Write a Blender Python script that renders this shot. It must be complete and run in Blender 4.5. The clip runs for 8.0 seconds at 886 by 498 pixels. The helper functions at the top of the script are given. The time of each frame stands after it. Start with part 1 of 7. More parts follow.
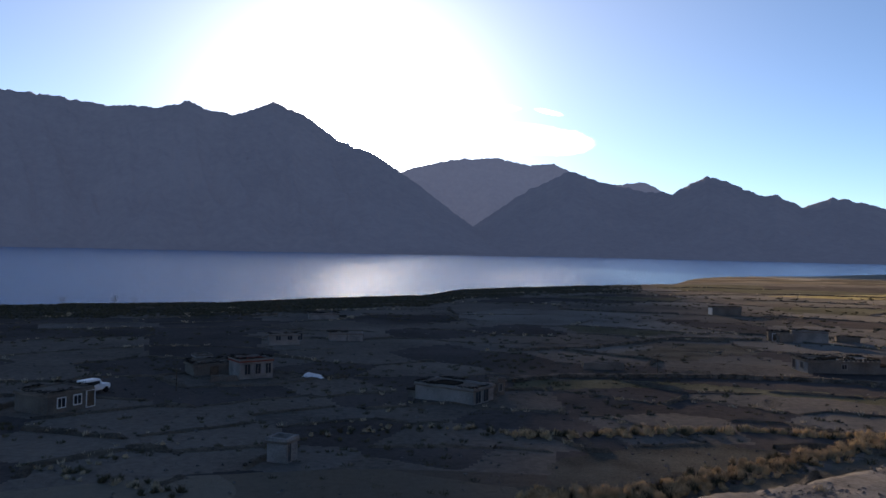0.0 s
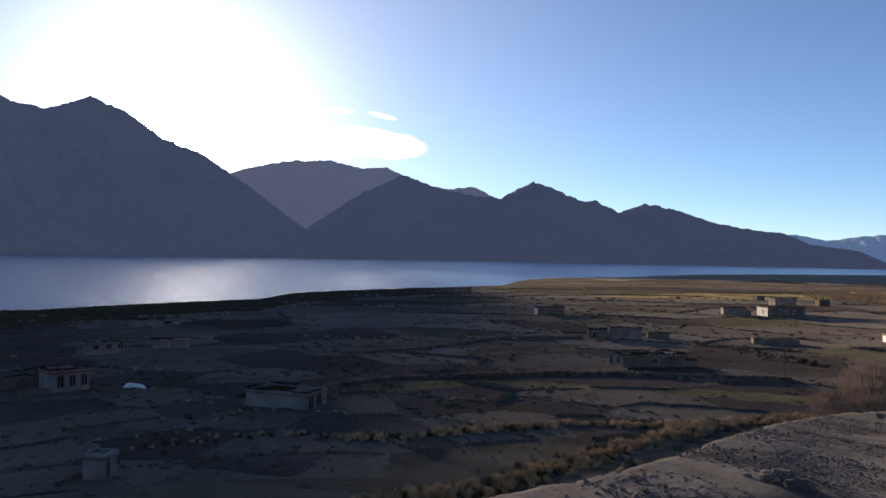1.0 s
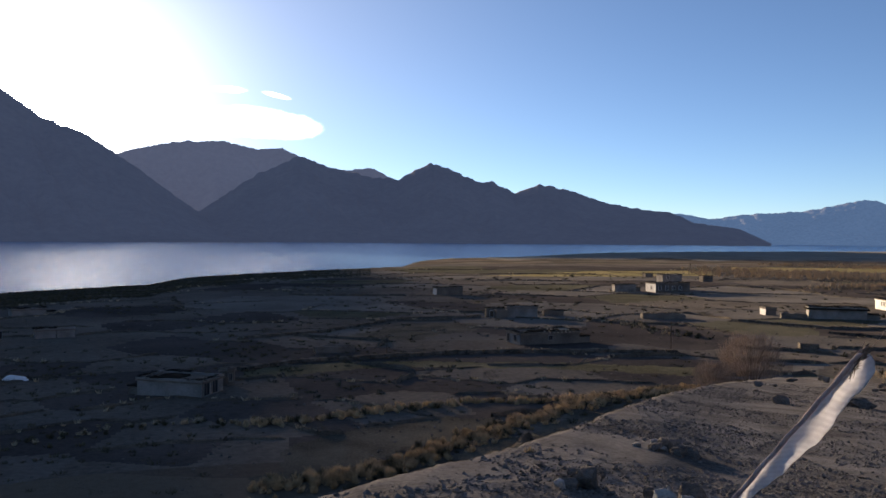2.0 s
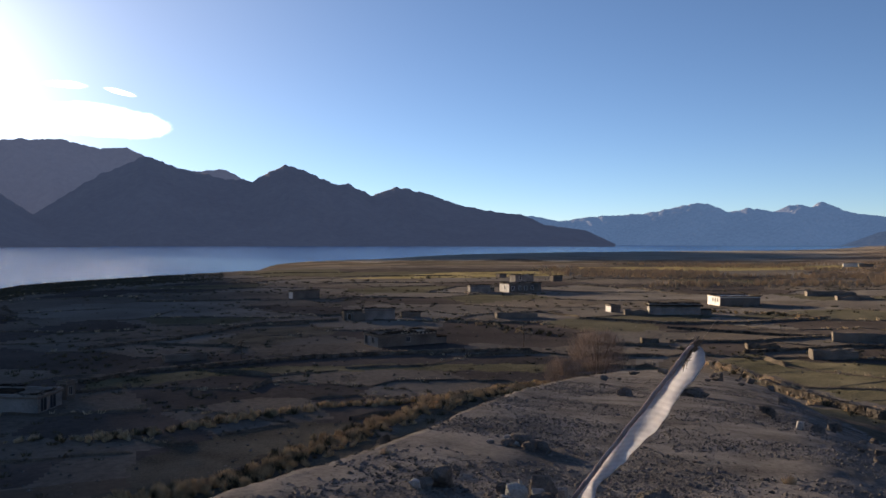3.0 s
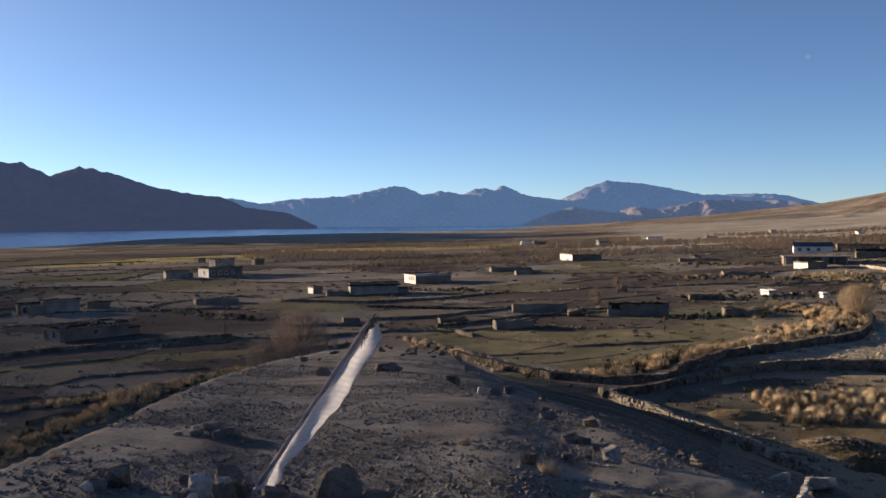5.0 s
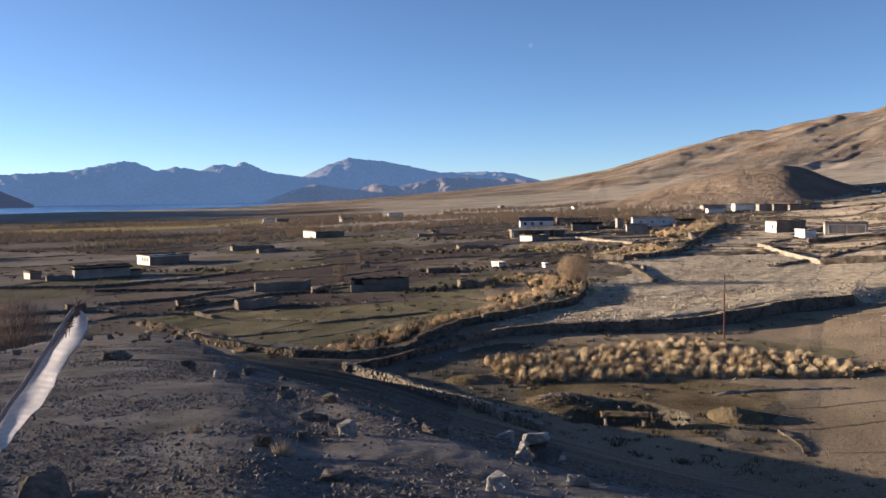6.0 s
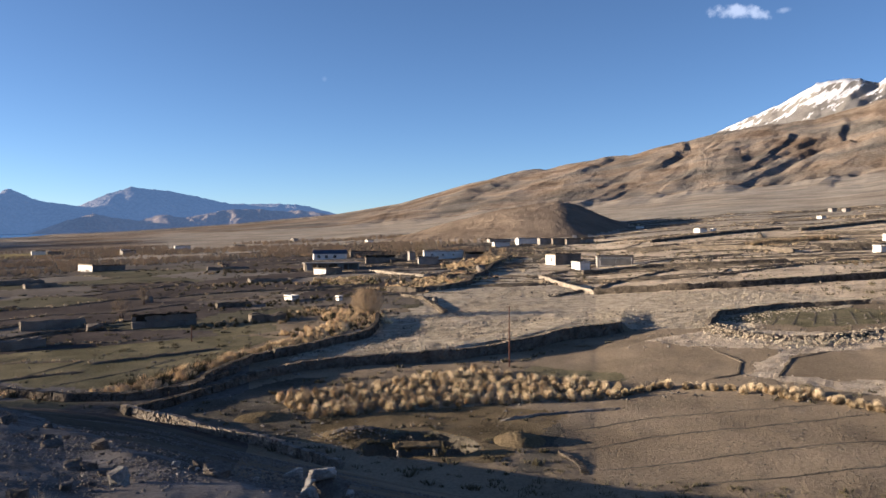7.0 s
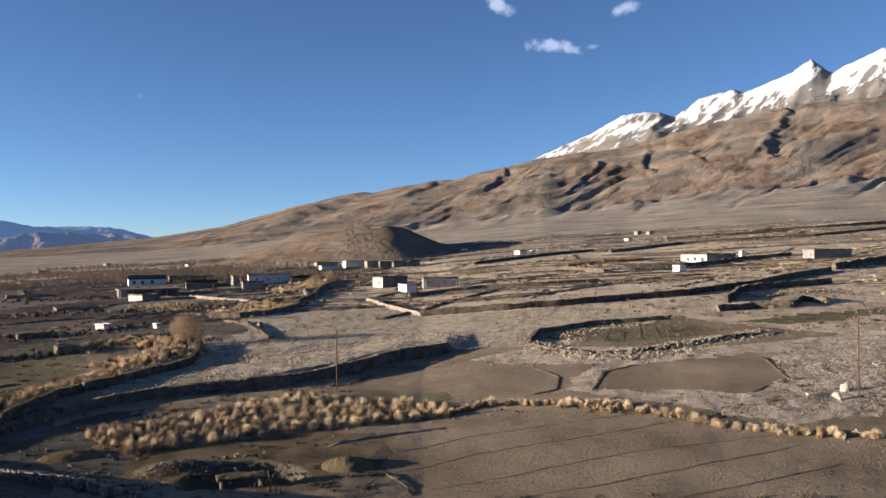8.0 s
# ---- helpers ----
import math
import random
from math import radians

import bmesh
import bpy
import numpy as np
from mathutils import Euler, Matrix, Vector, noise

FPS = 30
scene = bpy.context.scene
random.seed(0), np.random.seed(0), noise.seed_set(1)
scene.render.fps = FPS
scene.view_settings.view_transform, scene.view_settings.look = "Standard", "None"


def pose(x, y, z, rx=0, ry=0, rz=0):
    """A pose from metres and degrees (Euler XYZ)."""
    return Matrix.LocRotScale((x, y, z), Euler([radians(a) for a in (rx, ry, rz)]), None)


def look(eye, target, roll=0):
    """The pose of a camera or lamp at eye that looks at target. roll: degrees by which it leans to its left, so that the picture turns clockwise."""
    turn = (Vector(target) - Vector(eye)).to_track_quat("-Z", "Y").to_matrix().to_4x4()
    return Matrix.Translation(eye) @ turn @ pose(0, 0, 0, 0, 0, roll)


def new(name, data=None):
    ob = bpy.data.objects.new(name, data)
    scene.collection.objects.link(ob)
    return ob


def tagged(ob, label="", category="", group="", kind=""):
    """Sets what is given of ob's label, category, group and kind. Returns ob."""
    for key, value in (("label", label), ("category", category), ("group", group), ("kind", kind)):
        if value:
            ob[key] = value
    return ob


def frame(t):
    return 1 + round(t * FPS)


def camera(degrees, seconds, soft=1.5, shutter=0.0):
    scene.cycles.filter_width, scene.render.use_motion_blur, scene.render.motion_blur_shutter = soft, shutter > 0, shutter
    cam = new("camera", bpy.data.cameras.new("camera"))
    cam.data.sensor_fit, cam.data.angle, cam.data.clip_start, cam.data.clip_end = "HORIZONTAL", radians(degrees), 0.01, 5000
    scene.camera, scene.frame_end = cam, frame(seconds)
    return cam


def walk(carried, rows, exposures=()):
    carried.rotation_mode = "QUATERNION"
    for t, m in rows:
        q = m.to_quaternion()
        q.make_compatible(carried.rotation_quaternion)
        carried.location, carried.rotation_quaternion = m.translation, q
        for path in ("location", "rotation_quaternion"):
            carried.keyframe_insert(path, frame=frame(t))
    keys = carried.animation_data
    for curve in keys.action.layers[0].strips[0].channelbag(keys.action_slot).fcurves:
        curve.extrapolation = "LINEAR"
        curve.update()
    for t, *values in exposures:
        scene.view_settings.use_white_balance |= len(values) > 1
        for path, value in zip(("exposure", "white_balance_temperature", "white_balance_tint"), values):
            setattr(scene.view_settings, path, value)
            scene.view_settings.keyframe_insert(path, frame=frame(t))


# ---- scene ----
cam = camera(56.53, 8.0)
# seconds, place in metres, yaw, pitch and roll in degrees
ROWS = [
    (0, 0.0, 0.0, 22.0, 1.611, -0.005, -1.199),
    (0.5, 0.018, 0.018, 21.998, -4.144, 0.728, -1.373),
    (1, 0.03, 0.032, 21.994, -9.929, 0.43, -1.073),
    (1.2, 0.035, 0.037, 21.993, -11.662, -0.083, -0.69),
    (2.3, 0.08, 0.075, 21.987, -19.412, -0.796, -0.47),
    (2.5, 0.089, 0.078, 21.986, -21.474, -0.632, -0.358),
    (3, 0.105, 0.073, 21.982, -26.883, -0.565, -0.076),
    (3.5, 0.12, 0.06, 21.979, -31.442, -1.254, 0.02),
    (4, 0.145, 0.035, 21.979, -36.453, -2.069, 0.139),
    (4.2, 0.16, 0.022, 21.979, -39.737, -2.536, 0.187),
    (5.3, 0.3, -0.055, 21.979, -51.951, -2.107, 0.633),
    (5.5, 0.33, -0.072, 21.978, -56.462, -2.876, 0.626),
    (6, 0.415, -0.105, 21.976, -65.079, -3.626, 0.669),
    (6.5, 0.452, -0.148, 21.974, -73.219, -2.584, 0.182),
    (7, 0.45, -0.2, 21.97, -79.311, -1.437, 0.158),
    (7.5, 0.41, -0.24, 21.962, -85.144, -0.485, 0.563),
    (8, 0.388, -0.256, 21.957, -91.277, 0.101, 0.447),
]
EXPOSURES = [(0, 1.66, 7050, 14), (1, 1.46, 6950, 14), (2.5, 1.45, 6950, 13), (4, 1.28, 7000, 14), (5.5, 1.6, 6550, 13), (6.5, 1.75, 6400, 13), (7.2, 1.6, 6280, 12), (8, 1.45, 6130, 12)]
walk(cam, [(t, pose(x, y, z, 90 + pitch, roll, yaw)) for t, x, y, z, yaw, pitch, roll in ROWS], EXPOSURES)

# ---- daylight: a low sun over the lake and a clear sky
SUN_AZ, SUN_EL = -8.5, 7.15


def compass(az, el):
    a, e = radians(az), radians(el)
    return Vector((math.sin(a) * math.cos(e), math.cos(a) * math.cos(e), math.sin(e)))


sun_way = compass(SUN_AZ, SUN_EL)
sun = new("sun", bpy.data.lights.new("sun", "SUN"))
sun.data.energy, sun.data.angle, sun.data.color = 5.0, radians(0.6), (1.0, 0.815, 0.595)
sun.matrix_world = look(sun_way * 100, (0, 0, 0))

world = bpy.data.worlds.new("sky")
scene.world = world
world.use_nodes = True
wt = world.node_tree
wt.nodes.clear()


def wnode(kind, **values):
    n = wt.nodes.new(kind)
    for k, v in values.items():
        if k == "op":
            n.operation = v
        elif k.startswith("i"):
            n.inputs[int(k[1:])].default_value = v
    return n


def wmath(op, a, b=None):
    n = wnode("ShaderNodeMath", op=op)
    for i, v in enumerate((a, b)):
        if v is None:
            continue
        if hasattr(v, "is_linked"):
            wt.links.new(v, n.inputs[i])
        else:
            n.inputs[i].default_value = v
    return n.outputs[0]


sky = wnode("ShaderNodeTexSky")
sky.sky_type, sky.sun_disc = "NISHITA", False
sky.sun_elevation, sky.sun_rotation = radians(SUN_EL + 6), radians(SUN_AZ)
sky.altitude, sky.air_density, sky.dust_density, sky.ozone_density = 4300, 1.0, 0.95, 3.3
coord = wnode("ShaderNodeTexCoord")
unit = wnode("ShaderNodeVectorMath", op="NORMALIZE")
wt.links.new(coord.outputs["Generated"], unit.inputs[0])
toward = wnode("ShaderNodeVectorMath", op="DOT_PRODUCT")
toward.inputs[1].default_value = compass(SUN_AZ, 7.6)
wt.links.new(unit.outputs[0], toward.inputs[0])
facing = wmath("MAXIMUM", toward.outputs["Value"], 0.0)
glow = wmath("ADD", wmath("ADD", wmath("MULTIPLY", wmath("POWER", facing, 14.0), 0.122), wmath("MULTIPLY", wmath("POWER", facing, 3.0), 0.009)),
             wmath("ADD", wmath("MULTIPLY", wmath("POWER", facing, 90.0), 0.42), wmath("MULTIPLY", wmath("POWER", facing, 900.0), 8.0)))
glow_rgb = wnode("ShaderNodeMix")
glow_rgb.data_type = "RGBA"
tint = wnode("ShaderNodeVectorMath", op="SCALE", i0=(1.0, 0.97, 0.93))
wt.links.new(glow, tint.inputs["Scale"])
dim = wnode("ShaderNodeVectorMath", op="SCALE")
dim.inputs["Scale"].default_value = 0.05
wt.links.new(sky.outputs[0], dim.inputs[0])
total = wnode("ShaderNodeVectorMath", op="ADD")
wt.links.new(dim.outputs[0], total.inputs[0])
wt.links.new(tint.outputs[0], total.inputs[1])

ragged = wnode("ShaderNodeTexNoise")
ragged.inputs["Scale"].default_value, ragged.inputs["Detail"].default_value, ragged.inputs["Roughness"].default_value = 34.0, 7, 0.6
wt.links.new(unit.outputs[0], ragged.inputs["Vector"])
# small clouds and the day moon: bearing, height, half width, half height, tilt in degrees, raggedness, brightness
CLOUDS = [(4.2, 7.65, 4.6, 1.15, -4, 0.5, 2.2), (5.5, 9.5, 1.1, 0.18, -12, 0.8, 1.0), (2.2, 9.75, 1.4, 0.25, 0, 1.2, 1.0), (98.6, 13.75, 1.9, 0.5, -6, 4.2, 0.15), (95.4, 16.5, 1.1, 0.55, -20, 3.4, 0.17),
          (104, 15.9, 1.0, 0.5, 15, 3.4, 0.16), (101.7, 13.6, 0.5, 0.22, 0, 3.0, 0.1), (71.2, 10.15, 0.24, 0.24, 0, 0.9, 0.035)]
lit = total.outputs[0]
for az, el, hw, hh, tilt, rag, bright in CLOUDS:
    mid = compass(az, el)
    e1 = compass(az + 90, 0)
    e2 = e1.cross(mid) * -1 if e1.cross(mid).z < 0 else e1.cross(mid)
    c, s = math.cos(radians(tilt)), math.sin(radians(tilt))
    e1, e2 = e1 * c + e2 * s, e2 * c - e1 * s
    terms = []
    for axis, half in ((e1, hw), (e2, hh)):
        d = wnode("ShaderNodeVectorMath", op="DOT_PRODUCT")
        d.inputs[1].default_value = axis / math.sin(radians(half))
        wt.links.new(unit.outputs[0], d.inputs[0])
        off = wmath("SUBTRACT", d.outputs["Value"], mid.dot(axis) / math.sin(radians(half)))
        terms.append(wmath("MULTIPLY", off, off))
    body = wmath("SUBTRACT", 1.0, wmath("ADD", terms[0], terms[1]))
    body = wmath("ADD", body, wmath("MULTIPLY", wmath("SUBTRACT", ragged.outputs[0], 0.5), rag * 1.6))
    ahead = wnode("ShaderNodeVectorMath", op="DOT_PRODUCT")
    ahead.inputs[1].default_value = mid
    wt.links.new(unit.outputs[0], ahead.inputs[0])
    soft = wnode("ShaderNodeMapRange")
    soft.interpolation_type = "SMOOTHSTEP"
    soft.inputs["From Min"].default_value, soft.inputs["From Max"].default_value = 0.0, 0.9 if az < 20 else 1.6
    wt.links.new(body, soft.inputs[0])
    mask = wmath("MULTIPLY", wmath("GREATER_THAN", ahead.outputs["Value"], 0.9), soft.outputs[0])
    puff = wnode("ShaderNodeVectorMath", op="SCALE", i0=(1.0, 0.98, 0.96))
    wt.links.new(wmath("MULTIPLY", mask, bright), puff.inputs["Scale"])
    both = wnode("ShaderNodeVectorMath", op="ADD")
    wt.links.new(lit, both.inputs[0])
    wt.links.new(puff.outputs[0], both.inputs[1])
    lit = both.outputs[0]
back = wnode("ShaderNodeBackground")
wt.links.new(lit, back.inputs[0])
out = wnode("ShaderNodeOutputWorld")
wt.links.new(back.outputs[0], out.inputs[0])


# ---- materials
def material(name, dark, light, scale=1.0, rough=0.9, bump=0.4, fine=12.0, metal=0.0, island=0.0, gloss=0.0):
    """Two-scale mottled surface: broad stains between dark and light, fine grain with relief."""
    m = bpy.data.materials.new(name)
    m.use_nodes = True
    nt, bsdf = m.node_tree, m.node_tree.nodes["Principled BSDF"]
    tc = nt.nodes.new("ShaderNodeTexCoord")
    where = nt.nodes.new("ShaderNodeNewGeometry")
    n1, n2 = nt.nodes.new("ShaderNodeTexNoise"), nt.nodes.new("ShaderNodeTexNoise")
    n1.inputs["Scale"].default_value, n2.inputs["Scale"].default_value = scale, scale * fine
    n1.inputs["Detail"].default_value, n2.inputs["Detail"].default_value = 6, 8
    n2.inputs["Roughness"].default_value = 0.7
    for n in (n1, n2):
        nt.links.new(where.outputs["Position"], n.inputs["Vector"])
    add = nt.nodes.new("ShaderNodeMath")
    add.operation = "MULTIPLY_ADD"
    add.inputs[1].default_value = 0.6
    nt.links.new(n2.outputs[0], add.inputs[0])
    half = nt.nodes.new("ShaderNodeMath")
    half.operation = "MULTIPLY"
    half.inputs[1].default_value = 0.6
    nt.links.new(n1.outputs[0], half.inputs[0])
    nt.links.new(half.outputs[0], add.inputs[2])
    last = add.outputs[0]
    if island:
        info = nt.nodes.new("ShaderNodeObjectInfo")
        more = nt.nodes.new("ShaderNodeMath")
        more.operation = "MULTIPLY_ADD"
        more.inputs[1].default_value = island
        pick = nt.nodes.new("ShaderNodeMath")
        pick.operation = "ADD"
        nt.links.new(info.outputs["Random"], pick.inputs[0])
        nt.links.new(where.outputs["Random Per Island"], pick.inputs[1])
        nt.links.new(pick.outputs[0], more.inputs[0])
        nt.links.new(last, more.inputs[2])
        shift = nt.nodes.new("ShaderNodeMath")
        shift.operation = "SUBTRACT"
        shift.inputs[1].default_value = island
        nt.links.new(more.outputs[0], shift.inputs[0])
        last = shift.outputs[0]
    ramp = nt.nodes.new("ShaderNodeValToRGB")
    ramp.color_ramp.elements[0].position, ramp.color_ramp.elements[1].position = 0.44, 0.74
    ramp.color_ramp.elements[0].color, ramp.color_ramp.elements[1].color = (*dark, 1), (*light, 1)
    nt.links.new(last, ramp.inputs[0])
    nt.links.new(ramp.outputs[0], bsdf.inputs["Base Color"])
    bsdf.inputs["Roughness"].default_value, bsdf.inputs["Metallic"].default_value = rough, metal
    bsdf.inputs["Specular IOR Level"].default_value = gloss
    if bump:
        b = nt.nodes.new("ShaderNodeBump")
        b.inputs["Strength"].default_value, b.inputs["Distance"].default_value = bump, 0.3 / scale / fine * 7
        nt.links.new(n2.outputs[0], b.inputs["Height"])
        nt.links.new(b.outputs[0], bsdf.inputs["Normal"])
    return m


def water_material():
    m = bpy.data.materials.new("lake water")
    m.use_nodes = True
    nt, bsdf = m.node_tree, m.node_tree.nodes["Principled BSDF"]
    bsdf.inputs["Base Color"].default_value = (0.08, 0.22, 0.42, 1)
    bsdf.inputs["Roughness"].default_value = 0.2
    where = nt.nodes.new("ShaderNodeNewGeometry")
    n = nt.nodes.new("ShaderNodeTexNoise")
    n.inputs["Scale"].default_value, n.inputs["Detail"].default_value = 0.3, 8
    nt.links.new(where.outputs["Position"], n.inputs["Vector"])
    b = nt.nodes.new("ShaderNodeBump")
    b.inputs["Strength"].default_value, b.inputs["Distance"].default_value = 1.0, 2.2
    nt.links.new(n.outputs[0], b.inputs["Height"])
    nt.links.new(b.outputs[0], bsdf.inputs["Normal"])
    return m


def field_material():
    """Plots of earth, stubble and dry grass, each in its own tint, with paler and darker bunds."""
    m = material("field earth", (0.085, 0.073, 0.063), (0.22, 0.188, 0.155), 0.05, bump=0.5, fine=30)
    nt, bsdf = m.node_tree, m.node_tree.nodes["Principled BSDF"]
    ramp = next(n for n in nt.nodes if n.bl_idname == "ShaderNodeValToRGB")
    where = next(n for n in nt.nodes if n.bl_idname == "ShaderNodeNewGeometry")
    warp = nt.nodes.new("ShaderNodeTexNoise")
    warp.inputs["Scale"].default_value = 0.02
    nt.links.new(where.outputs["Position"], warp.inputs["Vector"])
    mix = nt.nodes.new("ShaderNodeVectorMath")
    mix.operation = "MULTIPLY_ADD"
    mix.inputs[1].default_value = (40, 40, 0)
    nt.links.new(warp.outputs["Color"], mix.inputs[0])
    nt.links.new(where.outputs["Position"], mix.inputs[2])
    cells = nt.nodes.new("ShaderNodeTexVoronoi")
    cells.inputs["Scale"].default_value = 0.035
    nt.links.new(mix.outputs[0], cells.inputs["Vector"])
    pick = nt.nodes.new("ShaderNodeSeparateColor")
    nt.links.new(cells.outputs["Color"], pick.inputs[0])
    tints = nt.nodes.new("ShaderNodeValToRGB")
    tints.color_ramp.interpolation = "CONSTANT"
    e = tints.color_ramp.elements
    e[0].position, e[0].color = 0.0, (0.085, 0.078, 0.058, 1)
    e[1].position, e[1].color = 0.22, (0.17, 0.138, 0.1, 1)
    for p, c in ((0.45, (0.25, 0.21, 0.165, 1)), (0.66, (0.12, 0.092, 0.068, 1)), (0.84, (0.23, 0.195, 0.145, 1))):
        q = e.new(p)
        q.color = c
    nt.links.new(pick.outputs[0], tints.inputs[0])
    both = nt.nodes.new("ShaderNodeMix")
    both.data_type = "RGBA"
    both.inputs[0].default_value = 0.65
    nt.links.new(ramp.outputs[0], both.inputs["A"])
    nt.links.new(tints.outputs[0], both.inputs["B"])
    nt.links.new(both.outputs["Result"], bsdf.inputs["Base Color"])
    return m


def tint_slopes(m, share):
    """Broad patches of reddish earth and grey scree over the dry slope."""
    nt, bsdf = m.node_tree, m.node_tree.nodes["Principled BSDF"]
    ramp = next(n for n in nt.nodes if n.bl_idname == "ShaderNodeValToRGB")
    where = next(n for n in nt.nodes if n.bl_idname == "ShaderNodeNewGeometry")
    broad = nt.nodes.new("ShaderNodeTexNoise")
    broad.inputs["Scale"].default_value, broad.inputs["Detail"].default_value, broad.inputs["Roughness"].default_value = 0.0045, 9, 0.66
    nt.links.new(where.outputs["Position"], broad.inputs["Vector"])
    hues = nt.nodes.new("ShaderNodeValToRGB")
    e = hues.color_ramp.elements
    e[0].position, e[0].color = 0.38, (0.63, 0.53, 0.46, 1)
    e[1].position, e[1].color = 0.6, (0.6, 0.65, 0.7, 1)
    for p, c in ((0.45, (0.97, 0.88, 0.79, 1)), (0.5, (1.04, 1.0, 0.95, 1)), (0.55, (0.86, 0.86, 0.86, 1))):
        e.new(p).color = c
    nt.links.new(broad.outputs[0], hues.inputs[0])
    mix = nt.nodes.new("ShaderNodeMix")
    mix.data_type, mix.blend_type = "RGBA", "MULTIPLY"
    mix.inputs[0].default_value = share
    nt.links.new(ramp.outputs[0], mix.inputs["A"])
    nt.links.new(hues.outputs[0], mix.inputs["B"])
    nt.links.new(mix.outputs["Result"], bsdf.inputs["Base Color"])


GRAVEL = material("grey gravel", (0.09, 0.08, 0.071), (0.268, 0.241, 0.216), 0.8, bump=0.35, fine=18)
FIELD = field_material()
FAN_EARTH = material("fan gravel and dry slope", (0.148, 0.124, 0.103), (0.368, 0.315, 0.265), 0.007, bump=0.7, fine=18)
PALE_FAN = material("pale gravel fan", (0.21, 0.184, 0.153), (0.44, 0.392, 0.33), 0.02, bump=0.45, fine=14)
tint_slopes(FAN_EARTH, 0.9)
tint_slopes(PALE_FAN, 0.35)
BED = material("pale stony bed", (0.262, 0.222, 0.17), (0.585, 0.505, 0.395), 0.6, bump=1.0, fine=9)
PLOT = material("bare ploughed earth", (0.16, 0.126, 0.088), (0.3, 0.24, 0.172), 0.12, bump=0.5, fine=30)
# Dark soil of plots and clods; also paints shade on the hill's flank.
SOIL_AND_SHADE = material("dark soil and painted shade", (0.068, 0.06, 0.048), (0.178, 0.156, 0.122), 0.2, bump=0.6, fine=24)
PASTURE = material("thin green and straw turf", (0.085, 0.08, 0.05), (0.215, 0.187, 0.122), 0.15, bump=0.6, fine=22)
SCREE = material("pale rubble", (0.31, 0.25, 0.19), (0.68, 0.58, 0.465), 0.5, bump=1.0, fine=8)
TERRACE = material("pale terrace earth", (0.34, 0.272, 0.198), (0.76, 0.63, 0.48), 0.12, bump=0.9, fine=14)
DRY_GRASS = material("yellow dry grass", (0.2, 0.16, 0.07), (0.4, 0.33, 0.17), 0.1, bump=0.5, fine=25)
STRAW = material("golden straw", (0.26, 0.195, 0.115), (0.62, 0.51, 0.36), 0.8, bump=0, fine=8, island=0.15)
DRY_TURF = material("dry straw turf", (0.095, 0.075, 0.046), (0.25, 0.19, 0.115), 0.3, bump=0.7, fine=16)
GOLD = material("bright golden grass", (0.38, 0.285, 0.175), (0.82, 0.66, 0.44), 0.8, bump=0, fine=8, island=0.15)
TAWNY = material("tawny dry grass", (0.3, 0.218, 0.122), (0.66, 0.51, 0.32), 0.8, bump=0, fine=8, island=0.15)
SCRUB = material("dark thorny scrub", (0.05, 0.045, 0.03), (0.15, 0.13, 0.08), 0.8, bump=0, fine=8, island=0.12)
TWIG = material("bare yellow twigs", (0.16, 0.12, 0.075), (0.4, 0.31, 0.2), 0.6, bump=0, fine=8, island=0.12)
TWIG_GREY = material("grey-brown bare twigs", (0.21, 0.158, 0.122), (0.43, 0.34, 0.268), 0.6, bump=0, fine=8, island=0.12)
GROVE = material("golden-brown willow twigs", (0.22, 0.165, 0.105), (0.48, 0.375, 0.255), 0.6, bump=0, fine=8, island=0.12)
PEBBLE = material("loose stone", (0.09, 0.08, 0.07), (0.24, 0.215, 0.19), 1.5, bump=0.3, fine=8, island=0.2)
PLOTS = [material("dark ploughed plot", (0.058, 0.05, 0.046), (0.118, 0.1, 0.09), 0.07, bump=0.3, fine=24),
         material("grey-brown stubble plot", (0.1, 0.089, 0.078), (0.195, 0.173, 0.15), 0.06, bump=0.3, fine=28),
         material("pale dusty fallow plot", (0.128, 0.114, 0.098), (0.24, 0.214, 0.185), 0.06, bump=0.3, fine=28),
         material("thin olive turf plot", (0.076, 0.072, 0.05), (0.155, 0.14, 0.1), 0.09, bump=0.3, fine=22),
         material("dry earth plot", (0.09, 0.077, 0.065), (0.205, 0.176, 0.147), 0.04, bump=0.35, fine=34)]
THORN_GROUND = material("dark thorn heath", (0.05, 0.045, 0.036), (0.12, 0.106, 0.082), 0.12, bump=0.8, fine=14)
PALE_ROCK = material("pale weathered boulder", (0.22, 0.2, 0.18), (0.6, 0.56, 0.5), 2.2, bump=0.6, fine=9)
GREY_ROCK = material("dark grey boulder", (0.08, 0.07, 0.06), (0.26, 0.228, 0.197), 2.2, bump=0.7, fine=9)
ROOF_BLUE = material("blue sheet roof", (0.07, 0.1, 0.16), (0.13, 0.17, 0.25), 0.6, rough=0.45, bump=0.1, gloss=0.4)
THATCH = material("blackened brushwood thatch", (0.016, 0.014, 0.011), (0.06, 0.05, 0.04), 0.8, bump=0.6, fine=10)
RED_WOOD = material("red-brown painted band", (0.16, 0.05, 0.035), (0.3, 0.1, 0.07), 1.0, bump=0.2)
WATER = water_material()
SNOW = material("snow over rock", (0.19, 0.18, 0.17), (0.36, 0.34, 0.32), 0.006, bump=0.9, fine=22)


SNOW_LINE = 1372


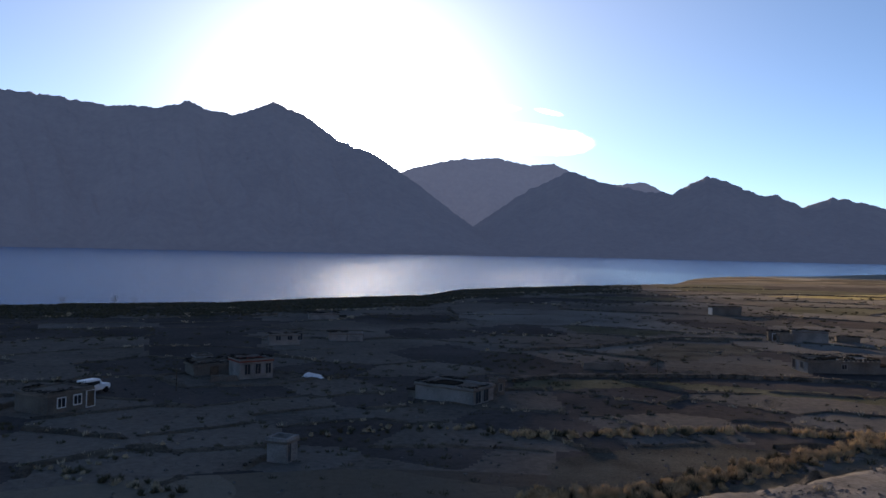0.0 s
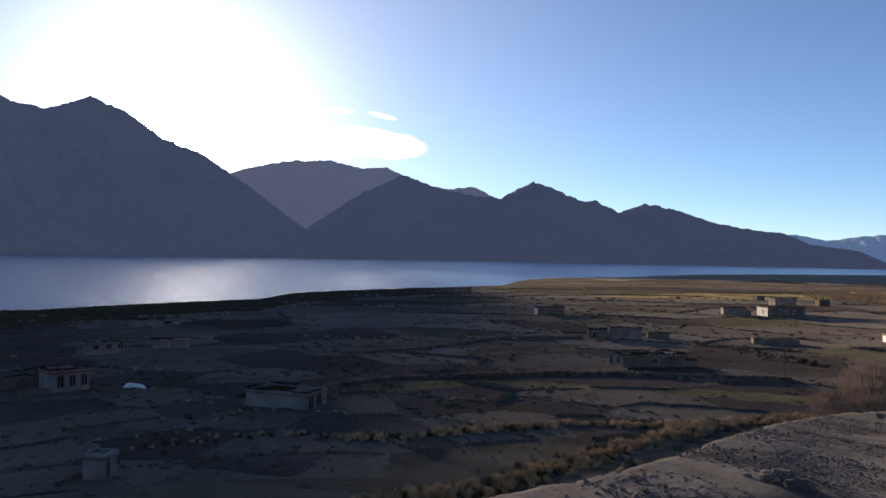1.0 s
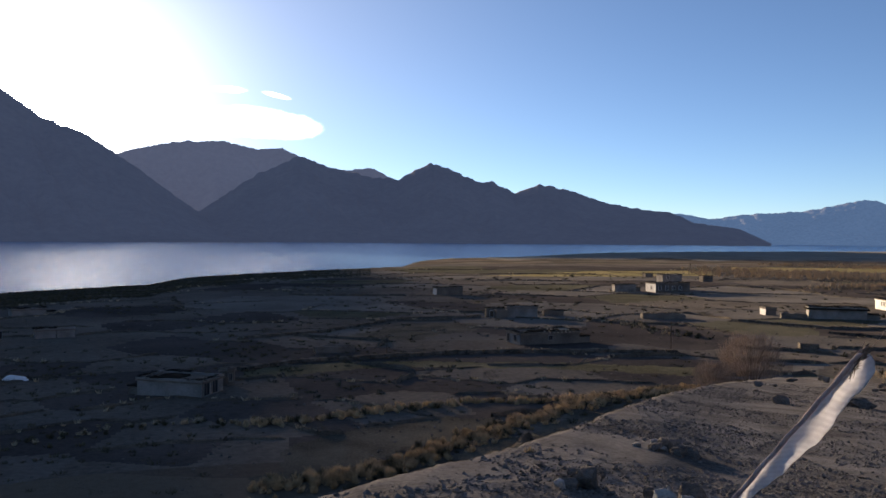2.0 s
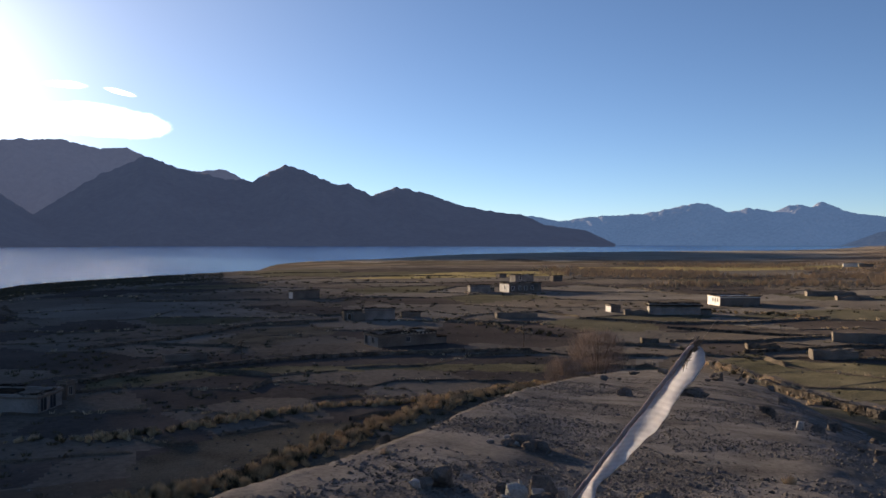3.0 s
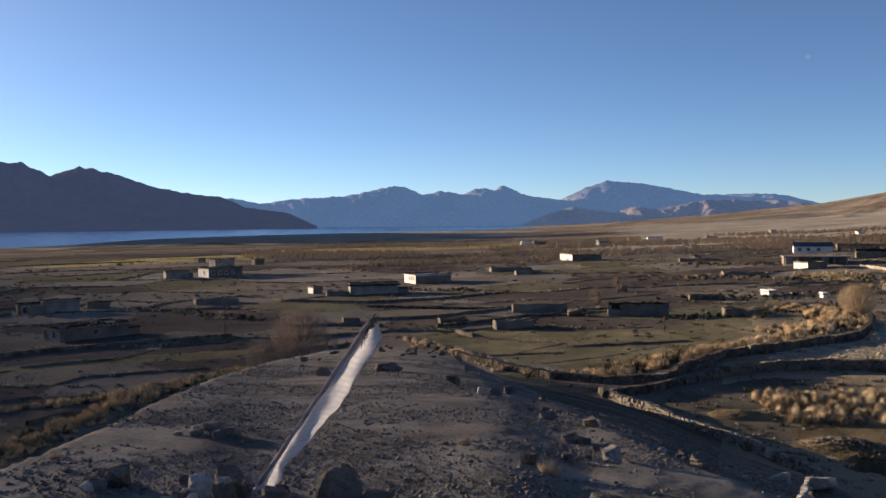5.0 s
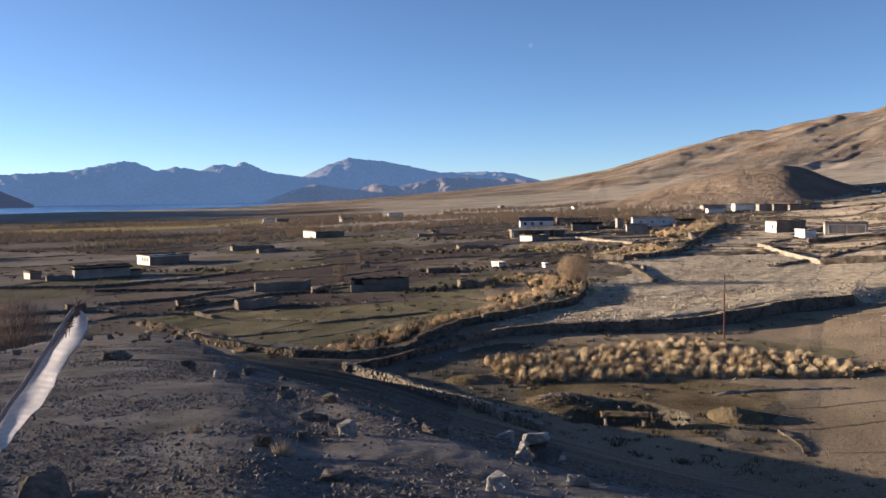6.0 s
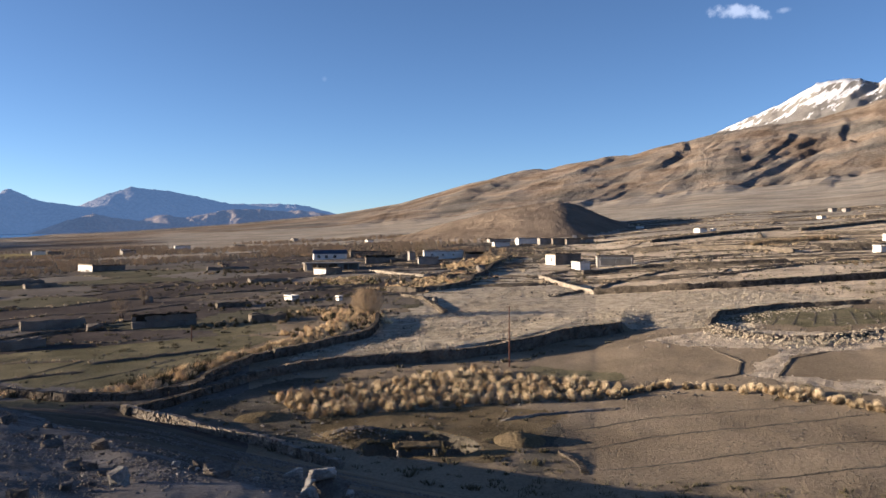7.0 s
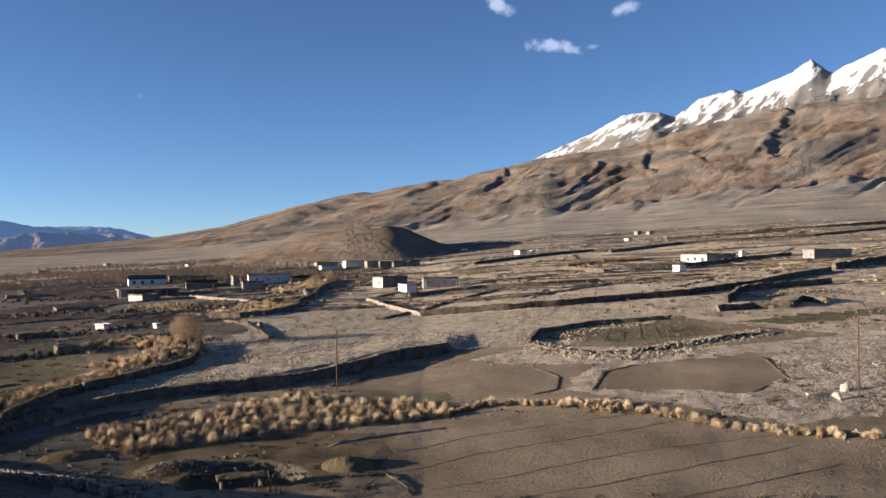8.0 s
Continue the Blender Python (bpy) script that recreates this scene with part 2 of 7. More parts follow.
def lay_snow(m):
    """Snow above a ragged line, with rock breaking through."""
    nt, bsdf = m.node_tree, m.node_tree.nodes["Principled BSDF"]
    ramp = next(n for n in nt.nodes if n.bl_idname == "ShaderNodeValToRGB")
    where = next(n for n in nt.nodes if n.bl_idname == "ShaderNodeNewGeometry")
    xyz, n = nt.nodes.new("ShaderNodeSeparateXYZ"), nt.nodes.new("ShaderNodeTexNoise")
    n.inputs["Scale"].default_value, n.inputs["Detail"].default_value = 0.017, 10
    fine = nt.nodes.new("ShaderNodeTexNoise")
    fine.inputs["Scale"].default_value, fine.inputs["Detail"].default_value = 0.05, 8
    nt.links.new(where.outputs["Position"], xyz.inputs[0])
    ribs = nt.nodes.new("ShaderNodeCombineXYZ")
    for slot, way in ((0, (0.3, 0, 0)), (1, (0, 1.3, 1.5)), (2, (0, -0.3, 0.24))):
        dot = nt.nodes.new("ShaderNodeVectorMath")
        dot.operation = "DOT_PRODUCT"
        dot.inputs[1].default_value = way
        nt.links.new(where.outputs["Position"], dot.inputs[0])
        nt.links.new(dot.outputs["Value"], ribs.inputs[slot])
    nt.links.new(ribs.outputs[0], n.inputs["Vector"])
    nt.links.new(ribs.outputs[0], fine.inputs["Vector"])
    tilt = nt.nodes.new("ShaderNodeSeparateXYZ")
    nt.links.new(where.outputs["Normal"], tilt.inputs[0])
    last = xyz.outputs[2]
    for source, gain in ((xyz.outputs[1], 0.16), (n.outputs[0], 470.0), (fine.outputs[0], 330.0), (tilt.outputs[2], 520.0), (tilt.outputs[1], 190.0)):
        rise = nt.nodes.new("ShaderNodeMath")
        rise.operation = "MULTIPLY_ADD"
        rise.inputs[1].default_value = gain
        nt.links.new(source, rise.inputs[0])
        nt.links.new(last, rise.inputs[2])
        last = rise.outputs[0]
    edge = nt.nodes.new("ShaderNodeMapRange")
    edge.inputs["From Min"].default_value, edge.inputs["From Max"].default_value = SNOW_LINE, SNOW_LINE + 24
    nt.links.new(last, edge.inputs[0])
    mix = nt.nodes.new("ShaderNodeMix")
    mix.data_type = "RGBA"
    nt.links.new(edge.outputs[0], mix.inputs[0])
    nt.links.new(ramp.outputs[0], mix.inputs["A"])
    mix.inputs["B"].default_value = (0.78, 0.8, 0.85, 1)
    nt.links.new(mix.outputs["Result"], bsdf.inputs["Base Color"])


lay_snow(SNOW)
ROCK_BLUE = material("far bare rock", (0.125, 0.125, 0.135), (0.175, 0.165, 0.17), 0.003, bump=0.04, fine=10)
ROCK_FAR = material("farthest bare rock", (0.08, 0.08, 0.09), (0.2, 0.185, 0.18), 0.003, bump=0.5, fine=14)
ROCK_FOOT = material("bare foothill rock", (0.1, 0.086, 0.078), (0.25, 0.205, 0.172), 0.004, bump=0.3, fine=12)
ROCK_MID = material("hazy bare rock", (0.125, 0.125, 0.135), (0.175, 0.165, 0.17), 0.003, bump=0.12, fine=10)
# Distance haze, painted as a faint blue glow on the far ranges.
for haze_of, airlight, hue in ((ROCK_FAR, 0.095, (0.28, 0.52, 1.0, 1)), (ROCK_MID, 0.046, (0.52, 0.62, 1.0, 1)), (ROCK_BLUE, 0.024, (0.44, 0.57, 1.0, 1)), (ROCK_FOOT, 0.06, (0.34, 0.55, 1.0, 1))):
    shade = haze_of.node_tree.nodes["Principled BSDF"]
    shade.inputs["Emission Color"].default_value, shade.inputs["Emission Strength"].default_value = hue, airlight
ROCK_BROWN = material("brown mountain slope", (0.15, 0.116, 0.09), (0.285, 0.225, 0.172), 0.002, bump=0.5, fine=16)
STONE = material("dry wall stone", (0.05, 0.043, 0.036), (0.2, 0.17, 0.138), 0.8, bump=0.5, fine=9, island=0.12)
MUD = material("mud brick", (0.105, 0.093, 0.081), (0.235, 0.206, 0.176), 0.4, bump=0.4, fine=20)
WHITEWASH = material("whitewash", (0.5, 0.48, 0.45), (0.76, 0.74, 0.71), 0.5, bump=0.2, fine=14)
GREYWASH = material("grey plaster", (0.16, 0.15, 0.14), (0.33, 0.31, 0.29), 0.5, bump=0.2, fine=14)
CONCRETE = material("bare grey concrete", (0.16, 0.15, 0.14), (0.3, 0.285, 0.265), 0.5, bump=0.2, fine=14)
ROOF_MUD = material("mud roof", (0.12, 0.1, 0.085), (0.26, 0.22, 0.18), 0.6, bump=0.5, fine=16)
GLASS = material("dark pane", (0.015, 0.018, 0.022), (0.03, 0.033, 0.04), 1.0, rough=0.3, bump=0, gloss=0.2)
# Lighter veranda glass: the ground's reflection is put into its colour.
REFLECTION_GLASS = material("veranda pane with painted reflection", (0.12, 0.115, 0.105), (0.24, 0.23, 0.21), 0.5, rough=0.35, bump=0, gloss=0.4)
WOOD = material("weathered wood", (0.07, 0.05, 0.035), (0.2, 0.15, 0.11), 2.0, bump=0.4, fine=10)
PALE_WOOD = material("pale new timber", (0.35, 0.3, 0.24), (0.55, 0.48, 0.4), 2.0, bump=0.2)
FRAME_WHITE = material("white window surround", (0.6, 0.58, 0.55), (0.8, 0.78, 0.75), 2.0, bump=0.1)

# ---- shapes of the land: metres above the lake, the viewer's hill at the origin, bearings clockwise from +y
def smooth(e0, e1, v):
    v = min(1.0, max(0.0, (v - e0) / (e1 - e0)))
    return v * v * (3 - 2 * v)


def along(table, v, k=1):
    """Reads column k of a short table at position v, straight from row to row."""
    if v <= table[0][0]:
        return table[0][k]
    for p, q in zip(table, table[1:]):
        if v <= q[0]:
            return p[k] + (q[k] - p[k]) * (v - p[0]) / (q[0] - p[0])
    return table[-1][k]


# distance of the near shore by bearing
SHORE = [(-125, 900), (-60, 380), (-30, 316), (-16, 325), (-8.7, 362), (-2.7, 390), (0, 458), (6.8, 530), (14.2, 620), (15.3, 760), (17.5, 880), (23, 1010),
         (28, 1330), (36, 1640), (48, 2050), (53, 2600), (56, 3300), (90, 3600), (235, 900)]
# skyline of the fan and the brown hills: bearing, degrees of height
FAN = [(54, -0.35), (56.3, -0.28), (61, 0.04), (65, 0.32), (72, 1.0), (76.3, 1.7), (81, 3.05), (86, 4.1), (92, 5.0), (95.9, 5.75), (98.2, 6.35), (103.6, 6.85), (109, 8.3), (112, 8.7),
       (116, 9.1), (120, 9.3), (150, 9.5), (190, 6.5), (232, 0.2)]
# the viewer's hill by bearing: shoulder distance, shoulder height, foot distance
HILL = [(-125, 10, 19.5, 45), (-60, 8, 19.3, 35), (0, 8, 19.2, 35), (14, 8, 19.66, 36), (22.5, 10, 19.43, 38), (28, 14, 18.95, 42), (34, 26, 17.5, 52), (37, 40, 15.5, 62),
        (41.5, 62, 12.75, 84), (46.5, 60, 12.9, 88), (51, 36, 15.0, 88), (55, 22, 17.0, 82), (59, 14, 18.45, 76), (66, 11, 18.78, 62), (74, 9.5, 18.87, 54), (80, 8.5, 19.0, 50), (100, 8, 19.1, 42),
        (180, 10, 19.5, 40), (235, 10, 19.5, 45)]


def bearing(x, y):
    a = math.degrees(math.atan2(x, y))
    return a + 360 if a < -125 else a


# the high wall above the straw field holds back the stony bed: bearing, distance, height of the step
STEP = [(60, 79, 0), (63.2, 84.3, 0.5), (66.3, 90.0, 0.7), (69.6, 95.0, 0.85), (73.1, 96.1, 0.95), (76.7, 96.6, 1.1), (80.4, 97.8, 1.25), (84.2, 102.6, 1.35), (88.1, 111.7, 1.4), (91.6, 116.6, 1.1), (93.5, 118.6, 0)]


def held(x, y, r, az):
    if not 60 < az < 93.5 or not 76 < r < 145:
        return 0.0
    d = r - along(STEP, az)
    return along(STEP, az, 2) * smooth(-0.3, 0.5, d) * (1 - smooth(3, 26, d))


def plain(x, y):
    """The village plain: it falls to the lake and climbs towards the fan in the east; beyond it, the fan."""
    r, az = math.hypot(x, y), bearing(x, y)
    rs = along(SHORE, az)
    near = min(300.0, 0.55 * rs)

    def flat(px, py):
        s = (px - 0.9 * py - 30) / 25
        z = 5.2 - 0.0065 * max(0.0, min(py, 200) - 60) + 0.625 * math.log1p(math.exp(min(60, s)))
        return z + (2.5 * (1 - math.exp(py / 30)) if py < 0 else 0)
    if r <= near:
        return flat(x, y) + held(x, y, r, az)
    k = near / r
    z0 = flat(x * k, y * k)
    low = z0 * (1 - (r - near) / (rs - near))
    low = max(low, -4 - 0.002 * r)
    w = smooth(51, 58, az) * (1 - smooth(200, 232, az))
    if w == 0:
        return low
    crest = 22 + 3000 * math.tan(math.radians(along(FAN, az)))
    s = (r - near) / (3000 - near)
    rise = 0.3 * (s / 0.6) ** 1.15 if s < 0.6 else 0.3 + 0.7 * ((s - 0.6) / 0.4) ** 0.95 if s <= 1 else 2 - s
    high = z0 + (crest - z0) * rise
    return low + (high - low) * w


HILL_ROUND = [(a, *(sum(along(HILL, a + d, k) for d in (-3, -2, -1, 0, 1, 2, 3)) / 7 for k in (1, 2, 3))) for a in range(-125, 236)]


def hill(x, y):
    r, az = math.hypot(x, y), bearing(x, y)
    i = min(359, int(az + 125))
    p, q, f = HILL_ROUND[i], HILL_ROUND[i + 1], az + 125 - i
    re, ze, rf = (p[k] + (q[k] - p[k]) * f for k in (1, 2, 3))
    if r < re:
        return 20.4 + (ze - 20.4) * (r / re) ** (1 + 0.17 * math.exp(-((az - 54) / 4.5) ** 2))
    zf = plain(x * rf / r, y * rf / r)
    return ze + (zf - ze) * (r - re) / (rf - re)


def ground(x, y):
    return max(plain(x, y), hill(x, y))


# ---- land
def part(name, bm, mat, parent=None, label=""):
    me = bpy.data.meshes.new(name)
    bm.to_mesh(me)
    bm.free()
    me.materials.append(mat)
    ob = new(name, me)
    ob.parent = parent
    if label:
        tagged(ob, label)
    return ob


def sheet(name, verts, rows, cols, mats, pick=None):
    """A grid mesh of rows x cols vertices; pick gives a face's material slot."""
    me = bpy.data.meshes.new(name)
    i = np.arange(rows * cols).reshape(rows, cols)
    quads = np.stack([i[:-1, :-1], i[:-1, 1:], i[1:, 1:], i[1:, :-1]], -1).reshape(-1, 4)
    me.vertices.add(rows * cols)
    me.vertices.foreach_set("co", np.asarray(verts, float).ravel())
    me.loops.add(quads.size)
    me.loops.foreach_set("vertex_index", quads.ravel())
    me.polygons.add(len(quads))
    me.polygons.foreach_set("loop_start", np.arange(0, quads.size, 4))
    for m in mats:
        me.materials.append(m)
    if pick is not None:
        me.polygons.foreach_set("material_index", np.asarray(pick)[:-1, :-1].ravel().astype(np.int32))
    me.update(calc_edges=True)
    me.polygons.foreach_set("use_smooth", np.ones(len(quads), bool))
    return new(name, me)


def inside(shape, x, y):
    odd = False
    for (ax, ay), (bx, by) in zip(shape, shape[1:] + shape[:1]):
        if (ay > y) != (by > y) and x < ax + (y - ay) * (bx - ax) / (by - ay):
            odd = not odd
    return odd


# plots and beds of the plain with a surface of their own: outline, material slot
OUTLINES = [
    ([(176.04, 27.63), (271.38, 20.51), (406.49, 14.13), (466.81, -15.75), (502.12, -86.08), (479.73, -182.09), (467.68, -265.24), (102.33, -57.93), (122.45, -46.44), (135.02, -41.84), (153.02, -15.73), (169.28, 12.74)], 8),
    ([(91.42, 29.07), (96.58, 16.38), (104.29, 9.2), (116.97, -3.23), (112.1, -19.25), (136.56, -42.31), (157.53, -27.03), (164.24, -1.1), (211.07, 15.92), (174.52, 22.65), (139.08, 25.56), (122.16, 29.05)], 3),
    ([(88.7, 35.1), (112.76, 35.61), (140.22, 35.81), (134.24, 29.12), (194.52, 17.78), (104.02, 9.36), (96.24, 17.85)], 3),
    ([(92, 9.36), (105.24, 3.56), (98.1, -13.48), (83.44, -13.48), (81.74, -8.43), (85.08, -2.95)], 4),
    ([(81.97, -16.9), (92.09, -20.26), (94.42, -24.68), (96.61, -40.66), (81.62, -36.05), (75.21, -30.07)], 4),
    ([(65.84, 7.99), (74.49, -5.65), (74.45, -12.8), (64.77, -22.3), (56.05, -31.68), (46.38, -26.19), (53.4, -0.43), (58.39, 2.32)], 4),
    ([(68.14, 28.91), (68.15, 20.69), (73.17, 9.4), (69.66, 2.32), (62.23, 4.59), (55.66, 7.11), (55.54, 12.34), (59.67, 22.09)], 18),
    ([(87.25, 8.87), (91.58, 6.83), (86.24, -2.99), (82.61, -2.3)], 5),
    ([(121.17, -15.8), (130.6, -26.92), (130.59, -34.13), (124.43, -42), (113.97, -42.43), (111.01, -26.72)], 5),
    ([(125.69, -47.67), (129.36, -58.06), (135.48, -76.73), (125.76, -71.22), (119.45, -53.61)], 5),
    ([(84.05, 84.09), (95.42, 89.45), (95.85, 76.39), (105.86, 64.78), (113.97, 54.18), (111.94, 45.97), (93.67, 44.5), (77.79, 47.56), (75.88, 56.82), (84.13, 78.86)], 5),
    ([(123.01, 62.58), (130.87, 53.78), (117.71, 47.41), (110.97, 54.59)], 5),
    ([(106.44, -5.12), (112.59, -15.46), (101.65, -38.54), (109.59, -62.04), (64.63, -36.55), (63.52, -28.48), (77.88, -18.75), (81.96, -13.52), (96.19, -19.83), (101.03, -10.41)], 6),
    ([(81.97, -16.9), (92.09, -20.26), (94.42, -24.68), (96.61, -40.66), (81.62, -36.05), (75.21, -30.07)], 4),
    ([(5.49, 100.12), (24.57, 105.88), (41.9, 100.09), (59.66, 88.22), (63.98, 94.62), (43.89, 104.84), (25.69, 110.69), (6.06, 110.38)], 5),
    ([(133.63, 373.93), (231.98, 433.55), (291.87, 413.51), (250.26, 354.53), (189.31, 353.79)], 7),
    ([(347.9, 478.9), (544.13, 390.24), (457.39, 328), (297.4, 409.36)], 7),
    # dark ground with the high wall's shadow painted in
    ([(64.76, 37.86), (68.06, 37.44), (71.74, 36.43), (79.47, 33.85), (84.61, 29.4), (75.09, 27.23), (69.66, 27.43), (61.31, 21.24), (58.96, 24.12), (62.03, 31.48)], 9),
    ([(5.36, 61.47), (10, 69.11), (16.85, 72.65), (23.18, 73.89), (27.54, 71.07), (25.08, 67.35), (18.98, 63.36), (12.06, 60.39), (6.95, 57.35)], 9),
    ([(4.0, 52.5), (9.8, 54.4), (17.6, 58.6), (23.8, 63.2), (31.4, 68.8), (41.4, 75.2), (50.0, 77.6), (52.0, 72.0), (36.0, 60.0), (20.0, 50.0), (4.0, 46.0)], 9),
    ([(23.46, 138.73), (40.4, 160.36), (55.74, 159.25), (51.89, 146.72), (35.61, 134.22), (25.19, 134.29)], 9),
    # the same painted wall shade, carried on to the straw field
    ([(70.68, 35.66), (76.46, 32.48), (75.55, 28.55), (69.89, 28.26), (66.16, 23.19), (62.09, 25.07), (60.43, 30.44)], 9),
    ([(128, 31), (137, 34), (150, 32), (166, 37), (177.5, 38), (186, 30.5), (197, 29), (224.6, 29.6), (258, 31), (302, 30), (303, 24.3), (257, 19.3), (208, 13.8), (165, 0), (120, 3), (120, 20)], 3),
    ([(254, 48), (304, 40), (312, 31.5), (258, 33), (226, 33), (212, 37), (235, 42)], 7),
    ([(184, 50), (213, 46), (214, 36), (198, 31.5), (187, 33), (177, 39)], 7),
    ([(211, 77), (222, 71), (218, 60), (198, 55), (197, 67)], 7),
    ([(54.31, 5.46), (65.37, 3.94), (67, 3.13), (60.5, 2.41), (53.9, 3.59)], 9),
]
ZONES = [(o, s, (min(p[0] for p in o), max(p[0] for p in o), min(p[1] for p in o), max(p[1] for p in o))) for o, s in OUTLINES]


def swell(x, y):
    """The small unevenness of the plots."""
    return 0.18 * noise.noise((x * 0.09, y * 0.09, 5)) + 0.06 * noise.noise((x * 0.5, y * 0.5, 9))


# dry gullies of the slope: depth in metres, width of the shaded side in degrees, then height and bearing of points down the gully
GULLIES = [
    (7, 0.6, ((1.9, 80.5), (2.34, 81.6), (3.03, 83.4), (4.11, 86.4))),
    (6.5, 0.5, ((3.5, 88.7), (3.8, 89.25), (4.57, 90.8), (4.96, 92.2))),
    (4.5, 0.26, ((4.0, 94.2), (4.82, 95.1), (5.4, 95.9))),
    (4, 0.25, ((4.5, 96.6), (5.37, 97.5), (5.74, 98.1))),
    (5, 0.28, ((4.0, 100.0), (4.7, 101.0), (5.74, 102.3))),
    (5, 0.3, ((4.9, 106.1), (5.2, 105.9), (6.04, 105.2), (6.6, 105.6))),
    (3.5, 0.28, ((5.5, 109.4), (6.29, 108.3), (6.85, 108.7))),
    (6.5, 0.36, ((5.8, 113.3), (6.99, 113.0), (7.67, 113.8), (8.73, 114.4))),
    (5.5, 0.6, ((4.2, 115.2), (5.05, 118.2))),
]


def gullies(az, climb, r):
    """Height that the named gullies take from the slope, with the rounded spurs beside them."""
    total = 0.0
    for deep, wide, table in GULLIES:
        c0, c1 = table[0][0], table[-1][0]
        if not c0 - 0.2 < climb < c1 + 0.5:
            continue
        u = az - along(table, climb) + 0.3 * noise.noise((climb * 3.1, deep, 1)) + 0.14 * noise.noise((climb * 9.0, deep, 6))
        if abs(u) > 4:
            continue
        ends = smooth(c0 - 0.2, c0 + 0.45, climb) * (1 - smooth(c1, c1 + 0.5, climb))
        wide *= (0.62 if wide < 0.5 else 0.9) * (1 + 0.3 * noise.noise((climb * 4.0, deep, 3)))
        w = wide if u < 0 else 3.5 * wide
        total += ends * 0.72 * deep * r / 1700 * (0.55 * math.exp(-((u + 1.7 * wide) / (1.3 * wide)) ** 2) - math.exp(-(u / w) ** 2))
    return total


def hump(x, y, az, r):
    """The lone brown hillock before the slope: a long gentle left flank and a short rounded right one."""
    if not 74 < az < 94 or not 380 < r < 760:
        return 0.0
    side = (az - 87.1) / 12.5 if az < 87.1 else (az - 87.1) / 5.2
    side += 0.06 * noise.noise((x * 0.02, y * 0.02, 5))
    deep = (r - 560) / 125 if r < 560 else (r - 560) / 180
    q = math.hypot(side, deep)
    rise = max(0.0, 1 - q * q) ** 1.7 * 0.75 + 0.25 * max(0.0, 1 - q) ** 1.1
    return 19.5 * rise * (1 + 0.08 * noise.fractal((x * 0.025, y * 0.025, 1.0), 0.8, 2.0, 4))


PIT = [(56.9, 16.6), (59.6, 17.0), (62.0, 15.8), (63.2, 12.8), (61.8, 9.4), (59.4, 8.2), (57.7, 9.2), (57.2, 11.4), (56.6, 13.8)]


def pit(x, y):
    """How deep the sunken yard under the earth-roofed stable lies below the turf."""
    if not 55 < x < 65 or not 7 < y < 19:
        return 0.0
    sign, near = (1 if inside(PIT, x, y) else -1), 9.0
    for (ax, ay), (bx, by) in zip(PIT, PIT[1:] + PIT[:1]):
        f = max(0.0, min(1.0, ((x - ax) * (bx - ax) + (y - ay) * (by - ay)) / ((bx - ax) ** 2 + (by - ay) ** 2)))
        near = min(near, math.hypot(x - ax - (bx - ax) * f, y - ay - (by - ay) * f))
    d = sign * near + 0.3 * noise.noise((x * 0.9, y * 0.9, 4))
    return 1.4 * smooth(-0.1, 0.6, d)


# the plots of the plain: cells that widen with distance, each with its own crop or soil
PLOT_AZ, PLOT_R = 7.0, 0.115
SEEDS = {}


def plot_seed(i, j):
    if (i, j) not in SEEDS:
        rng = random.Random(i * 977 + j * 131 + 7)
        SEEDS[i, j] = (i + rng.uniform(0.08, 0.92), j + rng.uniform(0.12, 0.88), rng.choice((11, 11, 12, 12, 13, 13, 14, 15, 15)))
    return SEEDS[i, j]


def plot_at(u, v):
    i0, j0 = math.floor(u), math.floor(v)
    return min(((u - a) ** 2 + (v - b) ** 2, s) for a, b, s in (plot_seed(i, j) for i in (i0 - 1, i0, i0 + 1) for j in (j0 - 1, j0, j0 + 1)))[1]


def plot_slot(az, r, x, y):
    u = az / PLOT_AZ + 0.14 * noise.noise((x * 0.03, y * 0.03, 12)) + 0.03 * noise.noise((x * 0.3, y * 0.3, 3))
    v = math.log(r) / PLOT_R + 0.22 * noise.noise((x * 0.03, y * 0.03, 17)) + 0.05 * noise.noise((x * 0.3, y * 0.3, 8))
    return plot_at(u, v)


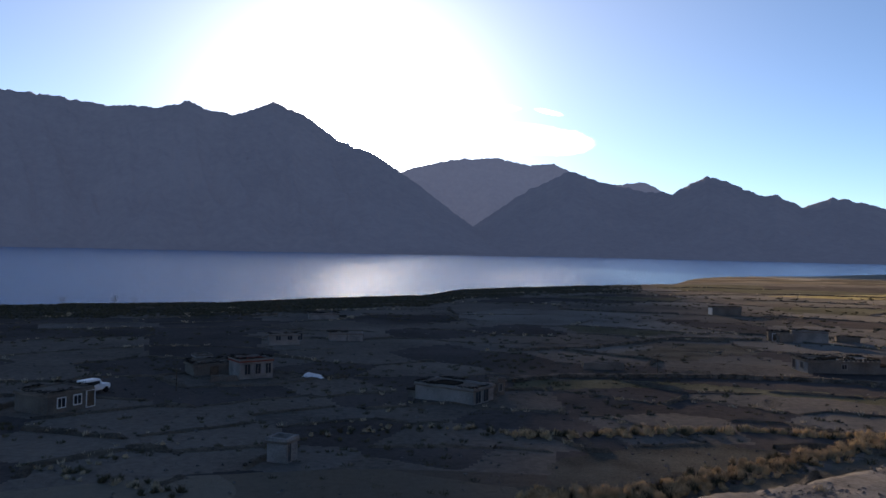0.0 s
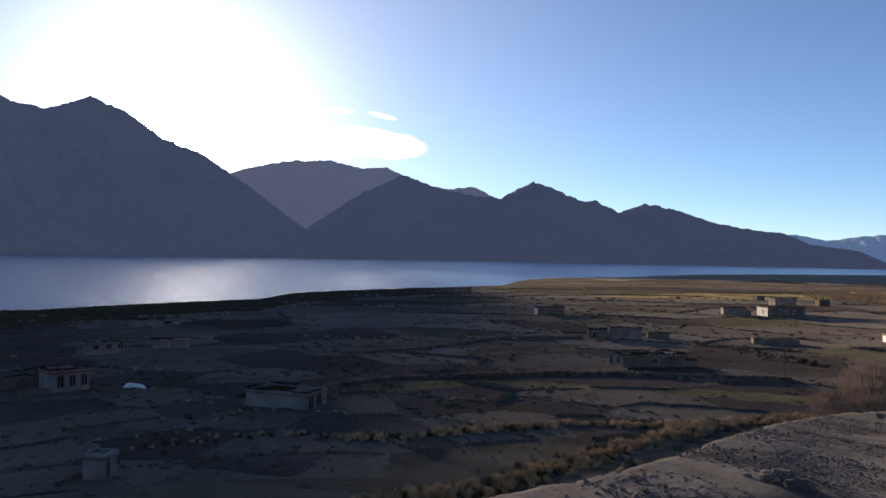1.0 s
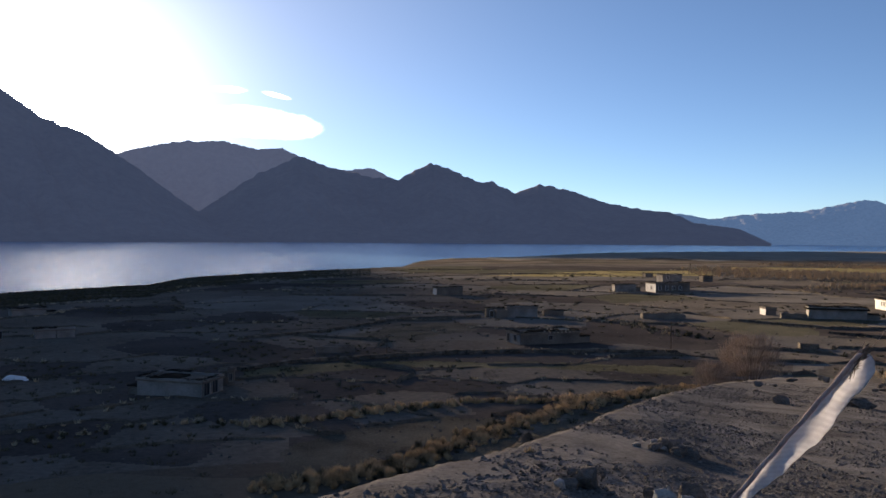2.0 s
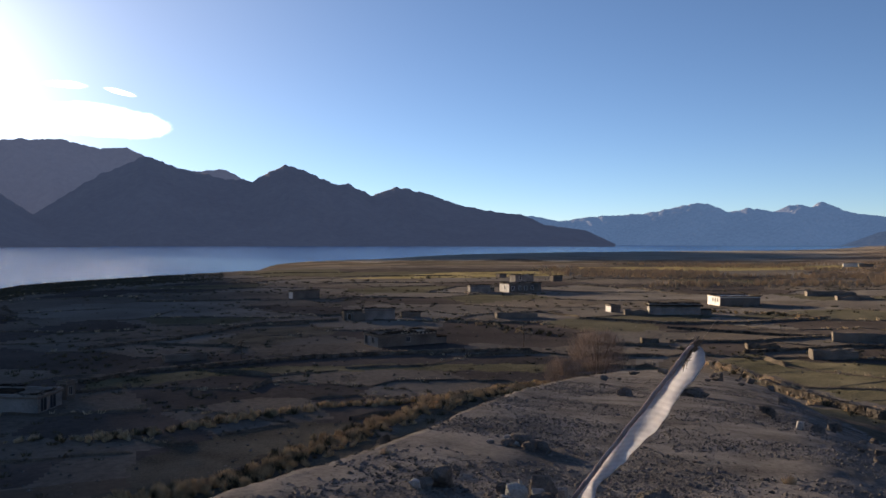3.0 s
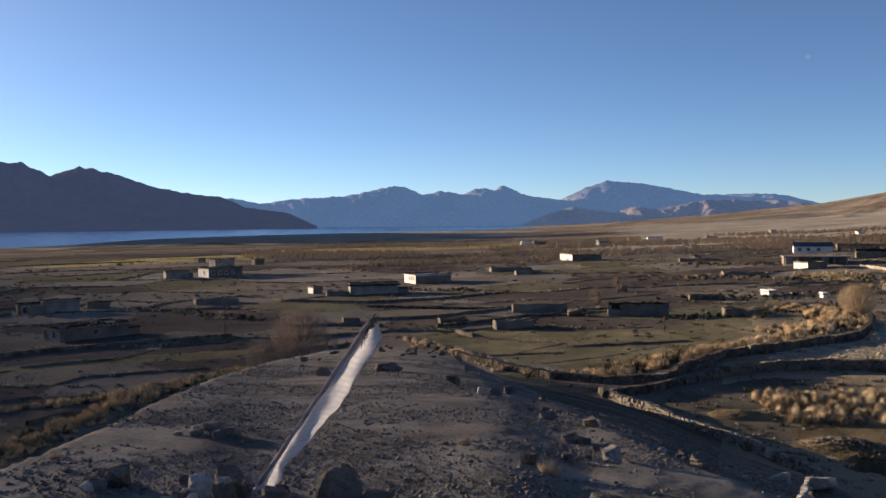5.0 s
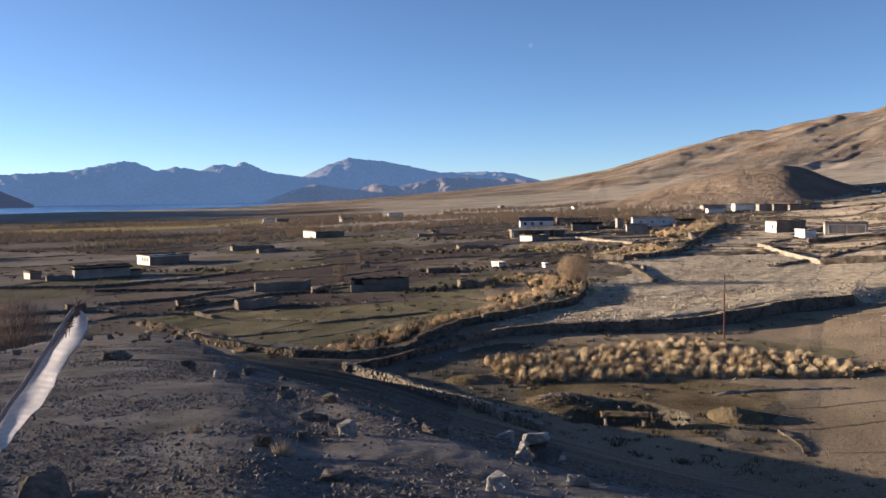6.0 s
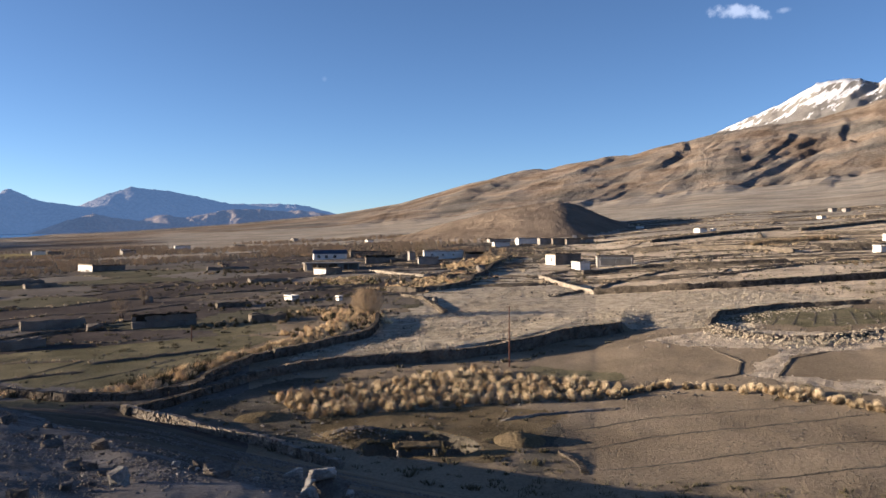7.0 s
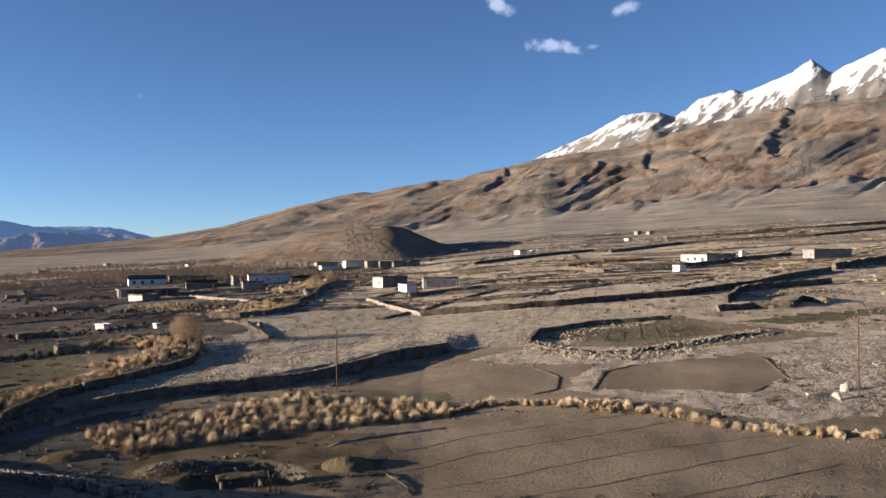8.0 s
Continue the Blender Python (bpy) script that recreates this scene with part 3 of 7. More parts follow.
def build_ground():
    bearings = [-125 + 2.5 * i for i in range(37)] + [-34 + 0.3 * i for i in range(360)] + [74 + 0.15 * i for i in range(320)] + [122 + 0.4 * i for i in range(15)] + [128 + 2.5 * i for i in range(43)] + [235]
    bearings = sorted(set(bearings))
    rings = [0.01, 0.3] + [0.6 * 1.0185 ** i for i in range(230)]
    while rings[-1] < 4600:
        rings.append(rings[-1] * (1.006 if rings[-1] < 140 else 1.004 if 1800 < rings[-1] < 3060 else 1.009 if 900 < rings[-1] < 3100 else 1.0185))
    verts, pick = [], []
    for az in bearings:
        sx, sy = math.sin(radians(az)), math.cos(radians(az))
        rf = along(HILL, az, 3)
        for r in rings:
            x, y = r * sx, r * sy
            p = plain(x, y)
            z, slot = p, 1
            if r < rf + 1:
                h = hill(x, y)
                if h > p:
                    # Slot 9 paints the shade of the hill's eastern flank below the shoulder.
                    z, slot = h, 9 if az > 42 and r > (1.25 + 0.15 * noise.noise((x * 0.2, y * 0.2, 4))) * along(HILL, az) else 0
            if slot == 0:
                rough = smooth(1.5, 5, r) * (0.4 + 0.6 * smooth(0, 1.5, z - p))
                z += rough * (0.05 * noise.noise((x * 0.3, y * 0.3, 3)) + 0.018 * noise.noise((x * 1.3, y * 1.3, 8)) + 0.02 * noise.noise((x * 4, y * 4, 1)))
            elif r < 420 + 60 * noise.noise((az * 0.4, r * 0.01, 3)) or az < 52 + 9 * noise.noise((r * 0.006, 2, az * 0.02)):
                jx, jy = x + 1.2 * noise.noise((x * 0.3, y * 0.3, 21)) + 0.4 * noise.noise((x * 1.7, y * 1.7, 4)), y + 1.2 * noise.noise((x * 0.3, y * 0.3, 33)) + 0.4 * noise.noise((x * 1.7, y * 1.7, 9))
                if az > 66 and r < 150:
                    slot = 4
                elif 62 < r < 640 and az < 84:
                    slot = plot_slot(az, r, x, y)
                    # Near the hill and in the west, lighter plots become darker ones.
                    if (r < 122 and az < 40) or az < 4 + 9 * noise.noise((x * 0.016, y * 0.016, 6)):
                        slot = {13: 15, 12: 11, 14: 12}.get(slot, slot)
                if az < 9 + 4 * noise.noise((x * 0.02, y * 0.02, 4)) and r > (0.7 + 0.1 * noise.noise((az * 0.3, 3, 3))) * along(SHORE, az):
                    slot = 16
                for shape, s, (x0, x1, y0, y1) in ZONES:
                    if x0 < jx < x1 and y0 < jy < y1 and inside(shape, jx, jy):
                        slot = s
                # Far shore painted paler, to offset the ridge's shadow across it.
                if r > 840 + 120 * noise.noise((az * 0.3, 1, 7)) and slot in (1, 11, 12, 13, 14, 15):
                    slot = 10
                z += swell(x, y)
                if slot in (3, 6, 8):
                    z += 0.13 * noise.noise((x * 0.35, y * 0.35, 2)) + 0.09 * noise.noise((x * 1.1, y * 1.1, 6))
                hollow = pit(x, y)
                if hollow > 0.05:
                    z, slot = z - hollow, 9
            else:
                slot = 10 if r < 1750 + 260 * noise.noise((az * 0.25, 4, 2)) + 90 * noise.noise((az * 1.1, r * 0.004, 2)) and az > 59 + 5 * noise.noise((r * 0.01, 8, 1)) and hump(x, y, az, r) < 0.6 else 17 if r < 760 and hump(x, y, az, r) > 0.6 else 2
                lift = smooth(500, 2500, r) * (0.6 * smooth(66, 80, az) + 0.4 * smooth(84, 112, az)) * (1 - smooth(205, 230, az))
                climb = math.degrees(math.atan2(z - 22, r))
                carve = gullies(az, climb, r)
                p = az - 2.1 * climb + 0.9 * noise.noise((az * 0.22, r * 0.0011, 8)) + 0.3 * noise.noise((az * 0.8, r * 0.003, 2))
                q = r * 0.0006
                folds = [noise.noise((p * k, q * k * 1.3, 3.0 + k)) for k in (0.17, 0.3, 0.62, 1.2)]
                cut = max(0.15, 0.6 + 1.0 * noise.noise((az * 0.35, r * 0.0016, 6)))
                scale = lift * (7 + 0.11 * max(0, z - 30)) * (1 - 0.7 * smooth(2400, 2950, r))
                z += scale * (0.9 * min(abs(folds[0]), 0.4) - 0.15)
                for n1, deep, thin in zip(folds, (0.2, 0.24, 0.22, 0.16), (0.06, 0.07, 0.09, 0.12)):
                    z -= scale * deep * cut * math.exp(-abs(n1) / thin)
                z += lift * 0.01 * max(0, z - 30) * noise.fractal((az * 0.9, r * 0.0015, 5.0), 0.8, 2.0, 4)
                z += carve * smooth(60, 82, az)
                z += 0.5 * smooth(400, 700, r) * noise.fractal((x * 0.02, y * 0.02, 3.0), 0.8, 2.0, 4)
                spurs = noise.ridged_multi_fractal((p * 0.33, r * 0.0009 + 0.02 * az, 4.0), 0.9, 2.1, 6, 1.0, 2.0) - 1.1
                z += lift * smooth(800, 1500, r) * (1 - 0.75 * smooth(2500, 2950, r)) * 9.0 * spurs
                crag = noise.ridged_multi_fractal((p * 1.15, climb * 1.7 + 0.12 * az, 9.0), 0.85, 2.1, 5, 1.0, 2.0) - 1.1
                z += lift * smooth(1300, 1900, r) * (1 - 0.8 * smooth(2550, 2950, r)) * 2.6 * crag
                z += hump(x, y, az, r)
            verts.append((x, y, z))
            pick.append(slot)
    n, k = len(bearings), len(rings)
    ob = sheet("ground", verts, n, k, [GRAVEL, FIELD, FAN_EARTH, BED, PLOT, PASTURE, SCREE, DRY_GRASS, TERRACE, SOIL_AND_SHADE, PALE_FAN, *PLOTS, THORN_GROUND, ROCK_BROWN, DRY_TURF], np.array(pick).reshape(n, k))
    tagged(ob, "grey gravel hill above brown and green plots, rising to a dry fan", "ground", kind="structure")


build_ground()

# the lake
bm = bmesh.new()
ring = [compass(az, 0) for az in range(-125, 66, 5)]
inner, outer = [bm.verts.new((v.x * 200, v.y * 200, 0)) for v in ring], [bm.verts.new((v.x * 4700, v.y * 4700, 0)) for v in ring]
for i in range(len(ring) - 1):
    bm.faces.new((inner[i], inner[i + 1], outer[i + 1], outer[i]))
tagged(part("water", bm, WATER), "wide blue lake with a fine ripple, silvered by the sun", "lake", kind="structure")


def mountain_range(name, label, skyline, foot, crest, mat, seed, relief=0.35, spur=0.45, back=0.5, base=0.0, jag=0.02, lean=0.6, push=0.12, spread=0.0):
    """A range from a foot distance to a crest distance whose skyline is given as (bearing, degrees)."""
    a0, a1 = skyline[0][0], skyline[-1][0]
    steps = int((a1 - a0) / 0.16)
    us = [i / 44 for i in range(45)] + [1.04, 1.12]
    verts = []
    for i in range(steps + 1):
        az = a0 + (a1 - a0) * i / steps
        w = compass(az, 0)
        rc = crest * (1 + 0.05 * noise.noise((az * 0.13, seed, 0)))
        rf = foot * (1 + 0.05 * noise.noise((az * 0.3, seed, 4)))
        zc = 22 + rc * math.tan(radians(along(skyline, az)))
        zc += (zc - base) * jag * noise.fractal((az * 1.7, seed, 2.0), 0.8, 2.0, 5)
        wide = zc
        if spread:
            wide = 22 + rc * math.tan(radians(sum(along(skyline, az + spread * k / 4) for k in range(-4, 5)) / 9 - 0.5))
        for u in us:
            r = rf + (rc - rf) * u
            if u <= 1:
                z = base + (wide - base) * u ** 1.15 + (zc - wide) * u ** 7
                fold = noise.ridged_multi_fractal((az * spur + lean * u, u * 1.4, seed), 0.9, 2.1, 7, 1.0, 2.0) - 1.0
                swell = min(1, 3 * u) * (1 - u ** 5)
                z += (zc - base) * relief * fold * swell * 0.5
                r += (rc - rf) * push * fold * swell
            else:
                z = zc - (zc - base) * (u - 1) * 4 * back
            verts.append((w.x * r, w.y * r, z if u > 0 else -3))
    ob = sheet(name, verts, steps + 1, len(us), [mat])
    return tagged(ob, label, "mountain", kind="structure")


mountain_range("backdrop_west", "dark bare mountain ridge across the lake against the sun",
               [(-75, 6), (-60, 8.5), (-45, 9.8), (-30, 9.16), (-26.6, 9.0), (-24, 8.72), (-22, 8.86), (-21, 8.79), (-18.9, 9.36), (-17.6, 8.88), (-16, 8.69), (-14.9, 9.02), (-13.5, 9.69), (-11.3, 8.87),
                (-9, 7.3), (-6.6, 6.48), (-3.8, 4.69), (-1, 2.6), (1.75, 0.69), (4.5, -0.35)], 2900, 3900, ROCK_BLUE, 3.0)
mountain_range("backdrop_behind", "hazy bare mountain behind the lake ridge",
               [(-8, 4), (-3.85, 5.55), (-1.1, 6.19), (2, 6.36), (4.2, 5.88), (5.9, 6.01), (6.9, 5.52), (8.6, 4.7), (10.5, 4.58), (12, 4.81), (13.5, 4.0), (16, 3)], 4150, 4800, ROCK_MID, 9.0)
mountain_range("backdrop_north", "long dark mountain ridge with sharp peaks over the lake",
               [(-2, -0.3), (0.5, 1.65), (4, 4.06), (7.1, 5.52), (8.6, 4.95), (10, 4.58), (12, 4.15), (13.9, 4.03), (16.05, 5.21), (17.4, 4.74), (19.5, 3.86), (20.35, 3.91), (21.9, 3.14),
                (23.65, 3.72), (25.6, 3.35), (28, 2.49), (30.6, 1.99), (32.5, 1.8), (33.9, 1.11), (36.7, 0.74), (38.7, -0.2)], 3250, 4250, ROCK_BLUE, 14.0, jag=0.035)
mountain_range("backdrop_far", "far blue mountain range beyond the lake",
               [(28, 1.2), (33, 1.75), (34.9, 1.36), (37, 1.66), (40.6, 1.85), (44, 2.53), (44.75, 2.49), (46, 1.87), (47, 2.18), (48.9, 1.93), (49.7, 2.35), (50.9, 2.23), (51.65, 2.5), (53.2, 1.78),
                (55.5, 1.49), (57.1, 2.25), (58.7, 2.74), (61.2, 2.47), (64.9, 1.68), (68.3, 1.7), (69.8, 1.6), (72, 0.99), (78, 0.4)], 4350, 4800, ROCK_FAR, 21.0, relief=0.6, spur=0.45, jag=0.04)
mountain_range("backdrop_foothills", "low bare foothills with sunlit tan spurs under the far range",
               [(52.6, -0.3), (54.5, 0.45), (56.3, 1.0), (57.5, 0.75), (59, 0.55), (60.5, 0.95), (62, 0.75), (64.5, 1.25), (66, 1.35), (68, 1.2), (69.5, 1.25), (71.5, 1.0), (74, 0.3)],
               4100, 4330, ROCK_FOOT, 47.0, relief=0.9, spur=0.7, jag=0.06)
mountain_range("mountain_snow", "snow-covered peaks above brown slopes",
               [(92, 3), (97.4, 6.1), (98.2, 6.5), (101.7, 7.93), (103.6, 8.99), (105.6, 9.2), (107.1, 8.76), (108.7, 9.84), (110.5, 10.27), (111.5, 10.09), (113.9, 10.89), (115.5, 11.79),
                (116.6, 10.83), (118.2, 11.51), (119.6, 12.08), (126, 13), (150, 12), (190, 7), (215, 2)], 3300, 4600, SNOW, 31.0, base=250, relief=0.26, spur=0.55, jag=0.016, lean=-4.0, push=0.05, spread=4.5)


# ---- building helpers
class Soup:
    """Gathers many small solids into one mesh."""

    def __init__(self):
        self.v, self.f = [], []

    def block(self, c, size, turn=0.0, jit=0.0, rng=random):
        """A stone-like block: a box with shaken corners, its base centre at c."""
        n, (sx, sy, sz) = len(self.v), size
        ca, sa = math.cos(turn), math.sin(turn)
        for k in range(8):
            px = (sx / 2 if k & 1 else -sx / 2) * (1 + jit * rng.uniform(-1, 0.4))
            py = (sy / 2 if k & 2 else -sy / 2) * (1 + jit * rng.uniform(-1, 0.4))
            pz = sz * (1 + jit * rng.uniform(-0.8, 0.3)) if k & 4 else -0.05
            self.v.append((c[0] + px * ca - py * sa, c[1] + px * sa + py * ca, c[2] + pz))
        self.f += [tuple(n + i for i in q) for q in ((0, 2, 3, 1), (4, 5, 7, 6), (0, 1, 5, 4), (1, 3, 7, 5), (3, 2, 6, 7), (2, 0, 4, 6))]

    def pebble(self, c, s, rng=random):
        """A small angular stone of eight faces."""
        n, a = len(self.v), rng.uniform(0, 6.28)
        for k in range(4):
            q = a + k * 1.571 + rng.uniform(-0.4, 0.4)
            d = s * rng.uniform(0.6, 1.1)
            self.v.append((c[0] + d * math.cos(q), c[1] + d * math.sin(q), c[2] + s * rng.uniform(0, 0.35)))
        self.v.append((c[0] + s * rng.uniform(-0.3, 0.3), c[1] + s * rng.uniform(-0.3, 0.3), c[2] + s * rng.uniform(0.5, 0.95)))
        self.v.append((c[0], c[1], c[2] - 0.3 * s))
        for k in range(4):
            j = (k + 1) % 4
            self.f += [(n + k, n + j, n + 4), (n + j, n + k, n + 5)]

    def blade(self, base, tip, w):
        """A thin three-sided blade or twig from base to tip."""
        n, b, t = len(self.v), Vector(base), Vector(tip)
        d = (t - b).normalized()
        s = d.cross(Vector((0.3, 0.5, 0.81))).normalized() * w / 2
        u = d.cross(s)
        self.v += [tuple(b + s), tuple(b - s * 0.5 + u * 0.87), tuple(b - s * 0.5 - u * 0.87), tuple(t)]
        self.f += [(n, n + 1, n + 3), (n + 1, n + 2, n + 3), (n + 2, n, n + 3)]

    def mesh(self, name, mat):
        me = bpy.data.meshes.new(name)
        me.from_pydata(self.v, [], self.f)
        me.materials.append(mat)
        me.update()
        return me

    def done(self, name, mat, label="", category="", kind="", parent=None, group=""):
        ob = new(name, self.mesh(name, mat))
        ob.parent = parent
        return tagged(ob, label, category, group, kind)


def box(bm, x0, x1, y0, y1, z0, z1):
    v = [bm.verts.new(p) for p in ((x0, y0, z0), (x1, y0, z0), (x1, y1, z0), (x0, y1, z0), (x0, y0, z1), (x1, y0, z1), (x1, y1, z1), (x0, y1, z1))]
    for q in ((3, 2, 1, 0), (4, 5, 6, 7), (0, 1, 5, 4), (1, 2, 6, 5), (2, 3, 7, 6), (3, 0, 4, 7)):
        bm.faces.new([v[i] for i in q])


def slab(name, mat, parent, x0, x1, y0, y1, z0, z1, label="", soft=0.0):
    bm = bmesh.new()
    box(bm, x0, x1, y0, y1, z0, z1)
    if soft:
        bmesh.ops.bevel(bm, geom=bm.edges[:], offset=soft, segments=1, affect="EDGES")
    return part(name, bm, mat, parent, label)


def worn(bm, amount, seed, cut=0.9):
    """Cuts long edges and shakes the corners, so that mud walls sag and lean."""
    for _ in range(3):
        long = [e for e in bm.edges if e.calc_length() > cut * 1.6]
        if long:
            bmesh.ops.subdivide_edges(bm, edges=long, cuts=1, use_grid_fill=True)
    for v in bm.verts:
        n = noise.noise_vector(v.co * 0.8 + Vector((seed * 7.3, seed * 3.1, 0)))
        v.co += Vector((n.x * amount * 0.6, n.y * amount * 0.6, n.z * amount if v.co.z > 0.3 else 0))


def opening(house, face, u, z, w, h, trim, kind="window", glass=GLASS):
    """A window or door on the front (face 0) or the side (face 1) of a house of that local frame."""
    sgn = house["side"]
    ob = new(kind)
    ob.parent = house
    ob.matrix_local = pose(u * sgn if face == 0 else 0, 0 if face == 0 else u, z, 0, 0, 0 if face == 0 else (-90 if sgn > 0 else 90))
    t = 0.09
    bm = bmesh.new()
    for x0, x1, z0, z1 in ((-w / 2 - t, -w / 2, -t, h + t), (w / 2, w / 2 + t, -t, h + t), (-w / 2, w / 2, h, h + t), (-w / 2, w / 2, -t, 0)):
        box(bm, x0, x1, -0.11, 0.05, z0, z1)
    part("frame", bm, trim, ob)
    if kind == "window":
        for x0, x1 in ((-w / 2, -0.03), (0.03, w / 2)):
            slab("pane", glass, ob, x0, x1, -0.06, 0.04, 0.02, h - 0.02)
        slab("mullion", trim, ob, -0.03, 0.03, -0.08, 0.04, 0.0, h)
    else:
        slab("leaf", WOOD, ob, -w / 2, w / 2, -0.06, 0.04, 0.0, h - 0.01)
    return ob


HOUSES = 0


def brushwood(ob, x0, x1, deep, z, thick=1.0):
    """Fuel twigs and fodder stacked along the edge of a flat roof."""
    rng, soup = random.Random(HOUSES * 13 + 1), Soup()
    for a, b in (((x0, 0.0), (x1, 0.0)), ((x0, 0.0), (x0, deep)), ((x1, 0.0), (x1, deep)), ((x0, deep), (x1, deep))):
        d = math.hypot(b[0] - a[0], b[1] - a[1])
        turn = math.atan2(b[1] - a[1], b[0] - a[0])
        for _ in range(int(d * 16)):
            f = rng.random()
            if noise.noise((f * d * 0.35, HOUSES, a[1])) < -0.12:
                continue
            q, long = turn + rng.gauss(0, 0.6), rng.uniform(0.3, 0.9)
            p = (a[0] + (b[0] - a[0]) * f + rng.gauss(0, 0.1), a[1] + (b[1] - a[1]) * f + rng.gauss(0, 0.12), z + abs(rng.gauss(0, 0.12)) * thick)
            soup.blade(p, (p[0] + long * math.cos(q), p[1] + long * math.sin(q), p[2] + rng.uniform(-0.05, 0.16) * thick), rng.uniform(0.05, 0.13))
    if soup.v:
        soup.done("brushwood", THATCH, "dark brushwood stacked along the roof edge", kind="stuff", parent=ob)


def house(label, x, y, w, deep, h, turn, wall=MUD, front=(), side=(), doors=(), trim=FRAME_WHITE, roof="flat", roof_mat=ROOF_MUD, beams=0, lift=0.0, category="house", sag=0.05, end=None, glass=GLASS, eaves=0.0):
    """A low house. (x, y) is its near corner; w runs along the front, deep along the side that shows; turn in degrees
    swings the front to the right of the hill's line of sight. front, side: (place along, sill, width, height) of windows; doors along the front."""
    global HOUSES
    HOUSES += 1
    ob = new("house")
    sgn = 1 if turn >= 0 else -1
    ob["side"] = sgn
    ob.matrix_world = pose(x, y, plain(x, y) - 0.25 + lift, 0, 0, -math.degrees(math.atan2(x, y)) + turn)
    h = (h * 0.58 if math.hypot(x, y) > 400 else h * 0.84) + 0.25
    x0, x1 = (0, w) if sgn > 0 else (-w, 0)
    bm = bmesh.new()
    box(bm, x0, x1, 0, deep, 0, h)
    worn(bm, sag, HOUSES)
    part("wall", bm, wall, ob)
    if roof == "flat":
        bm = bmesh.new()
        box(bm, x0 - 0.15 - eaves, x1 + 0.15 + eaves, -0.15 - eaves, deep + 0.15, h - 0.02 - 0.5 * eaves, h + 0.16)
        worn(bm, sag, HOUSES + 50)
        part("roof", bm, roof_mat, ob)
        bm = bmesh.new()
        for a0, a1, b0, b1 in ((x0 - 0.1, x1 + 0.1, -0.1, 0.15), (x0 - 0.1, x1 + 0.1, deep - 0.15, deep + 0.1), (x0 - 0.1, x0 + 0.15, 0.15, deep - 0.15), (x1 - 0.15, x1 + 0.1, 0.15, deep - 0.15)):
            box(bm, a0, a1, b0, b1, h + 0.14, h + 0.4)
        worn(bm, sag, HOUSES + 90)
        part("parapet", bm, wall, ob)
        if w > 3:
            brushwood(ob, x0, x1, deep, h + 0.36)
    elif roof == "shed":
        bm = bmesh.new()
        v = [bm.verts.new(p) for p in ((x0 - 0.3, -0.4, h - 0.05), (x1 + 0.3, -0.4, h - 0.05), (x1 + 0.3, deep / 2, h + 1.5), (x0 - 0.3, deep / 2, h + 1.5), (x1 + 0.3, deep + 0.4, h - 0.05), (x0 - 0.3, deep + 0.4, h - 0.05))]
        bm.faces.new((v[0], v[1], v[2], v[3]))
        bm.faces.new((v[3], v[2], v[4], v[5]))
        bmesh.ops.solidify(bm, geom=bm.faces[:], thickness=0.08)
        part("roof", bm, roof_mat, ob)
        for gx in (x0 + 0.02, x1 - 0.02):
            bm = bmesh.new()
            bm.faces.new([bm.verts.new(p) for p in ((gx, 0, h - 0.02), (gx, deep, h - 0.02), (gx, deep / 2, h + 1.4))])
            bmesh.ops.solidify(bm, geom=bm.faces[:], thickness=0.05)
            part("gable", bm, wall, ob)
    rng = random.Random(HOUSES * 31)
    if w > 5 and deep > 2.5 and math.hypot(x, y) < 340 and rng.random() < 0.5:
        aw, ah, ad = w * rng.uniform(0.15, 0.28), h * rng.uniform(0.5, 0.7), deep * rng.uniform(0.5, 0.8)
        a0, a1 = (x1 - 0.05, x1 + aw) if sgn > 0 else (x0 - aw, x0 + 0.05)
        bm = bmesh.new()
        box(bm, a0, a1, 0.3, 0.3 + ad, 0, ah)
        worn(bm, 0.12, HOUSES + 700)
        part("annex", bm, MUD, ob, "low mud lean-to")
        bm = bmesh.new()
        box(bm, a0 - 0.1, a1 + 0.15, 0.15, 0.45 + ad, ah, ah + 0.18)
        worn(bm, 0.12, HOUSES + 760)
        part("annex_roof", bm, THATCH, ob, "dark brushwood roof of the lean-to")
        if roof == "flat":
            bm = bmesh.new()
            m0, m1 = x0 + w * rng.uniform(0.1, 0.3), x0 + w * rng.uniform(0.5, 0.85)
            box(bm, m0, m1, deep * 0.35, deep * 0.8, h + 0.14, h + rng.uniform(0.3, 0.5))
            worn(bm, 0.25, HOUSES + 820, 0.5)
            part("fuel_stack", bm, THATCH, ob, "dark stack of dung and brushwood on the roof")
    # The end slab paints the sunward side paler than the other walls.
    if end:
        slab("end_wall", end, ob, -0.03 if sgn > 0 else -0.06, 0.06 if sgn > 0 else 0.03, 0.0, deep, 0, h - 0.05, "end wall painted pale as the sunlit side")
    for i in range(beams):
        bx = x0 + (x1 - x0) * (0.45 + 0.53 * (i + 0.5) / beams)
        slab("beam", PALE_WOOD, ob, bx - 0.08, bx + 0.08, -0.5, deep + 0.4, h + 0.17, h + 0.33)
    for u, z, ww, wh in front:
        opening(ob, 0, u, z + 0.25, ww, wh, trim, glass=glass)
    for u, z, ww, wh in side:
        opening(ob, 1, u, z + 0.25, ww, wh, trim)
    for u, ww, wh in doors:
        opening(ob, 0, u, 0.27, ww, wh, trim, "door")
    del ob["side"]
    return tagged(ob, label, category)


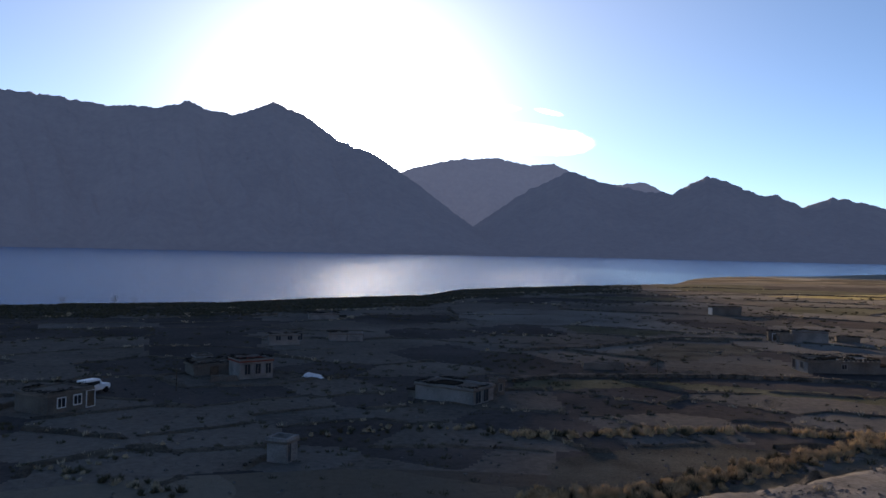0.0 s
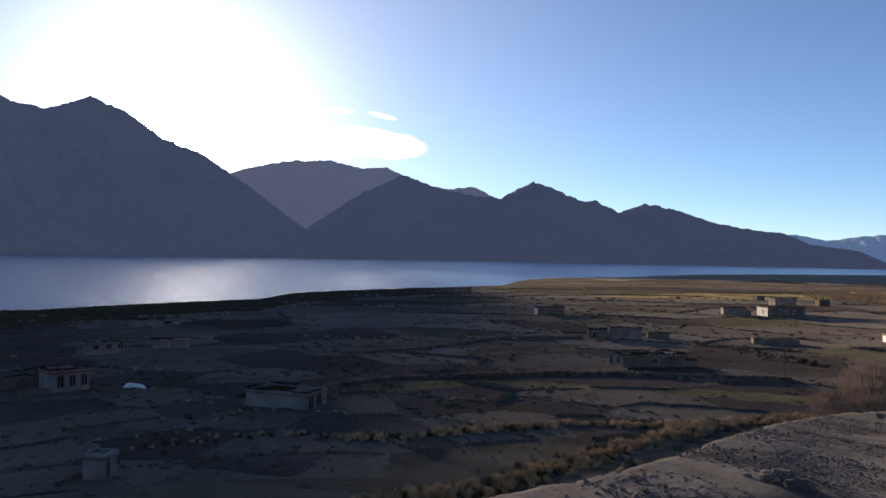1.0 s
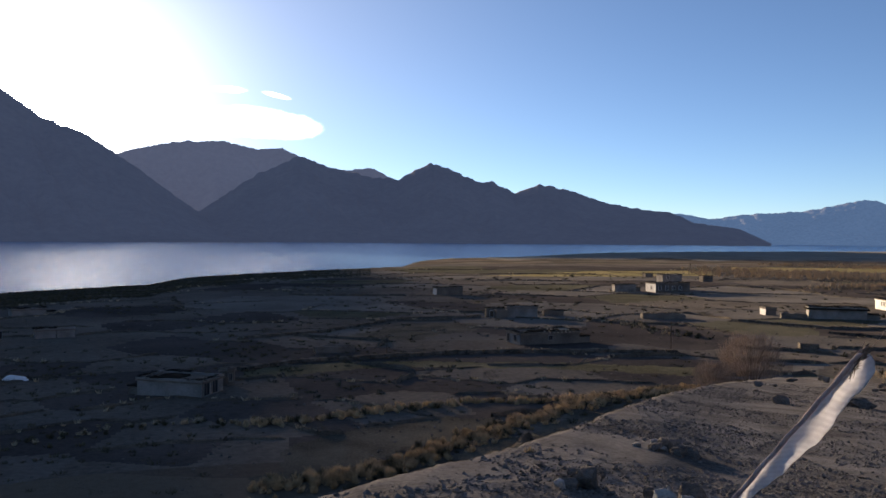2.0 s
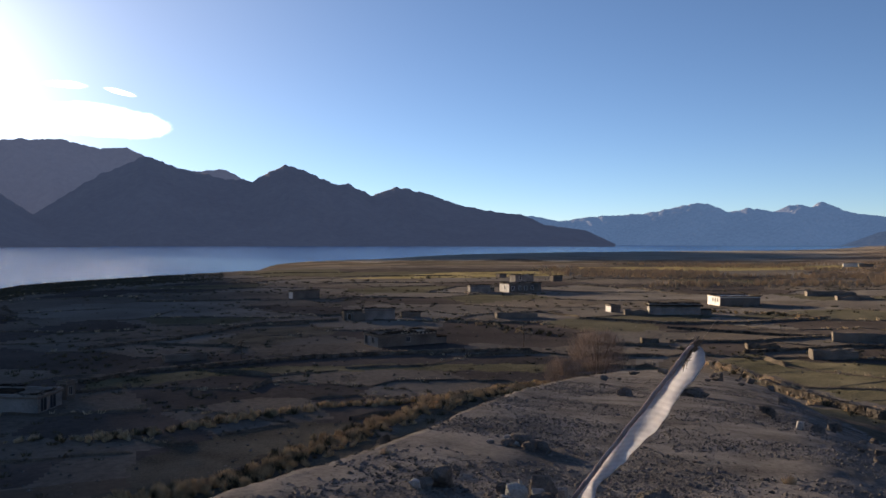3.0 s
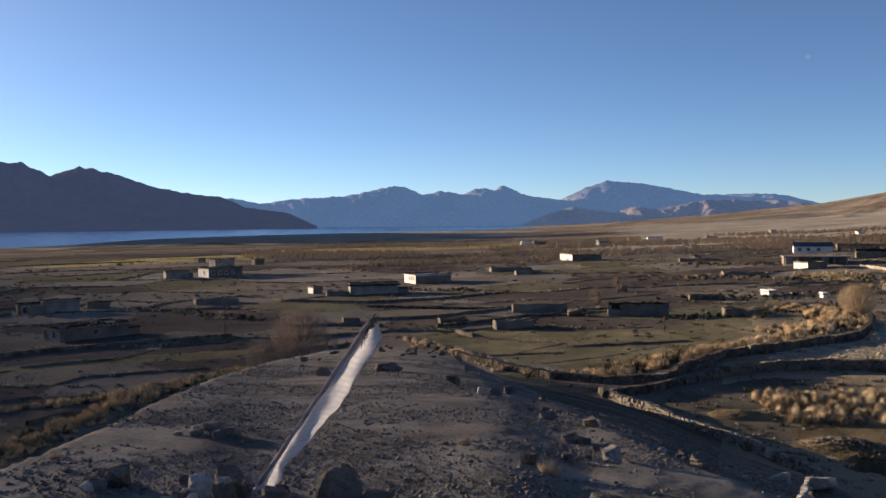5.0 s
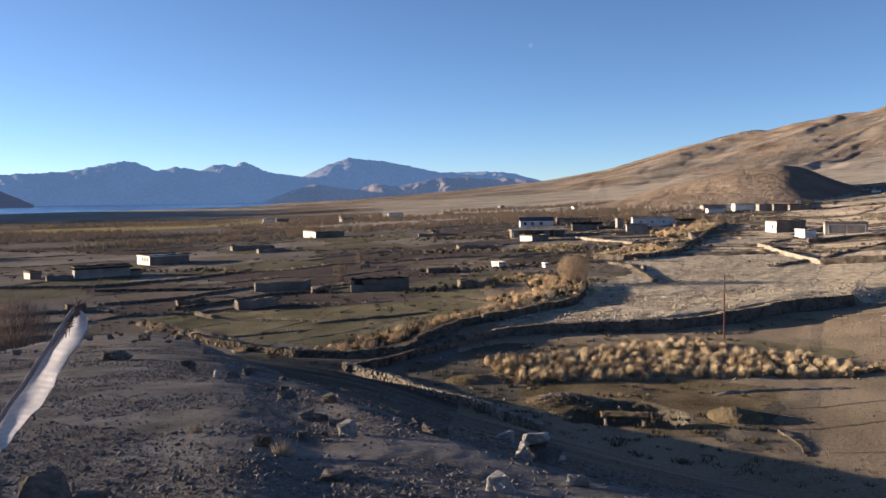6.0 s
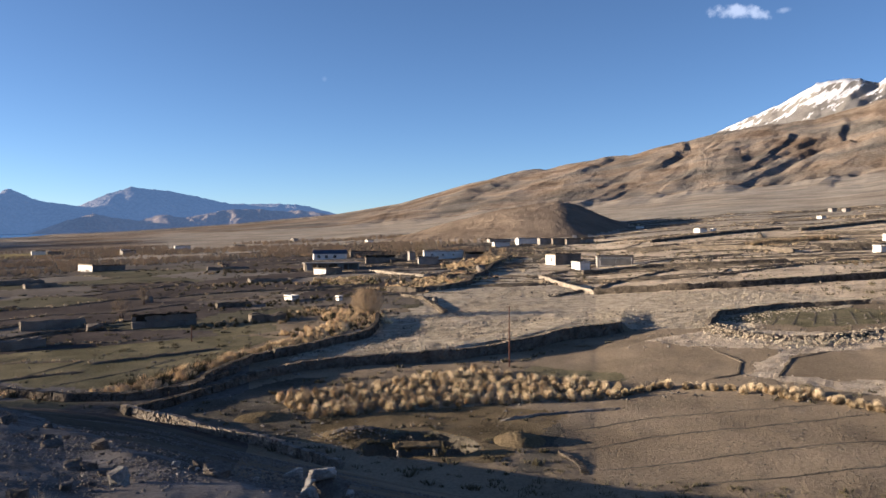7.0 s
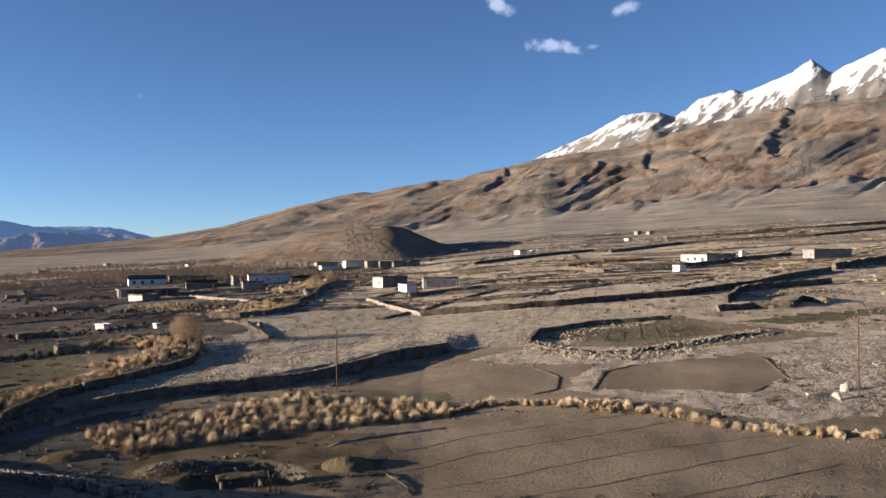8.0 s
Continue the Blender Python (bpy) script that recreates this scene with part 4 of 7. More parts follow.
def ruin(label, x, y, w, deep, h, turn, wall=MUD, back=0.0, half_roof=False):
    """A roofless pen or ruin: four thick sagging walls, the back one higher."""
    global HOUSES
    HOUSES += 1
    ob = new("walled_pen")
    ob.matrix_world = pose(x, y, plain(x, y) - 0.25, 0, 0, -math.degrees(math.atan2(x, y)) + turn)
    sgn = 1 if turn >= 0 else -1
    x0, x1, t = (0, w, 0.45) if sgn > 0 else (-w, 0, 0.45)
    h = 0.66 * h + 0.25
    for k, (a0, a1, b0, b1, hh) in enumerate(((x0, x1, 0, t, h), (x0, x1, deep - t, deep, h + back), (x0, x0 + t, t, deep - t, h * 1.05), (x1 - t, x1, t, deep - t, h * 0.92))):
        bm = bmesh.new()
        box(bm, a0, a1, b0, b1, 0, hh)
        worn(bm, 0.16, HOUSES * 3 + k, 0.5)
        for v in bm.verts:
            if v.co.z > 0.5:
                v.co.z = 0.4 + (v.co.z - 0.4) * (0.85 + 0.4 * noise.noise((v.co.x * 0.45 + k * 9, v.co.y * 0.45, HOUSES)))
        part("wall", bm, wall, ob)
    if half_roof:
        bm = bmesh.new()
        box(bm, x0 - 0.1, x1 + 0.1, 0.5, deep + 0.2, h - 0.05, h + back)
        worn(bm, 0.35, HOUSES + 300, 0.5)
        part("roof", bm, THATCH, ob, "dark brushwood roof")
        brushwood(ob, x0, x1, deep, h + back - 0.1, 1.4)
    return tagged(ob, label, "ruin")


# ---- the houses of the plain
WINDOW3 = [(1.2, 1.0, 0.9, 1.1), (3.0, 1.0, 0.9, 1.1), (4.8, 1.0, 0.9, 1.1)]
house("low grey farmhouse with flat cluttered roof and two dark doors", 1.1, 89.77, 7.6, 4.6, 1.72, -30, GREYWASH, side=[(1.0, 0.1, 1.1, 1.4), (2.7, 0.1, 1.1, 1.4)], sag=0.1, trim=GREYWASH)
house("small mud annex beside the grey farmhouse", 3.97, 95.98, 1.03, 1.33, 1.97, -40, MUD, side=[(0.5, 0.6, 0.5, 0.8)], trim=GREYWASH)
house("small pale plastered hut with a dark doorway", -13.51, 62.99, 1.71, 1.74, 1.82, -30, GREYWASH, side=[(0.35, 0.1, 0.45, 1.5)], trim=GREYWASH)
house("dark mud house with white-framed windows", -40.25, 78.81, 5.61, 4.42, 2.03, 42, MUD, front=[(1.6, 0.5, 0.9, 0.9), (3.6, 0.5, 0.9, 0.9)], doors=[(5.3, 1.0, 1.6)])
house("mud house with a red-brown band and tall windows", -28.1, 102.72, 4.44, 3.6, 2.7, 22, GREYWASH, front=[(1.0, 0.7, 0.7, 1.3), (2.4, 0.7, 0.7, 1.3), (3.8, 0.7, 0.7, 1.3)], roof_mat=RED_WOOD, trim=GREYWASH)
house("low mud house with a pale roof edge", -37.12, 113.58, 2.12, 2.43, 1.57, 15, MUD, roof_mat=GREYWASH)
house("low mud wing with a flat cluttered roof", -34.6, 104.9, 5.6, 4.2, 1.5, 16, MUD, doors=[(2.6, 0.9, 1.3)], trim=WOOD, sag=0.12)
ruin("mud yard wall between two houses", -31.36, 101.27, 3.23, 0, 1.26, 5)
house("white two-window house at the edge of the fields", -33.7, 141.42, 5.35, 1.12, 1.95, 10, GREYWASH, front=[(1.6, 0.9, 0.8, 1.2), (3.6, 0.9, 0.8, 1.2), (5.4, 0.9, 0.8, 1.2)], trim=GREYWASH)
house("long low whitewashed shed in the fields", -24.89, 150.9, 3.23, 1.8, 1.46, 3, GREYWASH)
house("long low whitewashed shed with a gap", -21.56, 151.66, 2.82, 1.8, 1.46, 3, GREYWASH)
house("far mud house by the shore", -37.51, 199.93, 7.04, 3.31, 1.38, 12, GREYWASH)
house("unfinished mud-brick house with bare roof beams", 50.56, 122.61, 10.91, 4.96, 1.98, 27, MUD, side=[(1.7, 0.6, 0.8, 0.9), (4.2, 0.3, 0.8, 1.3)], front=[(5.5, 0.7, 0.7, 0.7)], end=GREYWASH, beams=8, trim=GREYWASH, sag=0.12)
house("low house with pale end wall and dark doorways", 62.86, 172.3, 4.61, 1.77, 1.85, 8, MUD, doors=[(1.2, 0.8, 1.4), (3.6, 0.8, 1.4)])
house("long pale-walled barn in the fields", 66.68, 169.73, 6.89, 2.13, 2.47, 10, GREYWASH)
house("small far house with a bright end", 72.61, 243.94, 8.74, 3.16, 2.36, 22, MUD, end=WHITEWASH)
house("large grey manor-like house with many windows", 148.03, 241.64, 12.56, 7.04, 3.31, 28, MUD, end=WHITEWASH, front=[(1.5, 0.8, 0.9, 1.3), (4, 0.8, 0.9, 1.3), (6.5, 0.8, 0.9, 1.3), (9, 0.8, 0.9, 1.3)], side=[(3, 0.9, 0.9, 1.2)])
house("upper storey block of the large grey house", 160.57, 257.72, 7.55, 4.44, 5.63, 28, GREYWASH, front=[(2, 3.6, 0.9, 1.1)])
house("small mud outhouse beside the large house", 208.65, 303.43, 4.57, 3.22, 2.52, 28, MUD)
house("small mud outhouse with a dark door", 208.07, 348.76, 3.79, 3.56, 2.51, 28, MUD)
house("low whitewashed shed near the large house", 136.66, 248.79, 7.25, 3.01, 2.34, 15, GREYWASH)
house("white house with banded windows", 163.7, 160.96, 10.88, 8.57, 2.6, 22, MUD, end=WHITEWASH, roof_mat=WHITEWASH, side=[(1.4, 0.9, 0.9, 1.1), (3.0, 0.9, 0.9, 1.1), (4.6, 0.9, 0.9, 1.1)])
house("tiny white hut beside a barn", 127.63, 160.89, 2.47, 2.98, 1.68, 25, MUD, end=WHITEWASH)
house("long whitewashed barn with a dark flat roof", 130.33, 150.1, 11.69, 3.87, 2.69, 8, GREYWASH, roof_mat=THATCH, eaves=0.35)
ruin("mud yard wall beside the whitewashed barn", 124.89, 152.3, 5.41, 1.92, 1.88, 8)
house("white cube house with a dark wing", 271.9, 181.31, 0.66, 13.04, 2.85, 22, MUD, end=WHITEWASH)
house("dark low wing of the white cube house", 275.72, 182.96, 11.08, 1.59, 2.06, 15, MUD)
house("far white house beyond the willow grove", 479.87, 364.2, 7.43, 2.22, 3.85, 10, WHITEWASH)
house("far white house with a flat roof", 472.05, 295.15, 6.24, 1.97, 3.42, 10, WHITEWASH)
house("far low mud house on the plain", 479.77, 352.64, 8.45, 4.35, 2.65, 10, MUD)
ruin("roofless mud-brick ruin in a green plot", 118.16, 91.46, 9.83, 1.83, 2.78, 6)
ruin("roofless ruin with tumbled front wall", 98.09, 79.13, 5.95, 2.65, 2.17, 14)
ruin("low tumbled stone pen", 99.03, 91.6, 4.74, 2.88, 1.33, 10, STONE)
ruin("pale-walled pen with a dark thatch roof", 120.33, 73.01, 9.98, 0.9, 1.87, 6, MUD, 1.0, True)
ruin("low stone pen behind the turf", 121.88, 82.49, 2.35, 1.67, 1.16, 10, STONE)


def veranda_house():
    """A low block before the blue-roofed house: a thin pale roof slab on square pillars over a dark open front."""
    x, y, w, deep, h = 246.5, 90.0, 17.0, 7.0, 2.7
    ob = new("house")
    ob.matrix_world = pose(x, y, plain(x, y) - 0.25, 0, 0, -math.degrees(math.atan2(x, y)) + 8)
    bm = bmesh.new()
    box(bm, 0, w, 2.2, deep, 0, h)
    worn(bm, 0.08, 501)
    part("wall", bm, MUD, ob)
    bm = bmesh.new()
    box(bm, -0.4, w + 0.4, -0.4, deep + 0.3, h, h + 0.3)
    worn(bm, 0.08, 502)
    part("roof", bm, GREYWASH, ob, "thin pale roof slab")
    for k in range(6):
        px = 0.1 + k * (w - 0.6) / 5
        wide = 1.9 if k in (0, 3) else 0.4
        slab("pillar", GREYWASH, ob, px, px + wide, 0, 0.4, 0, h, soft=0.03)
    for k in range(3):
        slab("door", WOOD, ob, 2.8 + k * 4.6, 4.0 + k * 4.6, 2.12, 2.19, 0.25, 2.1)
    return tagged(ob, "low open-fronted block with a pale flat roof on pillars", "house")


# the hamlet under the fan
house("white house with blue sheet roof", 318.39, 113.05, 13.48, 4.14, 3.03, 6, WHITEWASH, front=[(2, 0.8, 1.2, 1.2), (5, 0.8, 1.2, 1.2), (8.5, 0.8, 1.2, 1.2)], roof="shed", roof_mat=ROOF_BLUE)
veranda_house()
house("whitewashed hut with a bright end wall", 232, 78.6, 6.2, 5.6, 1.9, 40, MUD, end=WHITEWASH)
house("long dark-roofed stable in the hamlet", 328.7, 100.76, 17.16, 3.21, 2.68, 8, MUD)
house("long white house with small windows", 298.79, 63.25, 14.8, 2.93, 3.46, 8, WHITEWASH, front=[(3, 1.4, 0.7, 0.7), (7, 1.4, 0.7, 0.7), (11, 1.4, 0.7, 0.7)])
house("narrow white tower-like hut", 294.72, 67.78, 2.55, 1.61, 3.41, 30, GREYWASH)
house("grey yard wall shed before the long white house", 267.29, 58.38, 6.58, 4.18, 2.55, 5, GREYWASH)
house("whitewashed house with bright end wall", 254.78, 12.81, 9.57, 5.16, 3.66, 35, MUD, end=WHITEWASH, side=[(1.8, 1.0, 0.8, 1.3)])
house("small white cube hut", 231, 4.82, 3.62, 3.54, 2.53, 42, WHITEWASH)
house("long grey house with a glazed veranda", 242.05, 0.09, 10.15, 5.7, 3.65, 5, GREYWASH, front=[(5.2, 0.6, 8.8, 2.2)], trim=FRAME_WHITE, glass=REFLECTION_GLASS)
house("far white house in the hamlet", 393.87, 37.36, 9.45, 3.94, 3.77, 20, WHITEWASH)
house("far grey house in the hamlet", 391.16, 26.96, 6.26, 3.91, 3.21, 20, GREYWASH)
house("far dark barn in the hamlet", 387.21, 20.6, 8.18, 2.32, 3.18, 20, MUD)
house("low dark barn behind the far white house", 385.7, 14.2, 9.0, 3.4, 2.6, 20, MUD)
house("grey-roofed shed at the end of the hamlet", 391.3, 7.2, 5.4, 3.2, 2.4, 20, GREYWASH, roof_mat=CONCRETE)
house("low whitewashed stable in the hamlet", 383.2, 47.6, 7.6, 3.4, 2.3, 20, WHITEWASH)
house("far long white shed", 439.36, 57.86, 12.8, 3.46, 2.4, 10, WHITEWASH)
house("white house with three windows below the slope", 295.02, -101.87, 14.91, 12.33, 3.46, 48, GREYWASH, end=WHITEWASH, side=[(2.0, 0.8, 1.4, 1.4), (5.5, 0.8, 1.4, 1.4), (9.0, 0.8, 1.4, 1.4)])
house("small white hut on the terrace", 250.05, -78, 2.48, 3.22, 2.07, 40, WHITEWASH)
house("grey concrete house with a pale end", 292.02, -139.53, 15.05, 6.69, 3.84, 35, CONCRETE, side=[(1.6, 0.9, 0.8, 1.3), (3.6, 0.9, 0.8, 1.3)])
house("tiny white hut on the terrace", 320.37, -124.45, 1.44, 1.72, 2.43, 40, WHITEWASH)
house("small white house on the fan", 423.07, -49.18, 4.55, 4.52, 2.91, 40, WHITEWASH)
house("small white shed on the fan", 424.78, -55.82, 1.9, 2.27, 2.33, 40, WHITEWASH)
house("far white hut on the slope", 494.07, -122.98, 3.11, 3.71, 3.06, 40, WHITEWASH)
house("far hut on the slope", 577.99, -150.31, 3.64, 3.72, 3.59, 40, GREYWASH)
house("far hut with grey wall on the slope", 565.18, -155.2, 3.56, 3.64, 3.12, 40, GREYWASH)
house("far white shed on the fan", 515.5, -24.47, 3.27, 3.54, 2.12, 30, WHITEWASH)
house("tiny white block hut among scrub", 160.32, 61.54, 1.6, 3.04, 0.95, 30, WHITEWASH)
house("tiny white hut among scrub", 160.32, 51.5, 0.8, 1.2, 0.75, 30, WHITEWASH)
house("far white house beyond the grove", 489.97, 366.93, 8.92, 12.25, 3.35, 20, WHITEWASH)
house("far house beyond the grove", 448.69, 279.07, 7.71, 5.29, 2.9, 20, GREYWASH)
house("far white row house on the plain", 502.3, 274.66, 10.12, 3.02, 4.3, 15, WHITEWASH)
house("far grey row house on the plain", 516.55, 239.5, 7.19, 2.98, 2.7, 15, GREYWASH)
house("far hut under the fan", 641.91, 245.57, 3.91, 6.72, 3.22, 20, GREYWASH)
house("far white hut under the fan", 536.11, 152.58, 3.87, 5.32, 2.18, 20, WHITEWASH)
house("white hut at the hamlet edge", 423.95, 54.98, 11.19, 3.84, 3.15, 20, GREYWASH)
house("white gatehouse hut at the hamlet edge", 414.16, 40.03, 1.87, 2.94, 2.52, 20, WHITEWASH)
house("grey mud house behind the fields", 63.56, 167.9, 2.59, 2.2, 1.71, 15, MUD)

ruin("dark fodder yard in the hamlet", 281.35, 80.5, 10.39, 3.66, 3.45, 6, MUD, 0.5, True)
ruin("dark cattle pen beside the long white house", 300.52, 48.11, 8.28, 2.95, 2.67, 8, MUD, 0.4, True)
ruin("low dark pen behind the white hut", 281.97, 71.53, 5.82, 2.76, 1.92, 8, STONE)
ruin("tumbled pen among the old plots", 149.44, 72.57, 6.57, 2.33, 1.62, 10, STONE)
ruin("grey tumbled stone pen in scrub", 127.77, 56.02, 5.83, 2.5, 2.08, 12, STONE)
ruin("low mud yard below the hamlet", 206.71, 91.09, 11.31, 5.03, 1.68, 8)
ruin("long low mud yard on the plain", 263.56, 131.77, 13.97, 4.09, 1.96, 5)
ruin("tumbled mud pen in the middle fields", 201.3, 154.58, 9.2, 4.67, 1.95, 8)
ruin("low ruined yard in the middle fields", 211.89, 173.15, 13.68, 4.08, 2.3, 10)
ruin("tumbled low ruin behind the willow", 91.73, 107.34, 2.72, 2.21, 1.15, 10, STONE)
ruin("low ruined pen in the shaded fields", 17.52, 120.81, 5.87, 2.22, 1.7, 10)
ruin("small ruined yard by the pole", 94.43, 159.23, 9.11, 3.65, 1.78, 8)
house("low dark stable beside the barn", 76.46, 171.54, 4.39, 1.84, 1.02, 8, MUD)


# ---- dry stone walls
def stone_wall(label, line, h=1.0, thick=0.6, seed=1, step=0.55, apart=False, mat=STONE):
    """A dry stone wall along a line on the plain, laid stone by stone."""
    rng = random.Random(seed)
    ob = new("stone_wall") if apart else None
    soup, shapes = Soup(), []
    if apart:
        for k in range(8):
            s = Soup()
            s.block((0, 0, 0), (0.62, 0.5, 0.34), 0, 0.5, rng)
            shapes.append(s.mesh("stone", mat))
    h0, h1 = h if isinstance(h, tuple) else (h, h)
    for leg, ((ax, ay), (bx, by)) in enumerate(zip(line, line[1:])):
        d = math.hypot(bx - ax, by - ay)
        turn = math.atan2(by - ay, bx - ax)
        h = h0 + (h1 - h0) * (leg + 0.5) / (len(line) - 1)
        courses = max(1, round(h / 0.27))
        for r in range(courses):
            n = max(1, int(d / (step * 0.72)))
            for i in range(n):
                f = (i + rng.uniform(0.1, 0.9)) / n
                x, y = ax + (bx - ax) * f, ay + (by - ay) * f
                x += 0.3 * noise.noise((x * 0.25, y * 0.25, seed))
                top = (h + (h1 - h0) * (f - 0.5) / (len(line) - 1)) * (0.92 + 0.2 * noise.noise((x * 0.3, y * 0.3, seed + 4.0)))
                z = plain(x, y) - 0.15 + r * (top + 0.15) / courses
                size = (step * rng.uniform(0.7, 1.35), thick * (1.15 - 0.35 * r / courses) * rng.uniform(0.85, 1.1), (top + 0.15) / courses * rng.uniform(0.9, 1.2))
                p = (x, y, z)
                if apart:
                    o = new("stone", shapes[rng.randrange(8)])
                    o.parent = ob
                    o.matrix_local = pose(*p, 0, 0, math.degrees(turn) + rng.uniform(-15, 15)) @ Matrix.Diagonal((size[0] / 0.62, size[1] / 0.5, size[2] / 0.34, 1))
                else:
                    soup.block(p, size, turn + rng.uniform(-0.12, 0.12), 0.25, rng)
    if not apart:
        ob = soup.done("stone_wall", mat)
    return tagged(ob, label, "stone wall")


PALE_STONE = material("pale dry wall stone", (0.11, 0.095, 0.08), (0.35, 0.305, 0.255), 0.8, bump=0.5, fine=9, island=0.12)
stone_wall("dry stone wall with pale cap at the hill's foot", [(67.13, 41.74), (64.87, 37.36), (62.03, 31.48), (57.75, 23.62), (52.95, 16.7)], 0.75, 0.6, 3, 0.5, True, PALE_STONE)
stone_wall("high dark stone wall above the straw field", [(74.46, 37.59), (81.56, 35.76), (88.19, 32.78), (91.08, 27.74), (93.09, 22.08), (95.51, 16.2), (101.15, 10.31), (110.73, 3.76), (115.7, -3.18)], (0.85, 1.75), 0.9, 5, 0.42)
stone_wall("low stone wall from the hill's foot to the lane", [(65.98, 40.55), (67.61, 39.54), (70.03, 38.53), (74.42, 37.67)], (0.75, 0.85), 0.6, 41, 0.4)
stone_wall("long stone wall along the sunken lane", [(76.82, 38.79), (88.09, 38.64), (94.58, 35.17), (109.71, 31.25), (123.05, 33.25), (133.32, 36.04)], 1.15, 0.7, 6, 0.45)
stone_wall("stone wall beyond the green plot", [(75.44, 67.6), (72.27, 57.57), (70.58, 49.53), (71.79, 43.88), (74.6, 39.14), (82.74, 37.92)], 0.8, 0.9, 7, 0.42)
stone_wall("mud-capped wall beside the pale stony bed", [(208.81, 14.33), (187.07, 7.71), (167.77, 0.6)], 0.9, 0.5, 8, 0.5, False, PALE_STONE)
stone_wall("long straight field wall on the terrace", [(167.77, 0.6), (163.98, -16.85), (164.9, -28.29), (168.47, -40.53), (170.94, -52.97), (188.4, -75.4)], 1.4, 0.7, 9, 0.6)
stone_wall("long field wall stepping up the fan", [(188.4, -75.4), (210.22, -94.4), (228.89, -113.99)], 1.5, 0.8, 10, 0.6)
stone_wall("terrace wall below the concrete house", [(235.74, -118.39), (253.63, -135.2), (272, -154.16)], 2.2, 1.2, 11, 0.7)
stone_wall("pale stone wall round the ridged plot", [(114.77, -14.57), (125.52, -17.22), (131.3, -27.06), (132.01, -34.5), (132.65, -39.72)], 0.85, 0.7, 12)
stone_wall("rubble wall before the ridged plot", [(114.64, -14.79), (108.02, -17.06), (102.11, -21.05), (101.69, -25.88), (104.66, -32.42), (108.8, -40.5), (112.44, -46.16)], 0.6, 1.4, 13, 0.4)
stone_wall("dark pen wall on the terrace", [(154.25, -56.9), (173.81, -67.14), (179.83, -74.48), (182.88, -82.12), (186.63, -92.93)], 1.5, 0.9, 14, 0.6)
stone_wall("dark inner pen wall", [(140.17, -50.24), (142.92, -57.19), (141.15, -63.36), (152.54, -70.61), (145, -71.68)], 1.3, 0.9, 15, 0.6)
stone_wall("thin field wall below the glazed house", [(217, 3.78), (220.69, -4.47), (222.15, -16.69), (220.37, -31.72), (221.57, -47.18)], 1.2, 0.7, 16, 0.8)
stone_wall("thin field wall on the fan", [(307.54, -10.4), (301.56, -30.92), (288.55, -49.47), (259.42, -57.02)], 1.5, 0.8, 17, 0.9)
stone_wall("field wall behind the white house", [(275.87, -68.27), (274.61, -85.09), (303.53, -119.39), (314.91, -141.45)], 1.5, 0.8, 18, 0.9)
stone_wall("upper field wall on the fan", [(396.76, -89.95), (429.8, -133.21), (428.23, -168.49), (428.76, -204.65), (453.91, -257.42)], 1.6, 1.0, 19, 1.1)
stone_wall("upper terrace wall on the fan", [(483.95, -197.2), (487.33, -236.06), (496.46, -281.58)], 2.4, 1.4, 20, 1.2)
stone_wall("upper bank on the fan", [(479.57, -141.99), (479.73, -182.09), (482.7, -216.92), (471.19, -267.23)], 1.8, 1.4, 21, 1.2)
stone_wall("field wall beside the hamlet", [(362.3, -22.18), (379.2, -38.86), (400.63, -63.15), (411.63, -84.78)], 1.5, 1.0, 22, 1.0)
stone_wall("lane wall towards the hamlet", [(139.08, 25.56), (162.19, 34.24), (168.88, 40.24)], 0.55, 0.8, 23, 0.6)
stone_wall("lane wall bend below the hamlet", [(179, 46.0), (176.6, 39.2), (185, 32.2), (196.5, 30.2), (212, 31.8), (228, 30.6), (258, 32.3), (300, 31.2)], 1.15, 0.9, 24, 0.6)
stone_wall("pale ledge wall below the hamlet", [(240.0, 67.4), (225.8, 54.8), (217.6, 46.2), (224.6, 42.5)], 0.8, 0.7, 37, 0.6, False, PALE_STONE)
stone_wall("field wall across the village plain", [(95.96, 89.63), (104.28, 87.35), (114.51, 85.73), (120.17, 77.68)], 0.45, 0.7, 25, 0.7)
stone_wall("long low field wall in the plain", [(97.06, 106.21), (104.49, 100.24), (119.17, 97.09), (130.7, 95.08)], 0.45, 0.8, 26, 0.7)
stone_wall("long low wall behind the ruins", [(112.25, 123.83), (115.95, 112.21), (119.72, 99.49), (124.67, 96.14)], 0.52, 0.7, 27, 0.7)
stone_wall("long dark bank in the middle fields", [(111.4, 148.95), (117.94, 131.86), (133.08, 122.37), (154.42, 120.62)], 0.52, 1.2, 28, 0.8)
stone_wall("low dark bank in the shaded fields", [(36.51, 116.35), (47.98, 114.62), (59.69, 111.51), (69.79, 107.96)], 0.59, 1.2, 29, 0.8)
stone_wall("low bank beside the shaded fields", [(5.88, 107.3), (13.73, 112.9), (23.61, 114.4), (36.51, 116.35)], 0.52, 1.2, 30, 0.8)
stone_wall("low bank below the unfinished house", [(7.83, 142.44), (21.6, 148.9), (43.27, 171.75), (61.36, 171.7)], 0.52, 1.2, 31, 0.9)
stone_wall("stony rim of the near field", [(59.08, 2.35), (56.56, 1.09), (54.06, 0.48)], 0.1, 0.4, 36, 0.25)

BANK = material("earth bank", (0.07, 0.06, 0.05), (0.2, 0.165, 0.125), 0.5, bump=0.8, fine=10)


